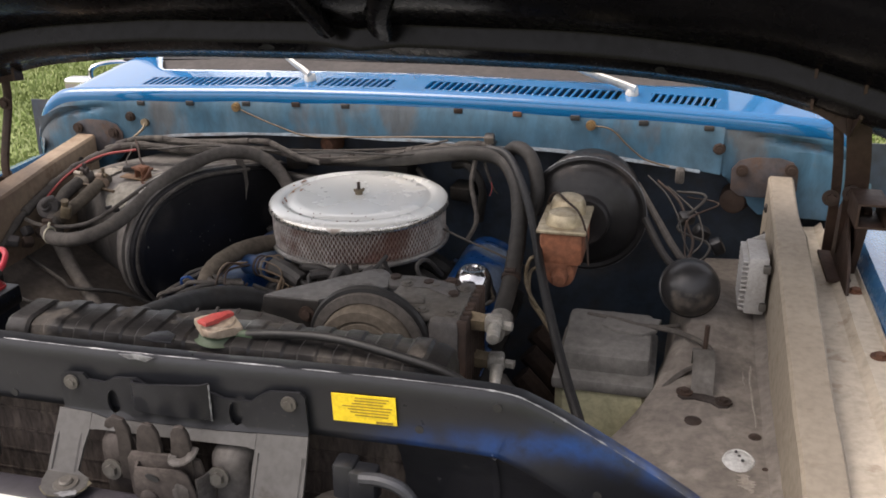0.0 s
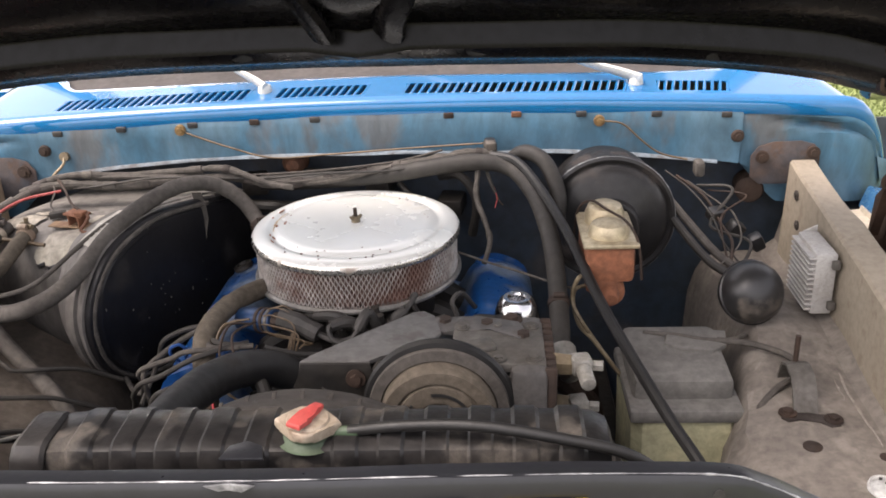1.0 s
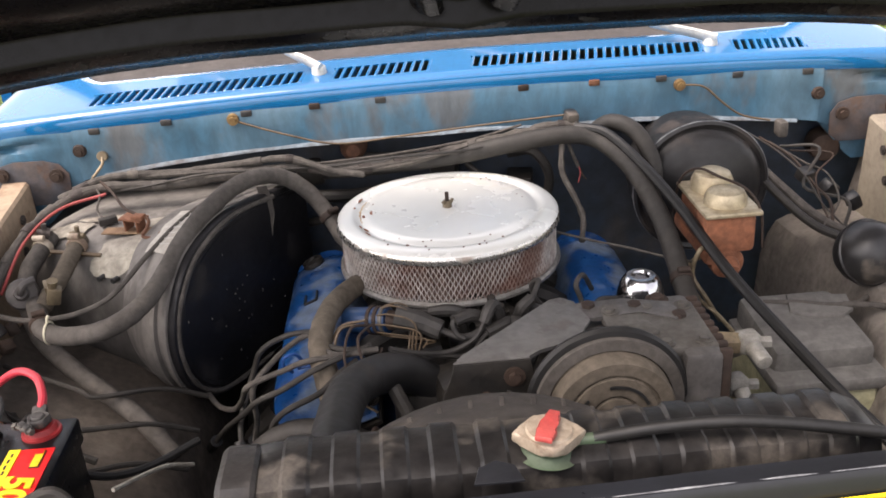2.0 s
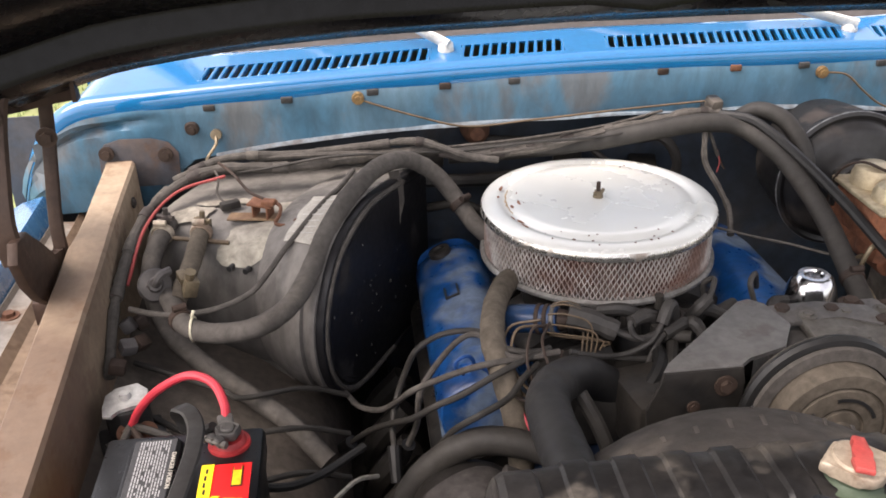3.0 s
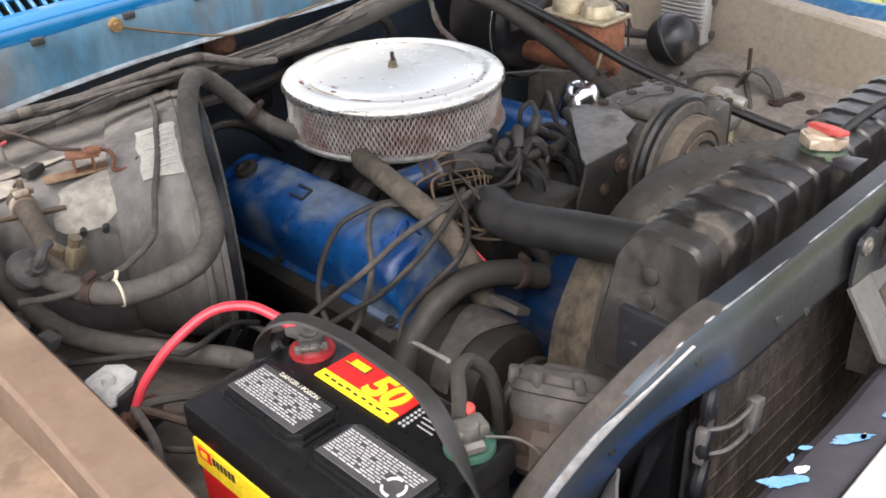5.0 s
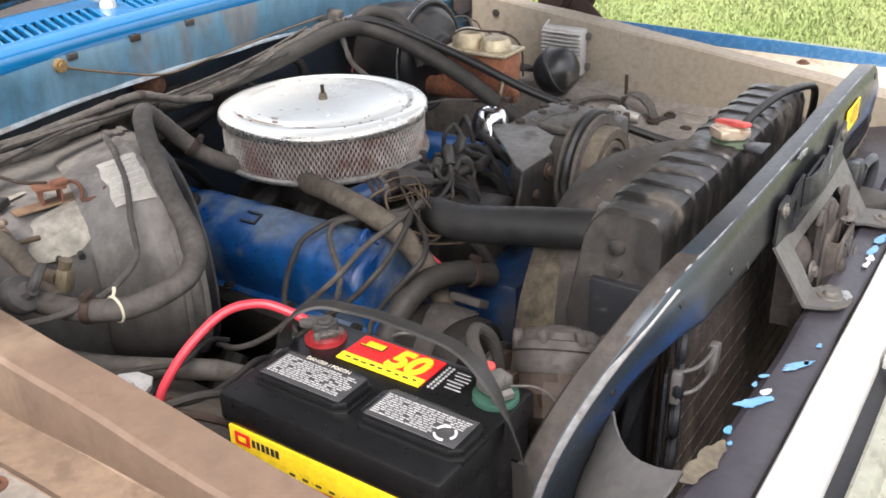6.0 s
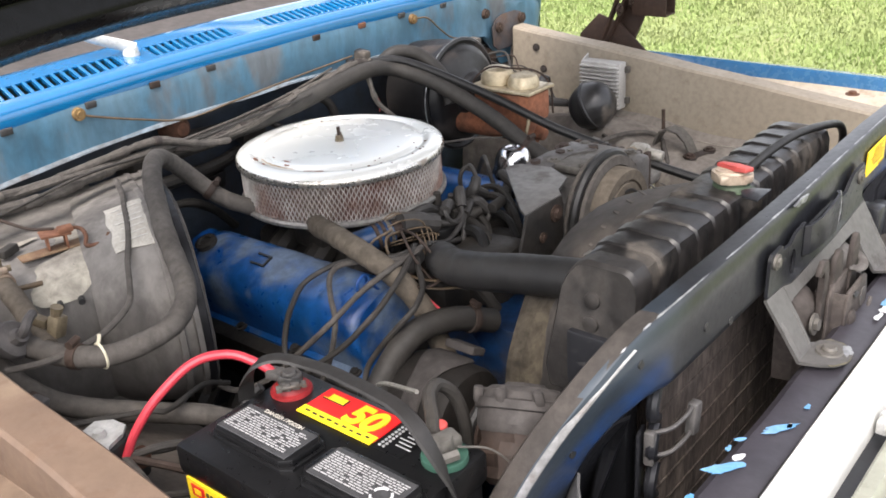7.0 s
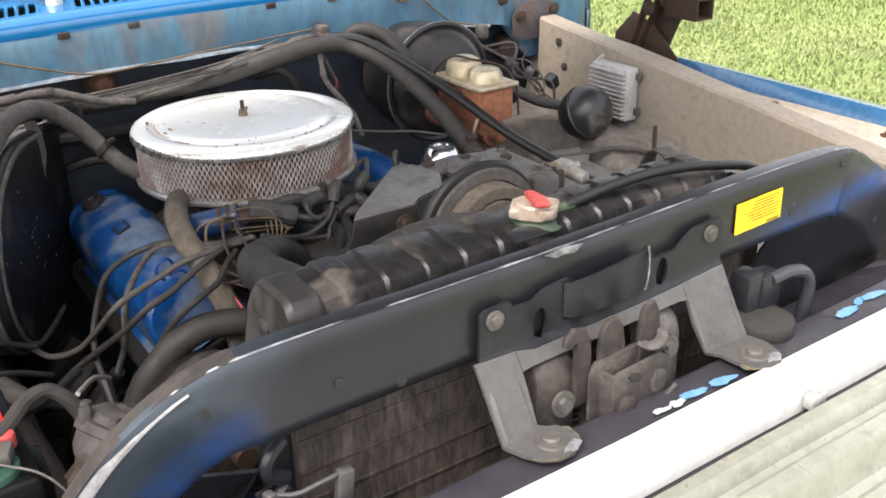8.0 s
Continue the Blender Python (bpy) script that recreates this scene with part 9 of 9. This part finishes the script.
la = thing("hood_latch", "dull rust-brown hood latch with a hooked catch", "latch", (0.01, 0.0, 0.90))
latch_grey = material("dust_greyed_latch_steel", (0.105, 0.098, 0.092), 0.65, 0.1, (0.055, 0.048, 0.044), 0.7, 22, 90, 0.2, (0.032, 0.026, 0.023), 0.25, 18, spec=0.35, mottle=0.4)
for s, cx, mat in ((-1, -0.071, latch_brown), (1, 0.077, latch_grey)):
    bm = B()
    across = ((-0.027, 0.034), (-0.025, 0.016), (-0.016, 0.006), (0.0, 0.003), (0.014, 0.005), (0.024, 0.014), (0.028, 0.036))
    rows = [[(cx + s * dx, y, z) for dx, y in across] for z in (0.885, 0.925, 0.960, 0.978)]
    rows += [[(cx + s * dx * (1 - 0.10 * q), y + e, z) for dx, y in across] for q, (e, z) in enumerate(((0.003, 0.988), (0.009, 0.996), (0.018, 1.001), (0.030, 1.003)))]
    sheet(bm, rows, 0.003, 0.002, 25)
    shield = part("side_shield", bm, mat, la, "rounded dusty side shield")
    bm = B()
    bolt(bm, (cx + s * 0.004 - (0.012 if s > 0 else 0.0), 0.0, 0.960 if s < 0 else 0.972), 0.0085, (0, -1, 0.1))
    part("bolt", bm, grey_steel, shield, "dull steel bolt")
bm = B()
plate(bm, [(-0.046, 0.885), (-0.047, 0.985), (-0.040, 0.996), (0.030, 0.999), (0.050, 0.997), (0.054, 0.985), (0.056, 0.885)], front_plane(-0.003), 0.005, 0.002)
part("back_plate", bm, latch_brown, la)
bm = B()
plate(bm, ribbon([(-0.052, 0.950), (-0.052, 0.985), (-0.051, 1.005), (-0.051, 1.020), (-0.055, 1.030), (-0.063, 1.0325), (-0.070, 1.027), (-0.073, 1.021)], [0.0095, 0.009, 0.0085, 0.008, 0.007, 0.006, 0.005, 0.0035]), front_plane(0.004), 0.007, 0.0018)
part("hook", bm, latch_brown, la, "rust-brown curled hook")
for (x, w, top, y), nm in (((-0.017, 0.0155, 1.036, 0.001), "finger"), ((0.029, 0.0130, 1.042, -0.004), "finger")):
    bm = B()
    plate(bm, [(x - w, 0.965), (x - w, 1.005), (x - w * 0.85, top - 0.010), (x - w * 0.45, top - 0.002), (x, top), (x + w * 0.45, top - 0.002), (x + w * 0.85, top - 0.011), (x + w * 1.05, 1.005), (x + w * 1.05, 0.965)], front_plane(y), 0.007, 0.0018)
    fing = part(nm, bm, latch_brown, la, "flat brown upright finger with a rounded top")
bm = B()
strap(bm, [(0.044, -0.004, 1.012), (0.043, -0.014, 1.006), (0.034, -0.020, 1.001), (0.022, -0.018, 0.999), (0.017, -0.008, 1.001)], 0.0060, 0.0018, (0, -0.3, 1))
part("curl", bm, latch_grey, fing, "curled lip worn to grey")
bm = B()
plate(bm, [(-0.030, 0.895), (-0.031, 0.975), (-0.027, 0.986), (0.032, 0.990), (0.042, 0.984), (0.050, 0.960), (0.053, 0.895)], front_plane(-0.020), 0.004, 0.0015)
fp = part("front_plate", bm, latch_brown, la, "dusty brown front plate")
bm = B()
sheet(bm, [[(-0.029, -0.022, z), (-0.032, -0.016, z), (-0.036, 0.0, z + 0.002), (-0.038, 0.014, z)] for z in (0.895, 0.93, 0.965, 0.984)], 0.003, 0.001, 20)
part("side_fold", bm, latch_brown, fp, "folded side of the plate")
bm = B()
sheet(bm, [[(0.052 - 0.05 * max(0.0, z - 0.955), -0.021, z), (0.057 - 0.05 * max(0.0, z - 0.955), -0.012, z), (0.060, 0.004, z)] for z in (0.895, 0.93, 0.96, 0.978)], 0.003, 0.001, 20)
part("side_fold", bm, latch_grey, fp, "folded side of the plate worn grey")
bm = B()
plate(bm, [(0.009 * math.cos(a), 0.004 * math.sin(a)) for a in [2 * math.pi * i / 18 for i in range(18)]], front_plane(-0.0245) @ pose(-0.004, 0.976, 0, 0, 0, -18), 0.002)
part("slot", bm, ink, fp)
bm = B()
plate(bm, [((0.011 + 0.004 * noise.noise((i * 0.7, 2, 0))) * math.cos(2 * math.pi * i / 20), (0.014 + 0.005 * noise.noise((i * 0.7, 7, 0))) * math.sin(2 * math.pi * i / 20)) for i in range(20)], front_plane(-0.0238) @ pose(0.031, 0.958, 0), 0.0012)
part("bare_patch", bm, latch_grey, fp, "patch rubbed to grey metal")
for x, z, r in ((-0.012, 0.945, 0.010), (0.034, 0.934, 0.006)):
    bm = B()
    lathe(bm, [(r * 1.2, -0.001), (r * 1.2, 0.002), (r * 0.8, 0.005), (0, 0.006)], pose(x, -0.0245, z, 90, 0, 0), 16)
    part("rivet", bm, latch_grey if r < 0.007 else latch_brown, fp)
bm = B()
tube(bm, [(-0.012, -0.031, 0.941), (0.010, -0.032, 0.936), (0.034, -0.031, 0.940), (0.052, -0.029, 0.948)], 0.0026, 8, 5)
part("lever", bm, latch_grey, la, "thin worn release lever")
bm = B()
tube(bm, [(-0.040 + 0.008 * math.cos(0.7 * k), 0.022 + 0.008 * math.sin(0.7 * k), 0.90 + 0.0008 * k) for k in range(60)], 0.0018, 6, 1)
part("spring", bm, rust_dark, la)

# Condenser and fittings seen through the grille opening.
cd = thing("condenser", "dirty finned condenser in front of the radiator", "condenser", (0.02, 0.075, 0.5))
bm = B()
bx(bm, (-0.02, 0.082, 0.72), (0.60, 0.014, 0.56), (0, 0, 0), 0.003)
part("core", bm, core_mat, cd, "dirty brown fins")
for i in range(16):
    bm = B()
    bx(bm, (-0.02, 0.0745, 0.48 + 0.033 * i), (0.60, 0.003, 0.004), (0, 0, 0), 0.001)
    part("fin_tube", bm, core_mat, cd)
for i in range(9):
    bm = B()
    tube(bm, [(-0.335, 0.07, 0.55 + 0.05 * i), (-0.352, 0.065, 0.562 + 0.05 * i), (-0.352, 0.065, 0.578 + 0.05 * i), (-0.335, 0.07, 0.59 + 0.05 * i)], 0.007, 8, 4)
    part("return_bend", bm, black_paint, cd)
dr = thing("receiver_drier", "black receiver drier with a blue-grey pipe behind the grille", "drier", (0.30, 0.02, 0.75))
bm = B()
cy(bm, (0.285, 0.045, 0.70), (0.285, 0.045, 0.925), 0.030, n=28, bev=0.006)
part("tank", bm, black_paint, dr)
bm = B()
bx(bm, (0.222, 0.025, 0.955), (0.028, 0.03, 0.10), (0, 0, 0), 0.006)
bx(bm, (0.246, 0.02, 0.978), (0.034, 0.028, 0.045), (0, 0, 0), 0.006)
part("bracket", bm, black_blue, dr)
bm = B()
tube(bm, [(0.245, 0.010, 0.992), (0.272, 0.006, 0.996), (0.298, 0.004, 0.988), (0.311, 0.004, 0.962), (0.312, 0.012, 0.90)], 0.0078, 10, 6)
part("pipe", bm, material("dark_grey_pipe", (0.05, 0.053, 0.06), 0.45, 0.2), dr)
bm = B()
cy(bm, (0.22, -0.005, 0.938), (0.22, -0.005, 0.96), 0.034, n=28, bev=0.004)
solo("rubber_bumper", bm, rubber, "round grey rubber bumper on the crossmember", "bumper")
bm = B()
bx(bm, (0.315, 0.135, 0.80), (0.085, 0.05, 0.44), (0, 0, 0), 0.006)
bx(bm, (0.290, 0.112, 0.94), (0.03, 0.02, 0.16), (0, 6, 0), 0.004)
part("side_channel", bm, rust_dark, rad, "rusty side channel of the radiator")
lk = thing("support_link", "small cast bracket on the radiator's side", "bracket", (-0.34, 0.06, 0.85))
bm = B()
bx(bm, (-0.352, 0.078, 0.82), (0.022, 0.004, 0.24), (0, 0, 12), 0.001)
part("side_strip", bm, black_paint, lk, "thin black side strip")
for z in (0.938, 0.908):
    bm = B()
    tube(bm, [(-0.352, 0.070, z), (-0.335, 0.052, z + 0.004), (-0.312, 0.046, z + 0.010), (-0.292, 0.050, z + 0.008)], 0.0042, 8, 4, flat=0.6)
    part("arm", bm, bracket_grey, lk, "cast arm with a worn edge")
bm = B()
bx(bm, (-0.354, 0.066, 0.923), (0.010, 0.012, 0.042), (0, 0, 10), 0.003)
part("end_post", bm, bracket_grey, lk)
bm = B()
bx(bm, (-0.290, 0.048, 0.932), (0.016, 0.012, 0.038), (0, 8, 0), 0.003)
part("end_post", bm, bracket_grey, lk)

# Chassis below the engine.
bm = B()
for s in (-1, 1):
    bx(bm, (s * 0.40, 0.9, 0.52), (0.08, 2.4, 0.16), (0, 0, 0), 0.01)
bx(bm, (0, 0.30, 0.46), (0.80, 0.22, 0.14), (0, 0, 0), 0.02)
bx(bm, (0, 0.02, 0.50), (0.80, 0.08, 0.12), (0, 0, 0), 0.02)
bx(bm, (0, 0.35, 0.37), (1.5, 0.10, 0.10), (0, 0, 0), 0.02)
part("chassis_frame", bm, engine_dark, truck, "dark oily chassis frame")
# Unseen sheet, added to close the bay from below and darken it.
bm = B()
sheet(bm, [[(x, y, 0.50 - 0.03 * math.cos(x * 3) + 0.02 * noise.noise((x * 5, y * 5, 0))) for y in (-0.08, 0.1, 0.3, 0.5, 0.7, 0.9, 1.12)] for x in (-0.9, -0.7, -0.5, -0.3, -0.1, 0.1, 0.3, 0.5, 0.7, 0.9)], 0.004, 0.01, 5)
part("bay_floor_blocker", bm, engine_dark, truck, "unseen dark sheet added under the engine to darken the bay")
for k in range(4):
    bm = B()
    tube(bm, [(-0.34, 0.60 + 0.09 * k, 0.72), (-0.39, 0.60 + 0.09 * k, 0.66), (-0.40, 0.66 + 0.08 * k, 0.57)], 0.022, 10, 5)
    part("exhaust_runner", bm, engine_dark, engine)
    bm = B()
    tube(bm, [(0.32, 0.60 + 0.09 * k, 0.76), (0.37, 0.60 + 0.09 * k, 0.70), (0.38, 0.66 + 0.08 * k, 0.60)], 0.022, 10, 5)
    part("exhaust_runner", bm, rust_dark, engine)
